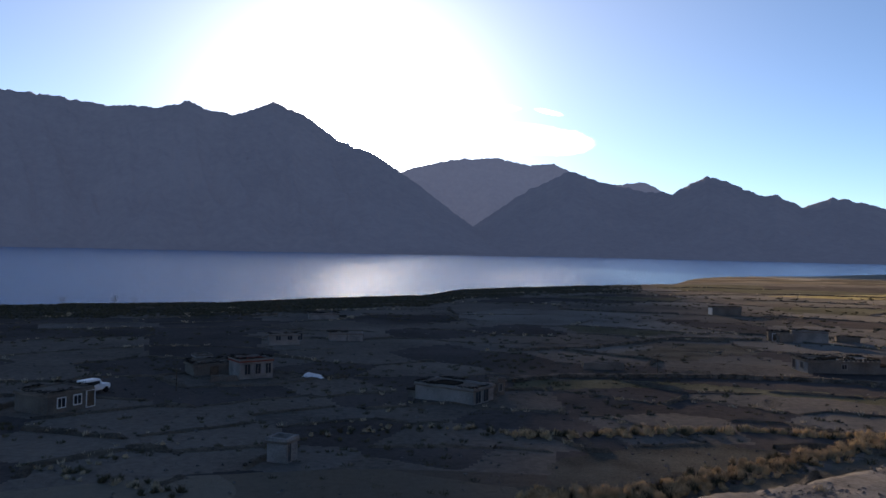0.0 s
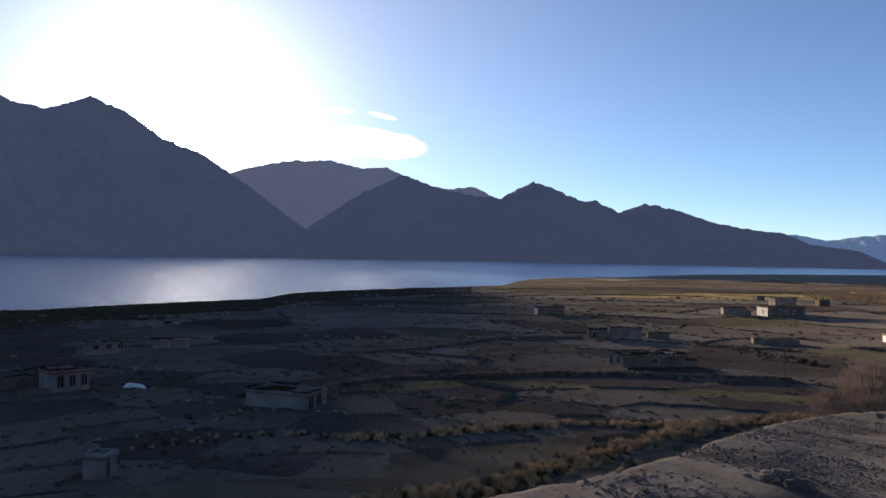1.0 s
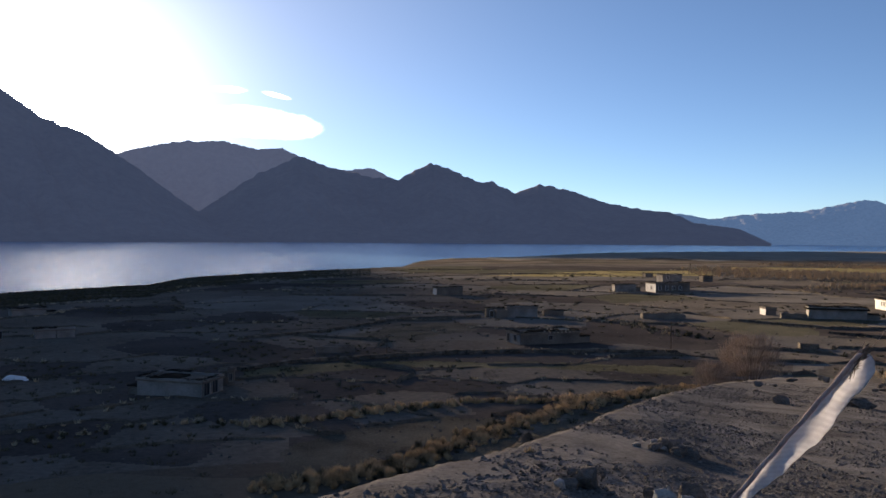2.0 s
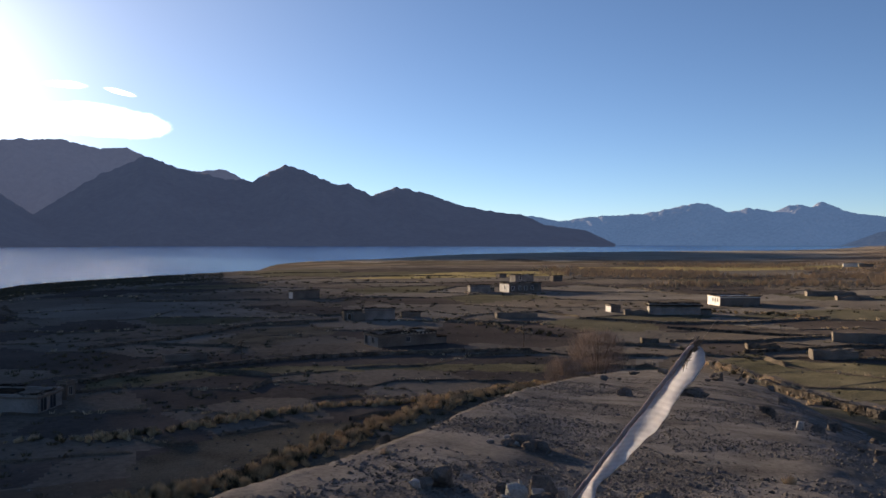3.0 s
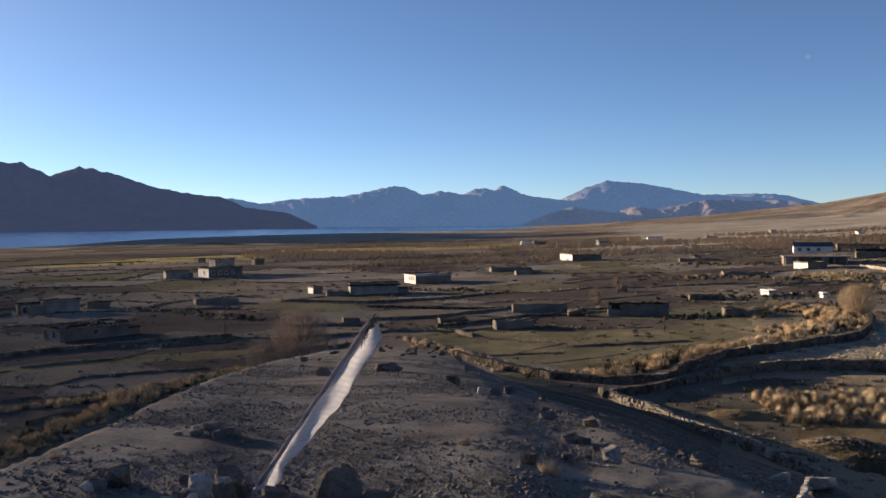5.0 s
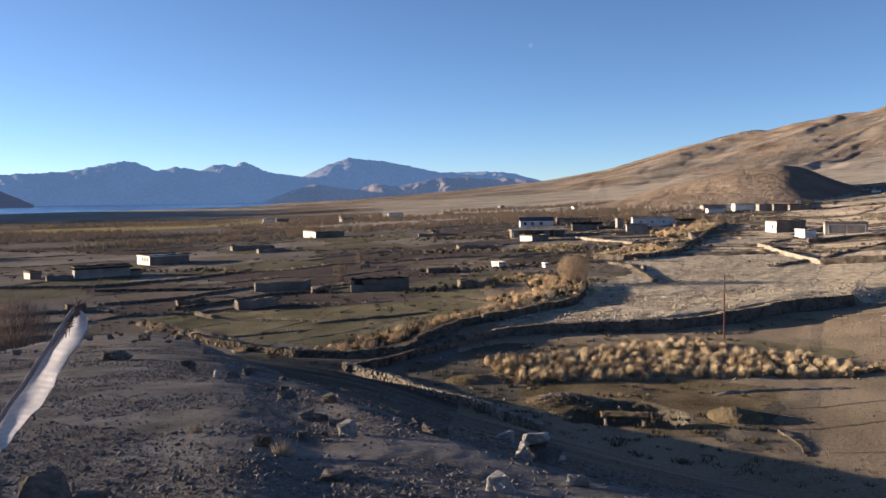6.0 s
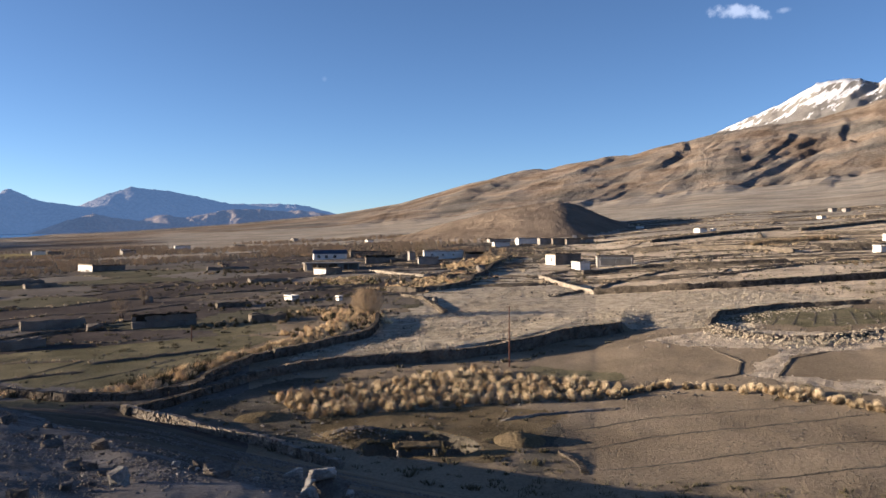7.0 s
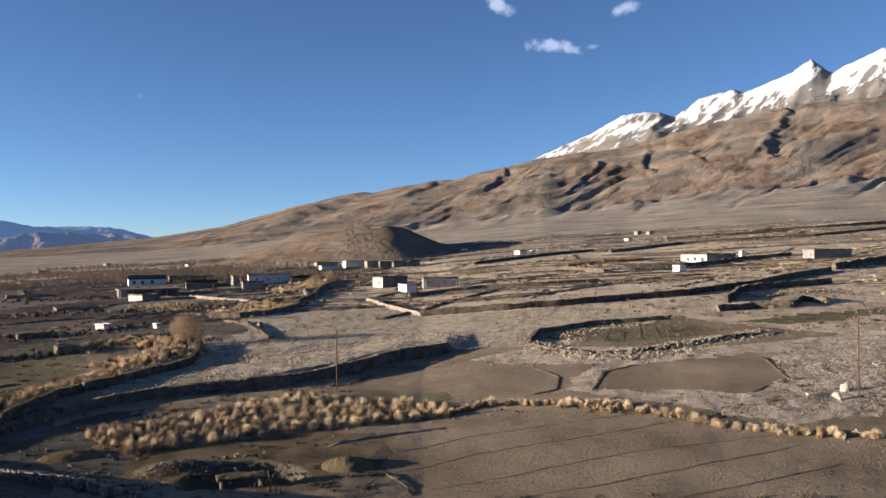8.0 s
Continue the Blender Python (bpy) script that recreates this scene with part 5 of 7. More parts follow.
# low banks of the small plots, all over the plain
def ridge(soup, line, wide, hh, seed, step=0.8):
    """A low rounded bank of earth along a line, tapering at both ends."""
    pts = []
    for (ax, ay), (bx, by) in zip(line, line[1:]):
        n = max(1, int(math.hypot(bx - ax, by - ay) / step))
        pts += [(ax + (bx - ax) * i / n, ay + (by - ay) * i / n) for i in range(n)]
    pts.append(line[-1])
    at, total = len(soup.v), len(pts)
    for i, (x, y) in enumerate(pts):
        px, py = pts[max(0, i - 1)]
        qx, qy = pts[min(total - 1, i + 1)]
        d = math.hypot(qx - px, qy - py) or 1
        nx, ny = -(qy - py) / d, (qx - px) / d
        end = smooth(0, 0.1, i / total) * smooth(0, 0.1, 1 - i / total)
        sway = 0.35 * wide * noise.noise((i * 0.35, seed, 3))
        for k, up in ((-1.0, -0.15), (-0.45, 0.75), (0.0, 1.0), (0.45, 0.75), (1.0, -0.15)):
            off = sway + k * wide * (1 + 0.4 * noise.noise((i * 0.4, k, seed)))
            vx, vy = x + off * nx, y + off * ny
            soup.v.append((vx, vy, plain(vx, vy) + swell(vx, vy) + (hh * end * up * (1 + 0.8 * noise.noise((i * 0.4, seed, 7 + k))) if up > 0 else -0.15)))
    for i in range(total - 1):
        for k in range(4):
            q = at + i * 5 + k
            soup.f.append((q, q + 5, q + 6, q + 1))


def plot_edges():
    """The borders between neighbouring plots, as lines on the ground."""
    for i in range(-5, 13):
        for j in range(36, 57):
            a, b, slot = plot_seed(i, j)
            cell = [(a - 2, b - 2, None), (a + 2, b - 2, None), (a + 2, b + 2, None), (a - 2, b + 2, None)]
            for di in range(-2, 3):
                for dj in range(-2, 3):
                    if not di and not dj:
                        continue
                    c, d, _ = plot_seed(i + di, j + dj)
                    mx, my, nx, ny = (a + c) / 2, (b + d) / 2, c - a, d - b
                    cut = []
                    for k, (px, py, tag) in enumerate(cell):
                        qx, qy, _ = cell[(k + 1) % len(cell)]
                        sp, sq = (px - mx) * nx + (py - my) * ny, (qx - mx) * nx + (qy - my) * ny
                        if sp <= 0:
                            cut.append((px, py, tag))
                        if sp * sq < 0:
                            f = sp / (sp - sq)
                            cut.append((px + (qx - px) * f, py + (qy - py) * f, (i + di, j + dj) if sp <= 0 else tag))
                    cell = cut
            for (px, py, tag), (qx, qy, _) in zip(cell, cell[1:] + cell[:1]):
                if tag and tag > (i, j):
                    line = []
                    for k in range(7):
                        az, r = (px + (qx - px) * k / 6) * PLOT_AZ, math.exp((py + (qy - py) * k / 6) * PLOT_R)
                        w = compass(az, 0)
                        x, y = w.x * r, w.y * r
                        az -= PLOT_AZ * 0.14 * noise.noise((x * 0.03, y * 0.03, 12))
                        r *= math.exp(-PLOT_R * 0.22 * noise.noise((x * 0.03, y * 0.03, 17)))
                        w = compass(az, 0)
                        line.append((w.x * r, w.y * r))
                    yield line


def build_banks():
    rng, banks = random.Random(5), []
    for line in plot_edges():
        (cx, cy) = line[3]
        r, az = math.hypot(cx, cy), bearing(cx, cy)
        if not 60 < r < 560 or az > 80 or r > 0.85 * along(SHORE, az) or (az > 62 and r < 150) or hill(cx, cy) > plain(cx, cy) - 1:
            continue
        style, ahead = rng.random(), abs(math.hypot(*line[0]) - math.hypot(*line[-1])) / math.dist(line[0], line[-1])
        if style < 0.25 or ahead > rng.uniform(0.45, 1.1):
            continue
        if style < 0.4:
            banks.append((r, line, rng.uniform(0.35, 0.6), rng.uniform(0.28, 0.5), rng.random() * 50))
        else:
            banks.append((r, line, rng.uniform(0.4, 1.1), rng.uniform(0.07, 0.2) * (1 + r / 700), rng.random() * 50))
    for k in range(330):
        az, r = rng.uniform(72, 122), rng.uniform(185, 640)
        w = compass(az, 0)
        cx, cy = w.x * r, w.y * r
        turn = radians(-az) + rng.gauss(0.1, 0.35) + (1.3 if rng.random() < 0.15 else 0)
        length = rng.uniform(12, 55) * (1 + r / 700)
        ca, sa = math.cos(turn), math.sin(turn)
        line = []
        for i in range(7):
            d = (i / 6 - 0.5) * length
            bend = 5 * noise.noise((d * 0.025, cy, 2))
            line.append((cx + d * ca - bend * sa, cy + d * sa + bend * ca))
        banks.append((r, line, rng.uniform(0.5, 1.3), rng.uniform(0.1, 0.34) * (1 + r / 700), rng.random() * 50))
    rest, stones, straw = Soup(), Soup(), Soup()
    for k, (r, line, wide, hh, seed) in enumerate(sorted(banks)):
        soup = Soup() if k < 280 else rest
        ridge(soup, line, wide, hh, seed)
        if k < 280:
            soup.done("field_bank", BANK, "low earth and stone bank between two plots", "field bank", group="banks between the plots")
        size = 1 + r / 300
        for (ax, ay), (bx, by) in zip(line, line[1:]):
            d = math.hypot(bx - ax, by - ay)
            for _ in range(int(d * (2.4 if hh > 0.34 else 1.1) / size)):
                f, off = rng.random(), rng.gauss(0, 0.8 * wide)
                x, y = ax + (bx - ax) * f - (by - ay) / d * off, ay + (by - ay) * f + (bx - ax) / d * off
                if noise.noise((x * 0.08, y * 0.08, 3)) < -0.15:
                    continue
                stones.pebble((x, y, plain(x, y) + swell(x, y) + hh * max(0, 1 - abs(off) / wide)), rng.uniform(0.08, 0.26) * size, rng)
            for _ in range(int(d * 1.3 / size)):
                f, off = rng.random(), rng.gauss(0, 1.0 * wide)
                x, y = ax + (bx - ax) * f - (by - ay) / d * off, ay + (by - ay) * f + (bx - ax) / d * off
                if noise.noise((x * 0.05, y * 0.05, 9)) < 0.12:
                    continue
                s = rng.uniform(0.2, 0.5) * size
                for _ in range(12):
                    a, q = rng.uniform(0, 6.283), math.sqrt(rng.random())
                    straw.blade((x + 0.5 * s * q * math.cos(a), y + 0.5 * s * q * math.sin(a), plain(x, y)), (x + s * q * math.cos(a), y + s * q * math.sin(a), plain(x, y) + hh * 0.6 + s * rng.uniform(0.3, 0.7)), s * 0.2)
    rest.done("field_banks", BANK, "far low earth banks between the plots", "field bank", "stuff")
    stones.done("bank_stones", STONE, "dark loose stones along the field banks", "stones", "stuff")
    straw.done("bank_grass", STRAW, "dry grass growing along the field banks", "grass", "stuff")


build_banks()
bund = Soup()
ridge(bund, [(67.55, 7.75), (69.44, 5.14), (70.91, 1.39), (71.81, -2.01)], 0.35, 0.17, 60, 0.4)
bund.done("field_bund", PALE_STONE, "stone edge of the near lane", "field bank")

bund = Soup()
ridge(bund, [(97.51, -13.06), (89.89, -14.82), (83.44, -13.48), (81.26, -10.06)], 0.3, 0.08, 61, 0.4)
bund.done("field_bund", BANK, "crooked bund between the bare plots", "field bank")

bund = Soup()
ridge(bund, [(94.42, -24.68), (90.42, -19.89), (81.43, -16.79)], 0.3, 0.08, 62, 0.4)
bund.done("field_bund", BANK, "crooked bund round the bare plot", "field bank")

bund = Soup()
ridge(bund, [(94.53, -39.13), (81.54, -36.29), (75.21, -30.07)], 0.3, 0.08, 63, 0.4)
bund.done("field_bund", BANK, "broken bund at the plot's end", "field bank")


# ---- straw, scrub and trees
def tuft_mesh(seed, mat, blades=330, r=0.5, h=0.72):
    rng, s = random.Random(seed), Soup()
    for _ in range(blades):
        a, e = rng.uniform(0, 6.283), math.asin(rng.random() ** 0.8)
        reach = rng.uniform(0.72, 1.06) * (1 + 0.15 * noise.noise((math.cos(a) * 2, math.sin(a) * 2, e * 2 + seed)))
        tip = (r * reach * math.cos(e) * math.cos(a), r * reach * math.cos(e) * math.sin(a), 0.12 + h * reach * math.sin(e))
        s.blade((tip[0] * 0.25, tip[1] * 0.25, tip[2] * 0.2 - 0.1), tip, rng.uniform(0.03, 0.05))
    return s


TUFT_SHAPES = [tuft_mesh(40 + k, STRAW) for k in range(6)]
TUFTS = [s.mesh("tuft", STRAW) for s in TUFT_SHAPES]


def tuft(x, y, size, rng, label, group, heap=None):
    kind, s = rng.randrange(6), size * rng.uniform(0.75, 1.25)
    m = pose(x, y, plain(x, y), 0, 0, rng.uniform(0, 360)) @ Matrix.Diagonal((s * rng.uniform(0.85, 1.25), s * rng.uniform(0.85, 1.25), s, 1))
    if heap is not None:
        n, shape = len(heap.v), TUFT_SHAPES[kind]
        heap.v += [tuple(m @ Vector(v)) for v in shape.v]
        heap.f += [tuple(n + i for i in f) for f in shape.f]
        return None
    ob = new("grass_tuft", TUFTS[kind])
    ob.matrix_world = m
    return tagged(ob, label, "grass", group)


def fill_field(shape, gap, size, seed, label, group, most=300):
    """Tufts over an outline, spaced by gap."""
    rng, done, heap = random.Random(seed), [], Soup()
    x0, x1 = min(p[0] for p in shape), max(p[0] for p in shape)
    y0, y1 = min(p[1] for p in shape), max(p[1] for p in shape)
    for _ in range(9000):
        x, y = rng.uniform(x0, x1), rng.uniform(y0, y1)
        if inside(shape, x, y) and all((x - a) ** 2 + (y - b) ** 2 > gap * gap for a, b in done):
            done.append((x, y))
            tuft(x, y, size, rng, label, group, heap if len(done) > 215 else None)
            if len(done) >= most:
                break
    if heap.v:
        heap.done("grass_tufts", STRAW, "golden dry grass tufts filling the straw field", "grass", "stuff")


def row_of_tufts(line, gap, size, seed, spread, label, group, joined=None):
    rng = random.Random(seed)
    heap = Soup() if joined else None
    for (ax, ay), (bx, by) in zip(line, line[1:]):
        d = math.hypot(bx - ax, by - ay)
        for i in range(max(1, int(d / gap))):
            f = (i + rng.random()) / max(1, int(d / gap))
            tuft(ax + (bx - ax) * f + rng.gauss(0, spread), ay + (by - ay) * f + rng.gauss(0, spread), size * rng.uniform(0.7, 1.15), rng, label, group, heap)
    if joined:
        heap.done("grass_tufts", joined, label, "grass", "stuff")


fill_field([(72.94, 29.51), (66.69, 23.38), (67.96, 20.64), (69.68, 16.48), (73.17, 9.4), (76.14, -2.13), (80, -2.23), (83.19, 2.79), (83.89, 7.38), (88.13, 12.55), (84.81, 17.24), (77.28, 24.54), (75.49, 28.02)], 1.0, 1.15, 3, "golden dry grass tuft in a dense straw field", "tufts of the straw field", 300)
row_of_tufts([(76.84, -2.15), (79.16, -6), (76.73, -13.19), (73.29, -17.64), (69.16, -20.47), (65.63, -22.6), (62.67, -25.05), (60.67, -27.2), (57.93, -32.75)], 0.36, 0.85, 4, 0.3, "golden grass tuft in a row along a field edge", "tufts along the field edge")
row_of_tufts([(76.5, -13.15), (71.68, -18.25)], 0.45, 0.9, 14, 0.8, "golden grass tuft in a row along a field edge", "tufts along the field edge")


def straw_bank(line, seed, gap, size, spread, mat, label, dark=0.35):
    """Overgrown bank: straw and scrub clumps that merge along a line."""
    rng = random.Random(seed)
    pale, dim = Soup(), Soup()
    for (ax, ay), (bx, by) in zip(line, line[1:]):
        d = math.hypot(bx - ax, by - ay)
        for i in range(int(d / gap)):
            f = (i + rng.random()) * gap / d
            x, y = ax + (bx - ax) * f + rng.gauss(0, spread), ay + (by - ay) * f + rng.gauss(0, spread)
            z, s = plain(x, y), size * rng.uniform(0.5, 1.2)
            soup = dim if rng.random() < dark else pale
            for _ in range(46):
                a, e = rng.uniform(0, 6.283), math.asin(rng.random() ** 0.8)
                q = s * rng.uniform(0.42, 0.62)
                tip = (q * math.cos(e) * math.cos(a), q * math.cos(e) * math.sin(a), 0.1 * s + 1.15 * q * math.sin(e))
                soup.blade((x + 0.25 * tip[0], y + 0.25 * tip[1], z + 0.15 * tip[2] - 0.05), (x + tip[0], y + tip[1], z + tip[2]), s * rng.uniform(0.06, 0.1))
    pale.done("straw_bank", mat, label, "dry grass", "stuff")
    if dim.v:
        dim.done("scrub_bank", SCRUB, "dark thorny scrub among the dry grass", "scrub", "stuff")


straw_bank([(4.11, 75.41), (8.31, 75.69), (12.83, 75.99), (18.1, 78.02), (23.74, 79.24), (28.42, 79.52), (32.71, 78.12), (39.2, 78.28), (46.26, 78.44), (51.98, 80.38)], 1, 0.22, 1.0, 0.6, TAWNY, "dry grass along a sunken field edge", 0.4)
straw_bank([(5.0, 55.6), (9.8, 56.6), (12.9, 57.6), (17.6, 60.8), (23.8, 65.4), (31.4, 71.0), (41.4, 77.2), (48.5, 79.3), (54.7, 80.2)], 2, 0.07, 0.85, 0.95, TAWNY, "thick dry grass along a ditch below the hill", 0.3)
straw_bank([(36.84, 76.13), (41.21, 76.96), (45.9, 77.84), (49.48, 78.87)], 12, 0.15, 1.1, 1.1, TAWNY, "thick dry grass at the foot of the hill", 0.3)
straw_bank([(-12.96, 72.95), (-7.27, 76.52), (-3.11, 77.55), (1.68, 77.65), (6.31, 75.78), (9.32, 74.97)], 3, 0.35, 0.7, 0.6, STRAW, "dry grass before the grey farmhouse", 0.6)
straw_bank([(-33.65, 59.17), (-28.77, 60.32), (-27.06, 63.23), (-25.7, 66.55), (-24.05, 69.83)], 4, 0.35, 0.6, 0.6, STRAW, "dry grass on a low bank", 0.6)
straw_bank([(-28.77, 60.32), (-24.94, 57.41), (-21.3, 55.31), (-18.54, 54.04)], 5, 0.3, 0.7, 0.7, STRAW, "dry grass along a crooked bund", 0.7)
straw_bank([(73.53, 46.26), (79.52, 44.45), (85.3, 43.34), (92.6, 40.96), (99.65, 39.32), (107.63, 37.45)], 6, 0.13, 1.5, 1.3, GOLD, "golden grass along the lane wall", 0.38)
row_of_tufts([(73.5, 46.9), (79.5, 45.2), (85.3, 44.2), (92.6, 42.0), (99.7, 40.3), (107.6, 38.6), (114.0, 41.0), (120.0, 40.6), (128.4, 39.0), (134.0, 42.0)], 0.8, 1.25, 63, 0.9, "golden grass tufts on the lane bank", "", GOLD)
straw_bank([(114.03, 42.34), (118.44, 39.42), (128.37, 36.94), (139.31, 43.24), (143.25, 49.92)], 7, 0.1, 1.3, 2.3, GOLD, "golden scrub heap by the lane", 0.3)
straw_bank([(83.31, 83.35), (79.6, 74.6), (75.94, 64.98), (72.02, 55.99), (72.04, 50.56), (73.53, 46.26)], 8, 0.16, 0.9, 0.7, GOLD, "dry grass along the green plot", 0.3)
straw_bank([(210.25, 27.32), (197.17, 33.65), (179.56, 39.15), (187.34, 44.66), (215.25, 41.13), (231.6, 36.41)], 9, 0.16, 1.15, 1.5, GOLD, "golden scrub along the hamlet lane", 0.35)
row_of_tufts([(250, 46), (275, 42), (303, 38), (290, 36), (262, 38), (240, 40)], 0.7, 1.25, 64, 2.2, "low golden grass above the hamlet lane", "", GOLD)
row_of_tufts([(185, 46), (200, 44), (212, 42), (206, 38), (192, 37), (182, 41)], 0.6, 1.1, 65, 2.0, "low golden grass on a lane terrace", "", GOLD)
row_of_tufts([(200, 58), (206, 66), (214, 72), (216, 64), (204, 60)], 0.7, 0.95, 66, 2.2, "thin golden grass below the white hut", "", STRAW)
straw_bank([(256.94, 45.65), (284.93, 37.08), (310.41, 31.95), (269.06, 33.17), (243.97, 41.68)], 10, 0.2, 1.2, 1.6, GOLD, "golden scrub by the hamlet", 0.3)
straw_bank([(81.15, 164.91), (85.8, 155.15), (84.62, 137.02), (85.18, 124.16)], 11, 0.4, 1.1, 1.5, STRAW, "dry grass among the fields", 0.5)
straw_bank([(146.05, 152.86), (153.96, 132.9), (148.73, 116.16)], 13, 0.4, 1.1, 1.5, STRAW, "dry grass among the middle fields", 0.4)
straw_bank([(65.2, 12.2), (64.4, 14.6), (62.9, 16.6)], 15, 0.3, 0.6, 0.5, STRAW, "dry grass over the dugout", 0.5)


straw_bank([(122.32, 61.96), (129.37, 55.16), (137.71, 49.49), (152.03, 46.47)], 16, 0.3, 1.1, 2.5, STRAW, "straw and scrub among old plots", 0.6)
straw_bank([(152.33, 77.24), (156.59, 63.68), (164.99, 54.9)], 17, 0.35, 1.2, 3.0, SCRUB, "dark scrub among tumbled walls", 0.5)
straw_bank([(201.32, 102.19), (203.56, 82.86), (201.31, 58.89), (209.25, 47.07)], 18, 0.4, 1.3, 3.5, STRAW, "brown scrub below the hamlet", 0.6)
straw_bank([(251.6, 127.8), (252.85, 108.09), (250.31, 93.54)], 19, 0.5, 1.6, 4.0, TWIG, "low willow scrub on the plain", 0.3)

row_of_tufts([(5.0, 55.6), (9.8, 56.6), (12.9, 57.6), (17.6, 60.8), (23.8, 65.4), (31.4, 71.0), (41.4, 77.2), (48.5, 79.3), (54.7, 80.2)], 0.3, 0.9, 61, 0.7, "bushy golden grass tufts along a ditch", "", TAWNY)
row_of_tufts([(12.83, 75.99), (18.1, 78.02), (23.74, 79.24), (28.42, 79.52), (32.71, 78.12), (39.2, 78.28), (46.26, 78.44)], 0.6, 0.9, 62, 0.4, "golden-brown grass tufts on a field edge", "", TAWNY)


def build_scatter():
    """Scrub, clods and loose stones strewn over the plain."""
    rng = random.Random(9)
    scrub, stones = Soup(), Soup()
    for _ in range(14000):
        az, r = rng.uniform(-30, 122), 48 * math.exp(rng.uniform(0, 2.15))
        w = compass(az, 0)
        x, y = w.x * r, w.y * r
        if r > 0.9 * along(SHORE, az) or hill(x, y) > plain(x, y) - 0.3:
            continue
        z = plain(x, y)
        k = 1 + r / 160
        if noise.noise((x * 0.03, y * 0.03, 4)) + rng.uniform(-0.3, 0.3) > 0.08:
            if any(x0 < x < x1 and y0 < y < y1 and inside(o, x, y) for o, m, (x0, x1, y0, y1) in ZONES if m in (3, 4)):
                continue
            s = rng.uniform(0.15, 0.45) * k
            for _ in range(14):
                a, q = rng.uniform(0, 6.283), math.sqrt(rng.random())
                scrub.blade((x + 0.6 * s * q * math.cos(a), y + 0.6 * s * q * math.sin(a), z - 0.05), (x + s * q * math.cos(a), y + s * q * math.sin(a), z + s * rng.uniform(0.25, 0.6)), s * 0.2)
        elif (az > 60 or rng.random() < 0.3) and not any(x0 < x < x1 and y0 < y < y1 and inside(o, x, y) for o, m, (x0, x1, y0, y1) in ZONES if m == 4):
            stones.pebble((x, y, z), rng.uniform(0.06, 0.18) * k, rng)
    scrub.done("scrub", SCRUB, "low dark scrub scattered over the plots", "scrub", "stuff")
    for shape, n, big in ((OUTLINES[12][0], 350, 0.24), (OUTLINES[1][0], 1200, 0.16), (OUTLINES[2][0], 800, 0.18), (OUTLINES[5][0], 90, 0.07)):
        x0, x1 = min(p[0] for p in shape), max(p[0] for p in shape)
        y0, y1 = min(p[1] for p in shape), max(p[1] for p in shape)
        for _ in range(n):
            x, y = rng.uniform(x0, x1), rng.uniform(y0, y1)
            if inside(shape, x, y) and not any(inside(o, x, y) for o, s in OUTLINES[3:5]):
                stones.pebble((x, y, plain(x, y)), big * rng.uniform(0.35, 1.0), rng)
    pale = Soup()
    for shape, n, big in ((OUTLINES[1][0], 24000, 0.24), (OUTLINES[2][0], 6000, 0.24), (OUTLINES[12][0], 7500, 0.16), (OUTLINES[0][0], 16000, 0.24)):
        x0, x1 = min(p[0] for p in shape), max(p[0] for p in shape)
        y0, y1 = min(p[1] for p in shape), max(p[1] for p in shape)
        for _ in range(n):
            x, y = rng.uniform(x0, x1), rng.uniform(y0, y1)
            if inside(shape, x, y) and not any(inside(o, x, y) for o, s in OUTLINES[3:5]):
                pale.pebble((x, y, plain(x, y)), big * rng.uniform(0.35, 1.0) ** 1.5, rng)
    rim = ((114.6, -14.8), (108.0, -17.1), (102.1, -21.0), (101.7, -25.9), (104.7, -32.4), (108.8, -40.5), (112.4, -46.2))
    for (ax, ay), (bx, by) in zip(rim, rim[1:]):
        for _ in range(330):
            f, off = rng.random(), rng.gauss(-1.2, 1.4)
            x, y = ax + (bx - ax) * f + off, ay + (by - ay) * f + rng.gauss(0, 0.8)
            pale.pebble((x, y, plain(x, y) + 0.5 * math.exp(-(off / 1.1) ** 2)), rng.uniform(0.1, 0.32), rng)
    x0, x1, y0, y1 = ZONES[0][2]
    rough = Soup()
    for _ in range(15000):
        x, y = rng.uniform(x0, x1 + 120), rng.uniform(y0 - 60, y1 + 40)
        if noise.noise((x * 0.02, y * 0.05, 11)) + rng.uniform(-0.25, 0.25) < 0.02 or math.hypot(x, y) < 150 or math.hypot(x, y) > 620 or any(inside(o, x, y) for o, s in OUTLINES[1:5]):
            continue
        s = rng.uniform(0.2, 0.7)
        for _ in range(9):
            a, q = rng.uniform(0, 6.283), math.sqrt(rng.random())
            rough.blade((x + 0.5 * s * q * math.cos(a), y + 0.5 * s * q * math.sin(a), plain(x, y) - 0.05), (x + s * q * math.cos(a), y + s * q * math.sin(a), plain(x, y) + s * rng.uniform(0.3, 0.7)), s * 0.22)
    rough.done("terrace_scrub", PASTURE, "thin dry scrub over the stony terraces", "scrub", "stuff")
    pale.done("bed_stones", BED, "pale cobbles of the dry stony bed", "stones", "stuff")
    stones.done("field_stones", PEBBLE, "loose stones and clods on plots and rubble", "stones", "stuff")


build_scatter()


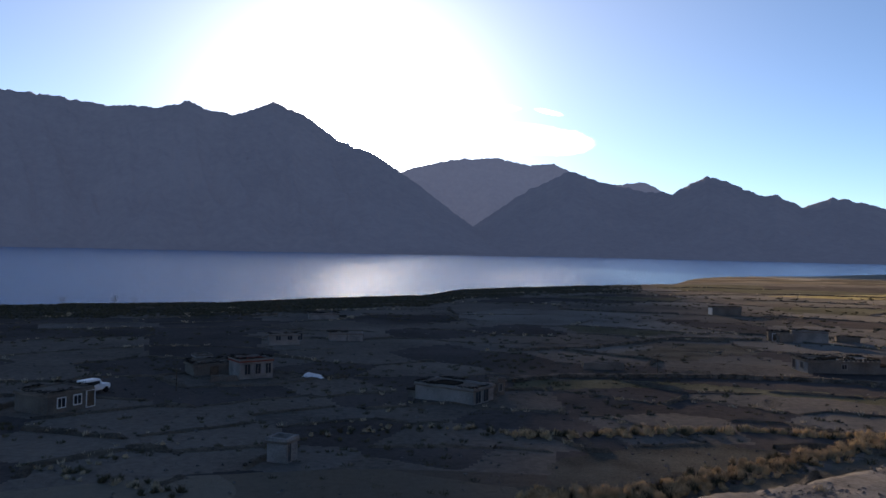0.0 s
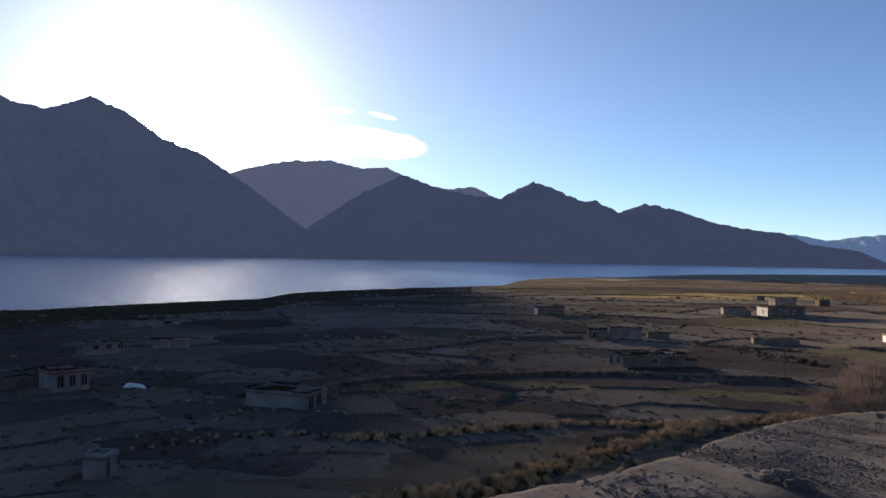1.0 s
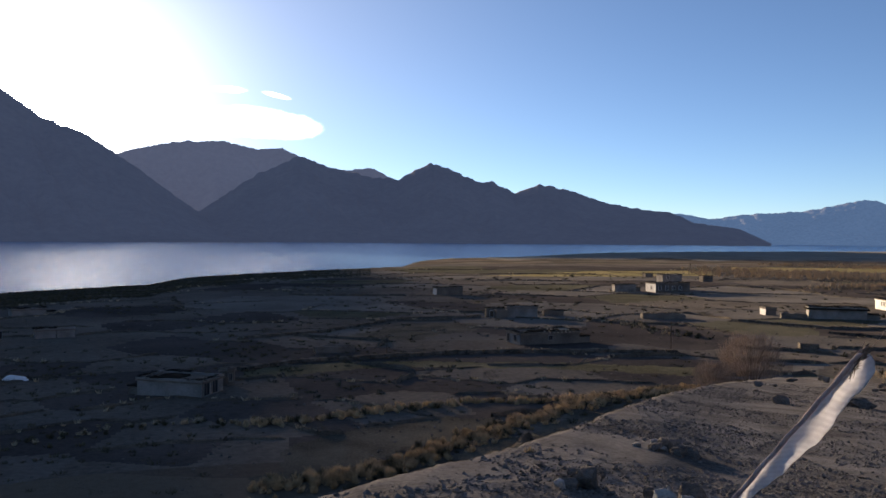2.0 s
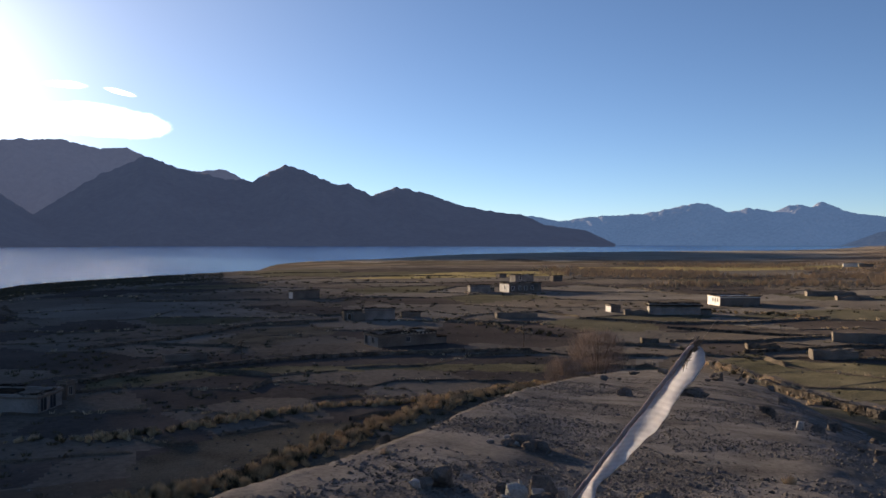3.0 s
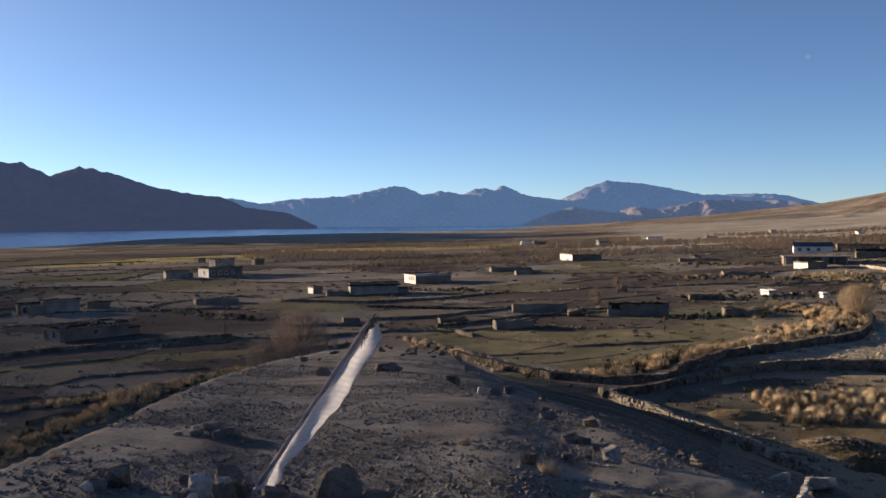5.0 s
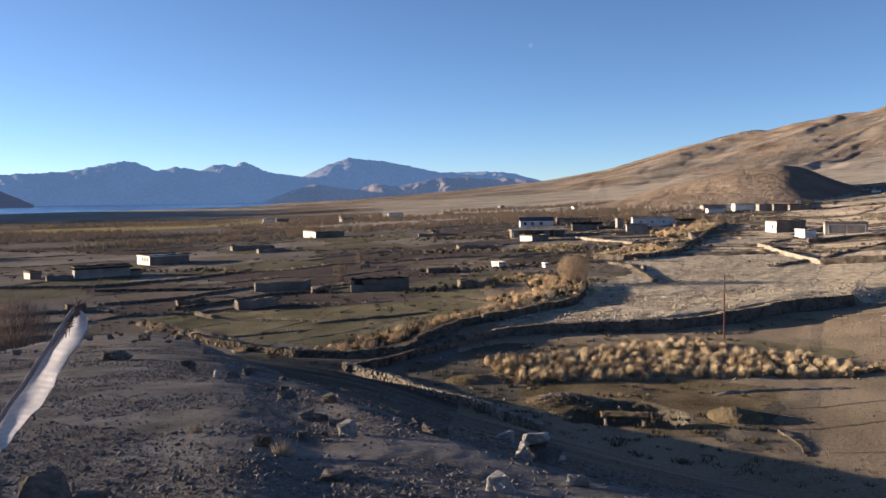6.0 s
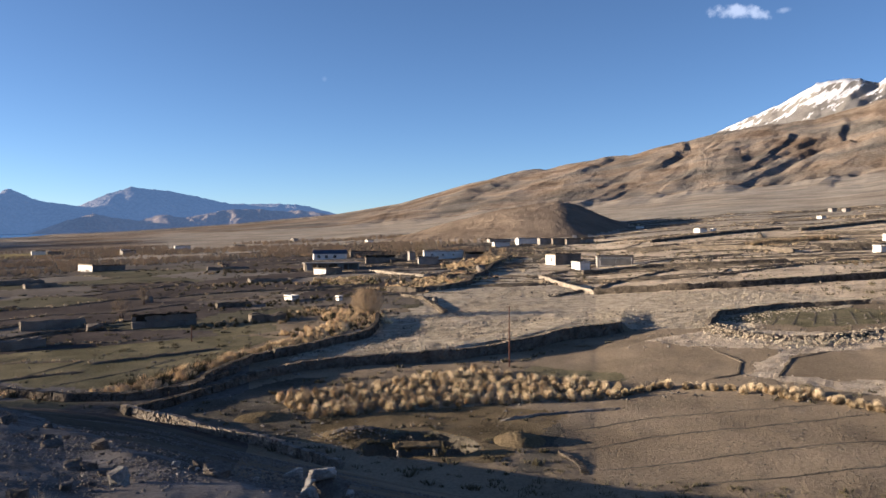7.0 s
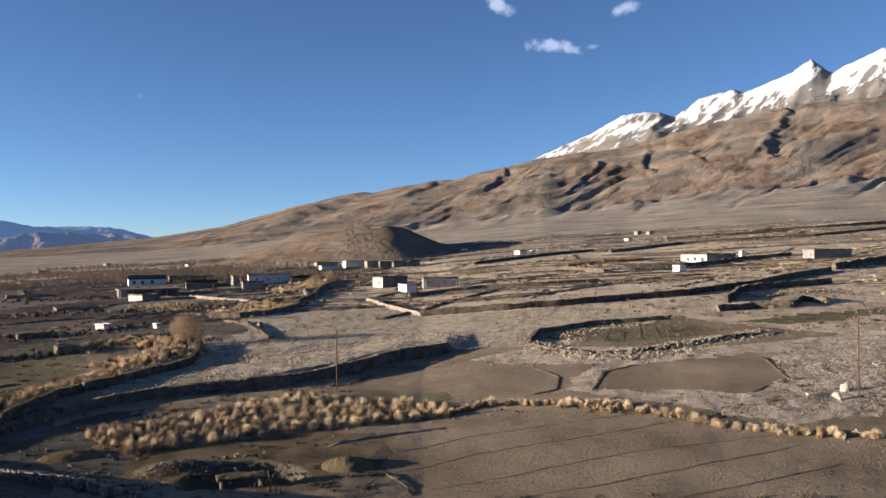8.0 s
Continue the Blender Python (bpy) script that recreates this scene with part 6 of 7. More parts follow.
def shrub(label, place, w, h, seed, mat=TWIG, stems=14, twigs=420):
    """A bare many-stemmed shrub: stems that fork into a cloud of fine twigs."""
    rng = random.Random(seed)
    x, y = place
    ob = new("shrub")
    ob.location = (x, y, plain(x, y))
    trunk, crown = Soup(), Soup()
    for _ in range(stems):
        a, q = rng.uniform(0, 6.283), rng.uniform(0.1, 0.8)
        mid = (w * 0.22 * q * math.cos(a), w * 0.22 * q * math.sin(a), h * rng.uniform(0.3, 0.45))
        tip = (w * 0.5 * q * math.cos(a), w * 0.5 * q * math.sin(a), h * rng.uniform(0.75, 0.98) * (1.05 - 0.3 * q))
        trunk.blade((0.05 * w * math.cos(a), 0.05 * w * math.sin(a), -0.1), mid, 0.02 * h)
        trunk.blade(mid, tip, 0.012 * h)
    for _ in range(twigs):
        a, q, u = rng.uniform(0, 6.283), rng.random() ** 0.5, rng.uniform(0.15, 1)
        rad = w * 0.5 * q * math.sqrt(max(0.03, 1 - (2 * u - 1.05) ** 2))
        b = (rad * 0.75 * math.cos(a), rad * 0.75 * math.sin(a), h * u * 0.8)
        d = h * rng.uniform(0.1, 0.25)
        crown.blade(b, (b[0] + d * 0.5 * math.cos(a + rng.uniform(-1, 1)), b[1] + d * 0.5 * math.sin(a), b[2] + d), 0.0035 * h + 0.005)
    trunk.done("stem", WOOD, parent=ob)
    crown.done("crown", mat, parent=ob)
    return tagged(ob, label, "shrub")


shrub("round yellowish bare willow by the lane", (135.17, 38.37), 7.2, 5.4, 1, GROVE, twigs=2600)
shrub("small bare willow beside the lane", (291.94, 63.78), 3.98, 6.96, 2)
shrub("large bare willow shrub beyond the hill's brow", (62.25, 80.86), 9.6, 6.6, 3, TWIG_GREY, 22, 2500)
shrub("bare willow shrub at the hill's brow", (54.58, 77.23), 6.0, 3.9, 4, TWIG_GREY, 16, 1800)
shrub("yellow bare shrub in the hamlet", (268.5, 35.2), 7.4, 4.2, 5, GROVE, twigs=1500)
shrub("bushy bare shrub above the hamlet lane", (296.5, 33.4), 6.2, 3.6, 27, GROVE, twigs=1300)
shrub("pale bare shrub before the white hut", (206.07, 71.06), 4.9, 3.36, 6)
shrub("pale bare shrub among the plots", (204.97, 61.01), 9.06, 2.79, 7)
shrub("bare willow behind the ruins", (135.93, 84.55), 4.91, 4.13, 8)
shrub("bare willow near the ruins", (158.67, 93.67), 3.68, 4.3, 9)
shrub("low dark bush on a shaded plot", (34.38, 92.51), 2.8, 1.33, 10, SCRUB)
shrub("low dark bush beside the ditch", (10.33, 69.94), 2.24, 0.99, 11, SCRUB)
shrub("dark bush in a shaded plot", (10.32, 86), 2.44, 0.87, 12, SCRUB)
shrub("dark bush by the lake shore", (-140.47, 284), 5.13, 2.76, 13, SCRUB)
shrub("small dark tree by the lake shore", (-125.39, 291.63), 2.83, 3.04, 14, SCRUB)
shrub("dark bush near the shore fields", (-118.94, 292.89), 3.66, 1.83, 15, SCRUB)
straw_bank([(312.1, -56.09), (326.34, -71.72), (331.31, -87.04)], 31, 0.1, 2.4, 2.0, GROVE, "golden-brown bare scrub patch on the fan", 0.1)
straw_bank([(367.6, -12.41), (380.66, -33.77)], 32, 0.5, 1.2, 2.5, TWIG, "thin brown scrub by the upper field walls", 0.4)
straw_bank([(243.7, -18.3), (245.1, -31.89), (245.46, -43.78)], 33, 0.5, 1.0, 2.5, TWIG, "thin brown scrub on the terrace", 0.4)
straw_bank([(210.31, -56.42), (219.64, -71.11), (229.99, -88.85)], 34, 0.5, 1.0, 2.5, TWIG, "thin brown scrub among the terrace stones", 0.4)
straw_bank([(162.98, -65.22), (166.77, -74.88), (170.53, -86.1)], 35, 0.4, 0.9, 1.5, TWIG, "thin brown scrub round the dark pens", 0.5)
shrub("olive shrub on the turf", (95.64, 63.35), 3.25, 1.36, 17, SCRUB)
shrub("grey thorn bush by the ruins", (137.15, 52.97), 9.29, 2.51, 18, SCRUB, twigs=600)


def build_grove():
    """The brown belt of bare willows across the plain."""
    rng, soup = random.Random(21), Soup()
    for _ in range(11000):
        az, r = rng.uniform(34, 84), rng.uniform(330, 680)
        w = compass(az, 0)
        x, y = w.x * r + rng.gauss(0, 6), w.y * r + rng.gauss(0, 6)
        if noise.noise((x * 0.012, y * 0.012, 7)) < -0.16 + 0.15 * abs(az - 58) / 22:
            continue
        z, s = plain(x, y), rng.uniform(1.4, 3.4)
        for _ in range(14):
            a, q = rng.uniform(0, 6.283), rng.random()
            soup.blade((x + 0.2 * s * q * math.cos(a), y + 0.2 * s * q * math.sin(a), z + 0.1 * s * q), (x + 0.5 * s * q * math.cos(a), y + 0.5 * s * q * math.sin(a), z + s * rng.uniform(0.5, 1)), 0.06 * s)
    soup.done("willow_grove", GROVE, "brown belt of bare willows across the plain", "grove", "stuff")


build_grove()


def build_shore_scrub():
    rng, soup = random.Random(22), Soup()
    for _ in range(5200):
        az = rng.uniform(-30, 12)
        r = along(SHORE, az) * rng.uniform(0.7, 0.975)
        w = compass(az, 0)
        x, y = w.x * r, w.y * r
        z, s = plain(x, y), rng.uniform(0.35, 1.0)
        for _ in range(10):
            a, q = rng.uniform(0, 6.283), rng.random()
            soup.blade((x, y, z - 0.1), (x + s * q * math.cos(a), y + s * q * math.sin(a), z + s * rng.uniform(0.3, 0.8)), 0.3 * s)
    soup.done("shore_scrub", SCRUB, "dark thorn scrub belt along the lake shore", "scrub", "stuff")


build_shore_scrub()


# ---- poles
def pole(label, place, w, h, wood=WOOD, arm=True):
    ob = new("utility_pole")
    ob.location = (place[0], place[1], plain(*place))
    bm = bmesh.new()
    bmesh.ops.create_cone(bm, cap_ends=True, segments=10, radius1=0.075, radius2=0.05, depth=h + 0.4)
    bmesh.ops.translate(bm, vec=(0, 0, h / 2 - 0.2), verts=bm.verts)
    part("shaft", bm, wood, ob)
    if arm:
        slab("crossarm", wood, ob, -0.5, 0.5, -0.05, 0.05, h - 0.35, h - 0.25, soft=0.01)
        for k in (-0.42, 0.42):
            bm = bmesh.new()
            bmesh.ops.create_cone(bm, cap_ends=True, segments=8, radius1=0.05, radius2=0.03, depth=0.14)
            bmesh.ops.translate(bm, vec=(k, 0, h - 0.18), verts=bm.verts)
            part("insulator", bm, GREYWASH, ob)
    return tagged(ob, label, "utility pole")


RUSTED = material("rust-red painted pole", (0.07, 0.035, 0.028), (0.14, 0.07, 0.055), 1.0, bump=0.2)
pole("slim rust-red pole behind the straw field", (91.37, 9.51), 0.44, 6.78, RUSTED, False)
pole("slim rust-red pole on the rubble", (72.62, -38.64), 0.4, 7.11, RUSTED, False)
pole("wooden pole in the middle fields", (69.52, 109), 0.53, 4.71)
pole("wooden pole beside the shaded fields", (26.82, 114.76), 0.38, 3.23)
pole("wooden pole among the shaded plots", (-33.1, 94.2), 0.26, 2.74)
pole("short rust-red post by the turf", (107.92, 56.29), 0.41, 2.22, RUSTED, False)


# ---- vehicles
PAINT = material("white car paint", (0.7, 0.7, 0.7), (0.8, 0.8, 0.8), 1.0, rough=0.35, bump=0, gloss=0.5)
TYRE = material("black tyre", (0.015, 0.015, 0.015), (0.03, 0.03, 0.03), 4.0, bump=0.1)


def car(label, place, turn):
    ob = new("car")
    ob.matrix_world = pose(place[0], place[1], plain(*place), 0, 0, turn)
    bm = bmesh.new()
    box(bm, -0.82, 0.82, -2.1, 2.1, 0.35, 0.95)
    bmesh.ops.bevel(bm, geom=bm.edges[:], offset=0.12, segments=2, affect="EDGES")
    body = part("body", bm, PAINT, ob)
    bm = bmesh.new()
    box(bm, -0.74, 0.74, -1.9, 1.0, 0.93, 1.6)
    for v in bm.verts:
        if v.co.z > 1.3:
            v.co.x *= 0.84
            v.co.y = v.co.y * 0.8 - 0.1
    bmesh.ops.bevel(bm, geom=bm.edges[:], offset=0.08, segments=2, affect="EDGES")
    part("cabin", bm, PAINT, ob)
    for sx in (-1, 1):
        slab("window", GLASS, ob, sx * 0.7 - 0.02, sx * 0.7 + 0.02, -1.4, 0.5, 1.05, 1.4)
        for yy in (-1.3, 1.35):
            bm = bmesh.new()
            bmesh.ops.create_cone(bm, cap_ends=True, segments=16, radius1=0.33, radius2=0.33, depth=0.22)
            bmesh.ops.rotate(bm, verts=bm.verts, matrix=Matrix.Rotation(radians(90), 3, "Y"))
            bmesh.ops.translate(bm, vec=(sx * 0.76, yy, 0.33), verts=bm.verts)
            wheel = part("wheel", bm, TYRE, ob)
    return tagged(ob, label, "car")


car("white car parked beside the dark mud house", (-41.68, 91.33), -20)
TARP = material("white plastic sheet", (0.7, 0.7, 0.7), (0.85, 0.85, 0.85), 1.5, rough=0.4, bump=0.2, gloss=0.4)
sheet_place = (-19.55, 107.04)
verts = []
for i in range(10):
    for j in range(16):
        u, v = i / 9 * 2 - 1, j / 15 * 2 - 1
        verts.append((v * 1.5, u * 0.8, 0.42 * (1 - u * u) * (1 - v ** 4) * (1.2 - 0.5 * v) + 0.05 * noise.noise((u * 3, v * 3, 1)) + 0.02))
tarpaulin = sheet("tarpaulin", verts, 10, 16, [TARP])
tarpaulin.matrix_world = pose(*sheet_place, plain(*sheet_place), 0, 0, -15)
tagged(tarpaulin, "crumpled white plastic sheet lying among the mud houses", "tarpaulin")


# ---- the dugout stable below the hill


def mound(label, place, w, d, h, seed, mat, turn=0):
    """A low hump of earth with a ragged skirt."""
    rows, cols, verts = 32, 44, []
    for i in range(rows):
        for j in range(cols):
            u, v = i / (rows - 1) * 2 - 1, j / (cols - 1) * 2 - 1
            q = math.sqrt(min(1, u * u + v * v))
            z = 0.85 * h * (1 - q * q) ** 1.2 * (1 + 0.25 * noise.fractal((u * 2, v * 2, seed), 0.6, 2.1, 6)) - 0.14 * smooth(0.7, 1, q)
            verts.append((v * w / 2, u * d / 2, z))
    ob = sheet("earth_mound", verts, rows, cols, [mat])
    ob.matrix_world = pose(place[0], place[1], plain(*place) - 0.05, 0, 0, -math.degrees(math.atan2(*place)) + turn)
    return tagged(ob, label, "mound")


def dugout():
    """A low stable over a sunken yard: an earth-covered roof on four crooked posts, its front open."""
    x, y, h = 57.05, 12.35, 0.72
    ob = new("dugout_shed")
    ob.matrix_world = pose(x, y, plain(x, y) - 0.02, 0, 0, -math.degrees(math.atan2(x, y)) + 6)
    rows, cols, verts = 16, 26, []
    for i in range(rows):
        for j in range(cols):
            u, px = i / (rows - 1), -1.7 + 3.4 * j / (cols - 1)
            py = -0.2 + 0.15 * noise.noise((px * 1.3, 3, 1)) + 1.35 * u + 0.2 * u * noise.noise((px * 0.9, 5, 2))
            verts.append((px, py, h + 0.05 * u + 0.1 * math.sin(math.pi * u) + 0.06 * noise.fractal((px * 1.4, py * 1.4, 2), 0.8, 2.0, 4)))
    roof = sheet("roof", verts, rows, cols, [DRY_TURF])
    roof.parent = ob
    crust = roof.modifiers.new("thickness", "SOLIDIFY")
    crust.thickness, crust.offset = 0.1, -1
    tagged(roof, "sagging earth-covered roof")
    for k, (px, py, deep) in enumerate(((-1.35, 0.0, 0.3), (1.3, 0.0, 0.5), (-1.3, 1.0, 1.6), (1.3, 1.0, 1.6))):
        bm = bmesh.new()
        bmesh.ops.create_cone(bm, cap_ends=True, segments=8, radius1=0.16, radius2=0.1, depth=h + deep - 0.05)
        bmesh.ops.translate(bm, vec=(px, py, (h - deep) / 2 - 0.03), verts=bm.verts)
        worn(bm, 0.06, k + 3, 0.3)
        part("post", bm, PALE_STONE, ob)
    slab("lintel", WOOD, ob, -1.6, 1.6, -0.08, 0.06, h - 0.2, h - 0.1, soft=0.02)
    return tagged(ob, "half-buried earth-roofed stable with a dark open front", "shed")


dugout()
mound("rubble heap beside the dugout", (62.0, 18.4), 6.5, 3.6, 0.75, 3, DRY_TURF)
rubble, rng = Soup(), random.Random(71)
hx, hy = (61.9, 18.3)
for _ in range(420):
    px, py = rng.gauss(0, 1.5), rng.gauss(0, 0.7)
    turn = -math.atan2(hx, hy)
    qx, qy = hx + px * math.cos(turn) - py * math.sin(turn), hy + px * math.sin(turn) + py * math.cos(turn)
    rubble.pebble((qx, qy, plain(qx, qy) + 0.62 * max(0, 1 - (px / 3.2) ** 2 - (py / 2.0) ** 2) ** 1.2), rng.uniform(0.05, 0.16), rng)
rubble.done("rubble_stones", PALE_STONE, "pale rubble stones on the heap by the dugout", "stones", "stuff")
mound("grassy hump of earth beside the dugout pit", (61.8, 5.6), 4.6, 4.5, 0.75, 6, DRY_TURF)
mound("low earth hump at the straw field's corner", (66.64, 27.83), 6, 4, 0.6, 12, DRY_TURF)


def furrows():
    """Plough ridges of the bare field and the grid of the walled plot."""
    soup, rng = Soup(), random.Random(31)
    for line in ([(65.16, 2.16), (68.06, -4.24), (69.68, -11.98), (70.91, -18.54)], [(59.74, 1.97), (62.79, -3.92), (63.98, -11), (67.19, -20.81)], [(55.04, -0.44), (56.42, -5.84), (58.88, -14.18), (61.08, -26.96)], [(51.75, -5.37), (52.36, -10.81), (53.98, -16.72), (58.16, -26.88)], [(48.95, -15.16), (50.32, -20.1), (53.15, -27.51)],
                 [(119.57, -17.4), (118.87, -25.32), (118.06, -33.31), (118.18, -41.7)], [(114.76, -17.49), (126.77, -22.02)], [(114.35, -19.95), (126.4, -24.13)], [(113.91, -22.46), (126.02, -26.32)], [(113.58, -24.98), (125.76, -28.52)], [(113.31, -27.5), (125.46, -30.71)], [(113.03, -30.01), (125.21, -32.9)], [(112.84, -32.54), (124.99, -35.09)], [(112.7, -35.07), (124.86, -37.3)], [(112.54, -37.6), (124.7, -39.5)], [(112.47, -40.15), (124.56, -41.7)],
                 [(86.78, 84.06), (94.97, 82.24)], [(82.51, 73.94), (94.4, 72.5)], [(78.04, 62.94), (92.1, 62.13)], [(76.01, 56.2), (85.54, 52.31), (98.54, 50.1)], [(79.22, 48.44), (93.67, 44.5)], [(84.13, 78.86), (94.44, 78.97)]):
        ridge(soup, line, 0.2, 0.035, rng.random() * 50, 0.3)
    clods, field = Soup(), OUTLINES[5][0]
    for _ in range(5200):
        x, y = rng.uniform(46, 75), rng.uniform(-32, 8)
        if inside(field, x, y) and noise.noise((x * 0.5, y * 0.25, 3)) > rng.uniform(-0.3, 0.5):
            clods.pebble((x, y, plain(x, y) + swell(x, y) - 0.02), rng.uniform(0.03, 0.13), rng)
    clods.done("earth_clods", SOIL_AND_SHADE, "dark clods strewn over the bare field", "clods", "stuff")
    soup.done("furrow_ridges", SOIL_AND_SHADE, "low plough ridges across the plots", "furrows", "stuff")


furrows()


# ---- the gravel hill
def on_hill(p):
    return hill(p[0], p[1])


def boulder(label, place, w, h, seed, mat=GREY_ROCK, flat=0.8, category="rock", lift=0.0):
    """An angular broken rock: a few flat faces split along beds, with chipped edges and a rough skin."""
    rng = random.Random(seed)
    bm = bmesh.new()
    for k in range(13):
        a = k * 2.4 + rng.uniform(-0.5, 0.5)
        z = rng.choice((-0.6, -0.55, 0.1, 0.5, 0.62, 0.3))
        q = rng.uniform(0.62, 1.05) * (1 - 0.25 * max(0, z))
        bm.verts.new((q * math.cos(a), q * math.sin(a), z + rng.uniform(-0.1, 0.1)))
    bmesh.ops.convex_hull(bm, input=bm.verts[:])
    bmesh.ops.delete(bm, geom=[v for v in bm.verts if not v.link_faces], context="VERTS")
    bmesh.ops.bevel(bm, geom=bm.edges[:], offset=0.03, segments=1, affect="EDGES")
    bmesh.ops.triangulate(bm, faces=bm.faces[:])
    for _ in range(3 if w > 0.18 else 1):
        bmesh.ops.subdivide_edges(bm, edges=[e for e in bm.edges if e.calc_length() > 0.16], cuts=1)
        bmesh.ops.triangulate(bm, faces=bm.faces[:])
    tilt = rng.uniform(-0.5, 0.5)
    for v in bm.verts:
        bed = v.co.z + tilt * v.co.x
        v.co += noise.noise_vector(v.co * 5 + Vector((seed, 0, 0))) * 0.035
        out = Vector((v.co.x, v.co.y, 0))
        v.co += out * (0.1 * noise.noise((bed * 7, seed, 2)) + 0.04 * noise.noise((bed * 19, seed, 5)))
    h = min(h, 0.95 * w)
    lo = min(v.co.z for v in bm.verts)
    hi = max(v.co.z for v in bm.verts)
    sx = max(abs(v.co.x) for v in bm.verts) * 2
    for v in bm.verts:
        v.co = Vector((v.co.x / sx * w, v.co.y / sx * w * flat, (v.co.z - lo) / (hi - lo) * h * 1.2 - 0.2 * h))
    ob = part("boulder", bm, mat)
    ob.matrix_world = pose(place[0], place[1], on_hill(place) + lift, 0, 0, -math.degrees(math.atan2(*place)) + rng.uniform(-25, 25))
    return tagged(ob, label, category)


def field_boulder(label, place, w, h, seed, mat=PALE_ROCK):
    return boulder(label, place, w, h, seed, mat, lift=plain(*place) - on_hill(place))


field_boulder("big pale boulder beside the hamlet lane", (225.6, 31.8), 2.7, 2.5, 211, GREY_ROCK)
field_boulder("pale boulder on the dry stony bed", (155.7, 30.7), 1.3, 1.2, 212, GREY_ROCK)
field_boulder("pale upright stone beside the rubble pole", (71.2, -36.0), 1.0, 0.6, 213)
field_boulder("pale broken stone beside the rubble pole", (74.3, -38.2), 0.8, 0.7, 214)
field_boulder("low pale stone on the rubble", (72.9, -34.3), 0.8, 0.35, 215)
field_boulder("grey stone stump of a fallen wall", (162.2, 94.8), 2.4, 1.5, 217, GREY_ROCK)
field_boulder("grey heap of tumbled wall stone", (118.5, 78.2), 3.0, 1.3, 216, GREY_ROCK)
boulder("pale upright stone on the gravel", (16.05, 13.26), 0.21, 0.23, 1, PALE_ROCK)
boulder("low grey stone beside a pale one", (16.7, 13.31), 0.36, 0.17, 2)
boulder("small pale upright stone of a pair", (15.21, 10.65), 0.13, 0.23, 3, PALE_ROCK)
boulder("small pale leaning stone of a pair", (15.31, 10.55), 0.14, 0.25, 4, PALE_ROCK)
boulder("pale broken rock on the gravel slope", (9.71, 5.67), 0.27, 0.21, 5, PALE_ROCK)
boulder("low flat grey rocks in the gravel", (10.9, 4.96), 0.44, 0.19, 6)
boulder("pale flat stone at the slope's edge", (16.27, 5.92), 0.48, 0.21, 7, PALE_ROCK)
boulder("wide grey base rock of a small cairn", (10.6, 3.22), 0.7, 0.27, 8, GREY_ROCK)
boulder("pale top stone balanced on a small cairn", (10.52, 3.27), 0.4, 0.17, 9, PALE_ROCK, lift=0.24)
boulder("pale broken stone leaning on a small cairn", (10.2, 3.36), 0.26, 0.14, 37, PALE_ROCK)
boulder("small pale stone wedged in a small cairn", (10.25, 3.36), 0.2, 0.1, 38, PALE_ROCK, lift=0.13)
boulder("pale flat rock near the path", (7.07, 4.14), 0.36, 0.11, 10)
boulder("grey rock with a dry clump", (7.89, 5.66), 0.23, 0.16, 11)
boulder("dark low rock on the crest", (19.86, 20.69), 0.86, 0.29, 12)
boulder("dark rock on the crest edge", (17.74, 15.76), 0.48, 0.27, 13)
boulder("small white stone on the crest path", (10.03, 11.5), 0.11, 0.12, 14, PALE_ROCK)
boulder("flat stacked grey rock", (3.73, 7.32), 0.33, 0.22, 15)
boulder("thin slab leaning on the grey rock", (3.54, 7.27), 0.19, 0.11, 16)
boulder("grey slab in a shaded hollow", (6.3, 9.85), 0.34, 0.2, 117, GREY_ROCK, 0.6)
boulder("low grey rock beside the hollow", (6.03, 9.77), 0.2, 0.13, 18)
boulder("large split weathered rock near the flag", (4.72, 5.3), 0.50, 0.40, 19, GREY_ROCK, 0.6)
boulder("low dark slab beside the split rock", (4.98, 5.1), 0.32, 0.21, 20, GREY_ROCK)
boulder("pale angular stone of the flag cairn", (4.2, 6.62), 0.24, 0.18, 21, PALE_ROCK)
boulder("large grey stone of the flag cairn", (4.08, 6.05), 0.27, 0.23, 22)
boulder("dark top stone of the flag cairn", (4.62, 6.8), 0.29, 0.22, 23)
boulder("small pale stone propping the flag pole", (4.9, 6.88), 0.12, 0.13, 24, PALE_ROCK)
boulder("dark grey stone at the flag's foot", (4.42, 5.8), 0.30, 0.20, 25)
boulder("pale low stone of the flag cairn", (3.72, 5.92), 0.19, 0.18, 26, PALE_ROCK)
boulder("grey stone leaning on the flag cairn", (4.3, 6.25), 0.20, 0.20, 33)
boulder("small grey stone of the flag cairn", (4.58, 6.1), 0.15, 0.14, 34)
boulder("small upright pale stone on the cairn", (4.72, 7.37), 0.08, 0.16, 35, PALE_ROCK)
boulder("upper slab of the stacked grey rock", (3.8, 7.37), 0.24, 0.2, 36)
boulder("white rock at the path's edge", (8.5, 2.16), 0.29, 0.16, 27, PALE_ROCK)
boulder("pale rock below the cairn", (7.63, 2.66), 0.32, 0.2, 28, PALE_ROCK)
boulder("broken grey rocks on the slope", (13.76, 9.58), 0.42, 0.16, 30)
boulder("small dark rock on the crest", (16.82, 20.47), 0.54, 0.29, 31)
boulder("flat dark rock on the crest", (19.78, 20.44), 0.86, 0.23, 32)



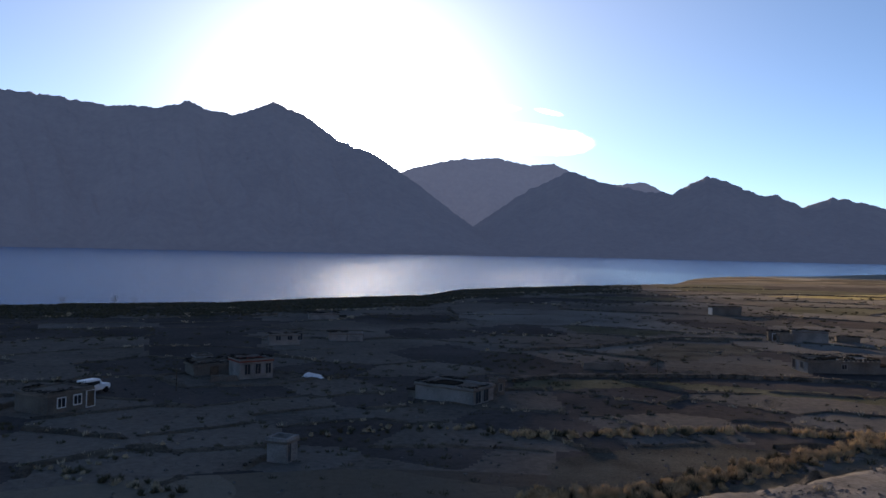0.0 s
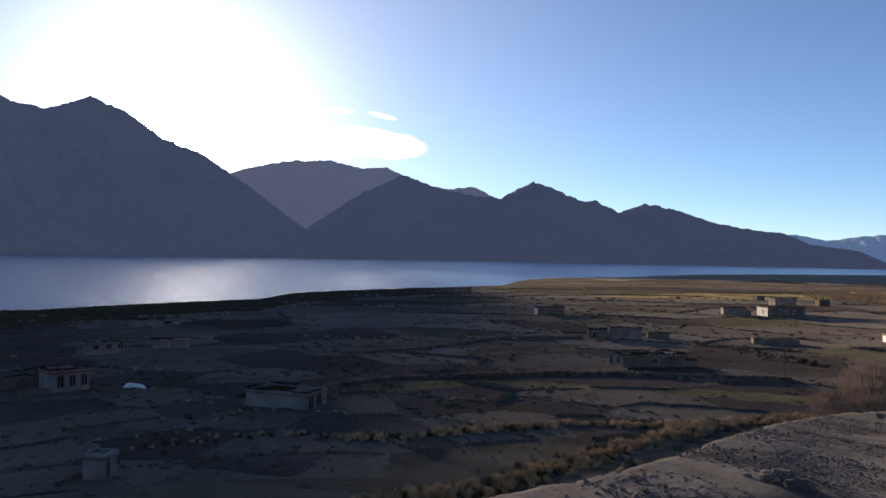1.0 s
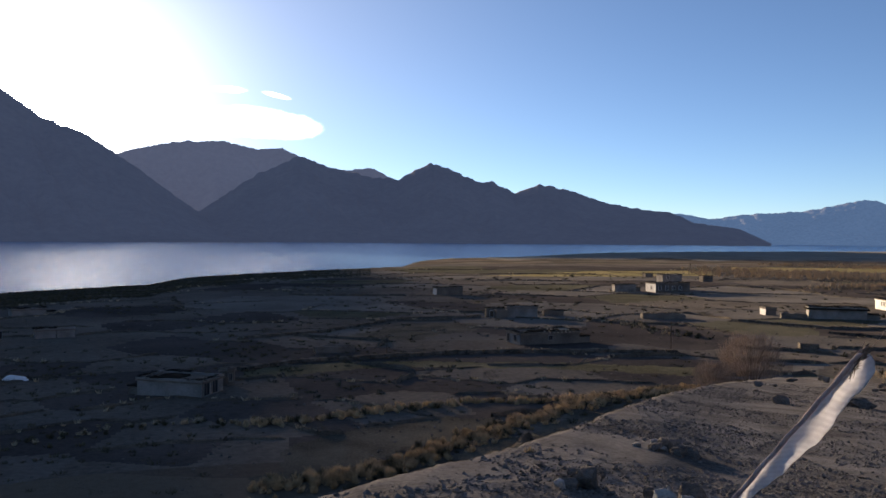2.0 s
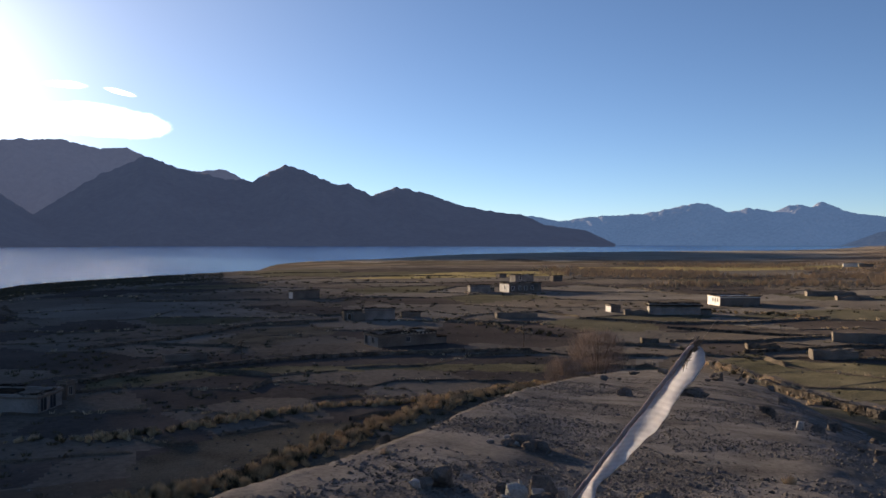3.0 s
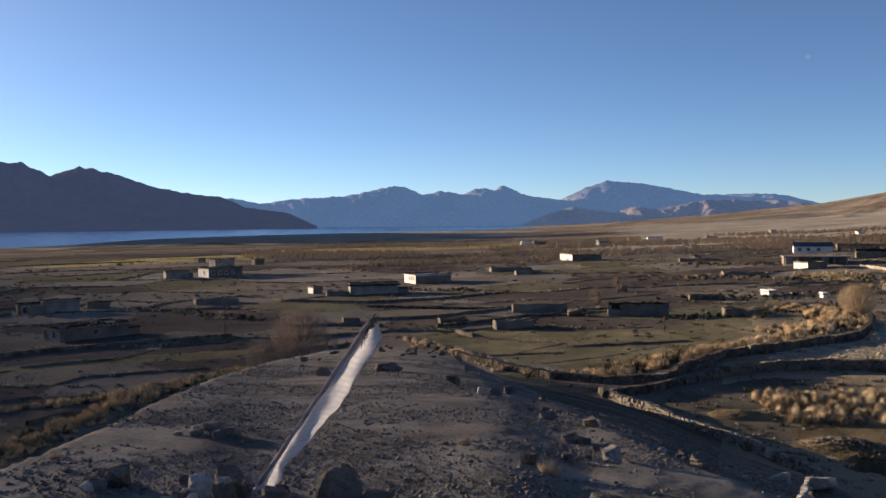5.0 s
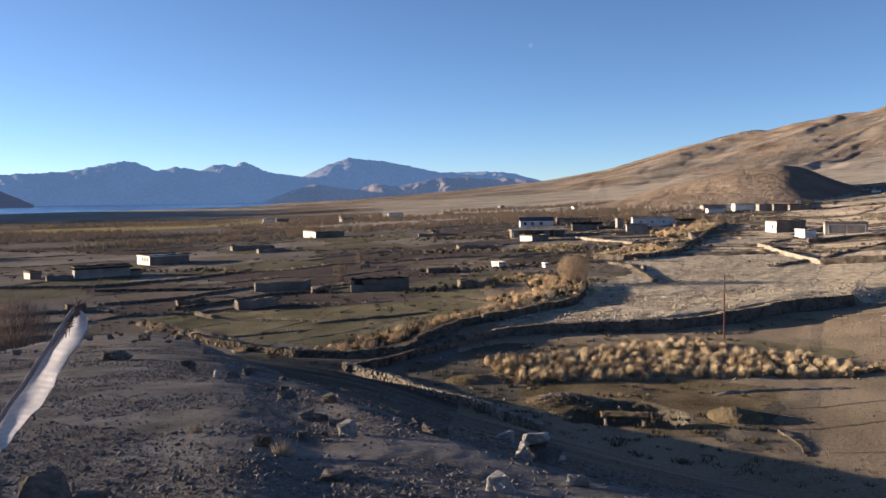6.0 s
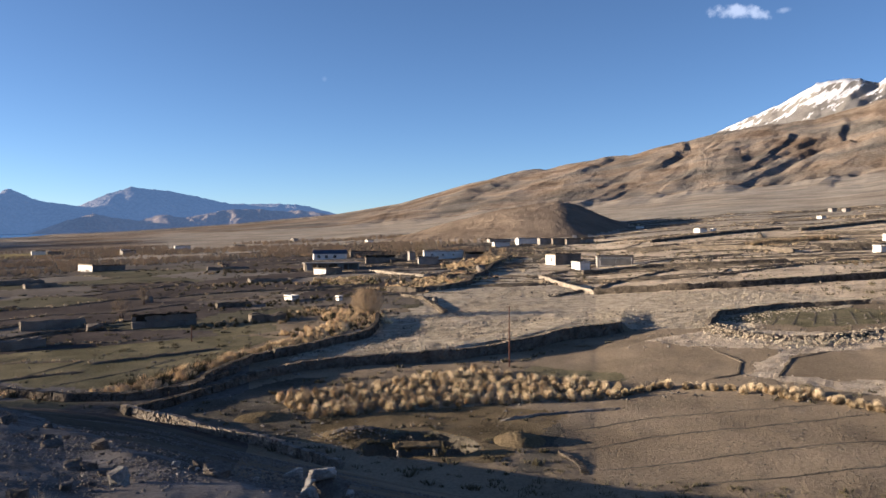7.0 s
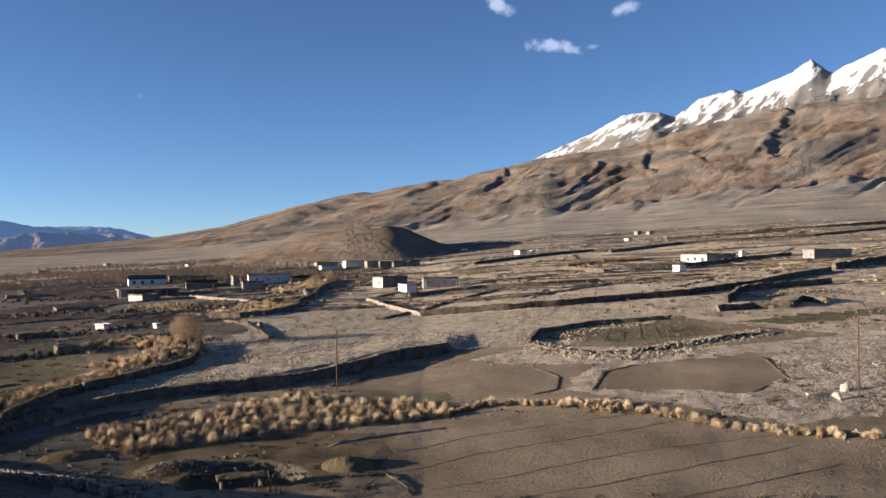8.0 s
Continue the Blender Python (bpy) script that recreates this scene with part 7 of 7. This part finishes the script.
def cairn_stones(place, n, spread, big, seed):
    """Smaller broken stones heaped round a cairn."""
    rng = random.Random(seed)
    for k in range(n):
        p = (place[0] + rng.gauss(0, spread), place[1] + rng.gauss(0, spread))
        s = big * rng.uniform(0.4, 1.0)
        boulder("broken angular stone beside the cairn", p, s, s * rng.uniform(0.45, 0.75), seed * 50 + k, rng.choice((GREY_ROCK, GREY_ROCK, PALE_ROCK)))


cairn_stones((4.2, 6.2), 22, 0.26, 0.2, 3)
cairn_stones((4.5, 6.4), 10, 0.2, 0.17, 4)
cairn_stones((3.8, 7.59), 7, 0.3, 0.16, 5)
cairn_stones((6.35, 9.95), 15, 0.25, 0.24, 6)
cairn_stones((13.02, 4.04), 9, 0.3, 0.22, 7)
cairn_stones((9.99, 5.84), 6, 0.4, 0.2, 8)
cairn_stones((11.83, 5.43), 6, 0.5, 0.2, 9)


def brow_stones():
    """Broken stones lying along the brow of the hill."""
    rng = random.Random(88)
    for k in range(46):
        az = rng.uniform(36, 60)
        r = along(HILL, az) * rng.uniform(0.7, 1.02)
        w = compass(az, 0)
        s = rng.uniform(0.12, 0.42) * (0.5 + r / 60)
        boulder("dark broken stone on the hill's brow", (w.x * r, w.y * r), s, s * rng.uniform(0.4, 0.7), 900 + k, GREY_ROCK)


brow_stones()


def build_gravel():
    rng, soup, grit = random.Random(17), Soup(), Soup()
    for _ in range(190000):
        az, r = rng.uniform(-6, 108), 4.2 * math.exp(rng.random() ** 0.8 * 2.3)
        w = compass(az, 0)
        x, y = w.x * r, w.y * r
        z = hill(x, y)
        if z < plain(x, y) + 0.4:
            continue
        patch = noise.noise((x * 0.4, y * 0.4, 6)) + 0.6 * noise.noise((x * 1.7, y * 1.7, 2))
        if patch < rng.uniform(-1.0, 0.3):
            continue
        s = 0.0072 * (1 - rng.random()) ** -0.42 * (0.7 + r / 16)
        soup.pebble((x, y, z + 0.05 * noise.noise((x * 0.35, y * 0.35, 3))), min(s, 0.05), rng)
    soup.done("gravel_stones", PEBBLE, "loose grey stones strewn over the hill", "stones", "stuff")


build_gravel()


def hill_clump(label, place, w, h, seed):
    rng, s = random.Random(seed), Soup()
    for _ in range(130):
        a, q = rng.uniform(0, 6.283), math.sqrt(rng.random())
        s.blade((0.2 * w * q * math.cos(a), 0.2 * w * q * math.sin(a), -0.03), (0.5 * w * q * math.cos(a), 0.5 * w * q * math.sin(a), h * rng.uniform(0.4, 1) * (1.1 - 0.5 * q)), 0.012)
    ob = s.done("dry_clump", STRAW)
    ob.location = (place[0], place[1], on_hill(place))
    return tagged(ob, label, "grass")


hill_clump("dry grass clump on the gravel", (7.77, 5.29), 0.35, 0.26, 1)
hill_clump("dry grass clump near the small stones", (8.33, 7.03), 0.22, 0.18, 2)
hill_clump("thin dry clump on the slope", (3.94, 9.14), 0.2, 0.13, 3)


# ---- the prayer flag
def prayer_flag():
    foot = Vector((*(4.82, 6.7), 0))
    foot.z = on_hill(foot) - 0.05
    top = Vector((4.665, 4.675, 21.34))
    ob = new("prayer_flag")
    ob.location = foot
    way = top - foot
    side = Vector((way.y, -way.x, 0)).normalized()
    right = Vector((0.707, -0.707, 0))
    rng = random.Random(8)
    for k, (lean, start, long, thick) in enumerate(((0.0, 0.0, 0.95, 0.011), (0.02, 0.5, 0.93, 0.008), (-0.02, 0.62, 0.97, 0.004), (0.035, 0.66, 1.06, 0.003), (0.0, 0.7, 0.95, 0.012), (0.04, 0.74, 0.94, 0.009))):
        pts = [way * (start + (long - start) * i / 9) + right * (-0.012 + lean * (0.2 + i / 9) + 0.009 * math.sin(i * 1.7 + k)) for i in range(10)]
        curve = bpy.data.curves.new("stick", "CURVE")
        curve.dimensions, curve.bevel_depth, curve.bevel_resolution = "3D", thick, 2
        sp = curve.splines.new("POLY")
        sp.points.add(9)
        for p, q in zip(sp.points, pts):
            p.co, p.radius = (*q, 1), 1.0 - 0.4 * (pts.index(q) / 9)
        curve.materials.append(STICK)
        stick = new("stick", curve)
        stick.parent = ob
    # the cloth: tied along the pole, hanging to its right, twisted and puckered
    rows, cols, verts = 150, 16, []
    for i in range(rows):
        f = i / (rows - 1)
        width = along([(0, 0.09), (0.04, 0.14), (0.1, 0.14), (0.2, 0.085), (0.32, 0.1), (0.45, 0.155), (0.56, 0.19), (0.66, 0.19), (0.76, 0.185), (0.86, 0.175), (0.93, 0.15), (0.97, 0.11), (1, 0.06)], f)
        for j in range(cols):
            u = j / (cols - 1)
            p = way * (0.03 + 0.9 * f) + right * (-0.012 + 1.05 * width * u) + Vector((0, 0, -0.05 * u * (1 + 0.5 * math.sin(5 * f))))
            p += Vector((-0.6, -0.8, 0)) * 0.03 * math.sin(9 * f + 5 * u) + Vector((0, 0, 0.006 * math.sin(70 * f + 3 * u) * u)) + Vector((-0.6, -0.8, 0)) * (0.003 * math.sin(260 * f + 3 * u) * u + 0.012 * noise.noise((f * 14, u * 3, 4)))
            p += right * 0.012 * math.sin(23 * f) * u
            verts.append(tuple(p))
    cloth = sheet("cloth", verts, rows, cols, [CLOTH])
    cloth.parent = ob
    thick = cloth.modifiers.new("thickness", "SOLIDIFY")
    thick.thickness = 0.002
    # edge band along the pole
    verts = []
    for i in range(rows):
        f = i / (rows - 1)
        for u in (0, 1):
            verts.append(tuple(way * (0.02 + 0.9 * f) + right * (-0.034 + (0.05 - 0.012 * f) * u + 0.004 * math.sin(31 * f)) + Vector((-0.6, -0.8, 0)) * (0.04 + 0.01 * math.sin(11 * f) + 0.006 * u * math.sin(90 * f))))
    band = sheet("hem", verts, rows, 2, [HEM])
    band.parent = ob
    thick = band.modifiers.new("thickness", "SOLIDIFY")
    thick.thickness = 0.004
    # knotted rags at the tip
    rags = Soup()
    for _ in range(90):
        b = way * rng.uniform(0.8, 0.95) + right * rng.uniform(-0.02, 0.04)
        rags.blade(tuple(b), tuple(b + way.normalized() * rng.uniform(-0.09, 0.07) + right * rng.uniform(-0.03, 0.05) + Vector((0, 0, rng.uniform(-0.03, 0.02)))), 0.016)
    rags.done("rag_knot", ROOF_MUD, parent=ob)
    return tagged(ob, "faded white prayer flag on a leaning pole in a cairn", "prayer flag")


CLOTH = material("thin faded white cloth", (0.74, 0.73, 0.74), (0.9, 0.89, 0.9), 6.0, bump=0.3, fine=14)


def let_light_through(m, share):
    """Thin cloth: part of the light passes."""
    nt = m.node_tree
    shade, out = nt.nodes["Principled BSDF"], nt.nodes["Material Output"]
    glow_through, mix = nt.nodes.new("ShaderNodeBsdfTranslucent"), nt.nodes.new("ShaderNodeMixShader")
    ramp = next(n for n in nt.nodes if n.bl_idname == "ShaderNodeValToRGB")
    nt.links.new(ramp.outputs[0], glow_through.inputs[0])
    mix.inputs[0].default_value = share
    nt.links.new(shade.outputs[0], mix.inputs[1])
    nt.links.new(glow_through.outputs[0], mix.inputs[2])
    nt.links.new(mix.outputs[0], out.inputs[0])


def print_lines(m, way):
    """Faint worn lines of print across the cloth."""
    nt, shade = m.node_tree, m.node_tree.nodes["Principled BSDF"]
    ramp = next(n for n in nt.nodes if n.bl_idname == "ShaderNodeValToRGB")
    where = next(n for n in nt.nodes if n.bl_idname == "ShaderNodeNewGeometry")
    dot, wave, mask, mix = (nt.nodes.new("ShaderNode" + k) for k in ("VectorMath", "Math", "Math", "Mix"))
    dot.operation, wave.operation, mask.operation, mix.data_type = "DOT_PRODUCT", "SINE", "MULTIPLY_ADD", "RGBA"
    dot.inputs[1].default_value = Vector(way).normalized() * 190
    nt.links.new(where.outputs["Position"], dot.inputs[0])
    nt.links.new(dot.outputs["Value"], wave.inputs[0])
    nt.links.new(wave.outputs[0], mask.inputs[0])
    mask.inputs[1].default_value, mask.inputs[2].default_value = 0.07, 0.07
    nt.links.new(mask.outputs[0], mix.inputs[0])
    for link in list(ramp.outputs[0].links):
        nt.links.new(mix.outputs["Result"], link.to_socket)
    nt.links.new(ramp.outputs[0], mix.inputs["A"])
    mix.inputs["B"].default_value = (0.3, 0.28, 0.3, 1)


let_light_through(CLOTH, 0.7)
print_lines(CLOTH, (0.35, 0.3, 0.9))
STICK = material("weathered grey stick", (0.19, 0.155, 0.14), (0.38, 0.32, 0.29), 3.0, bump=0.3)
HEM = material("dusty brown hem", (0.34, 0.29, 0.3), (0.6, 0.53, 0.54), 6.0, bump=0.2)
prayer_flag()
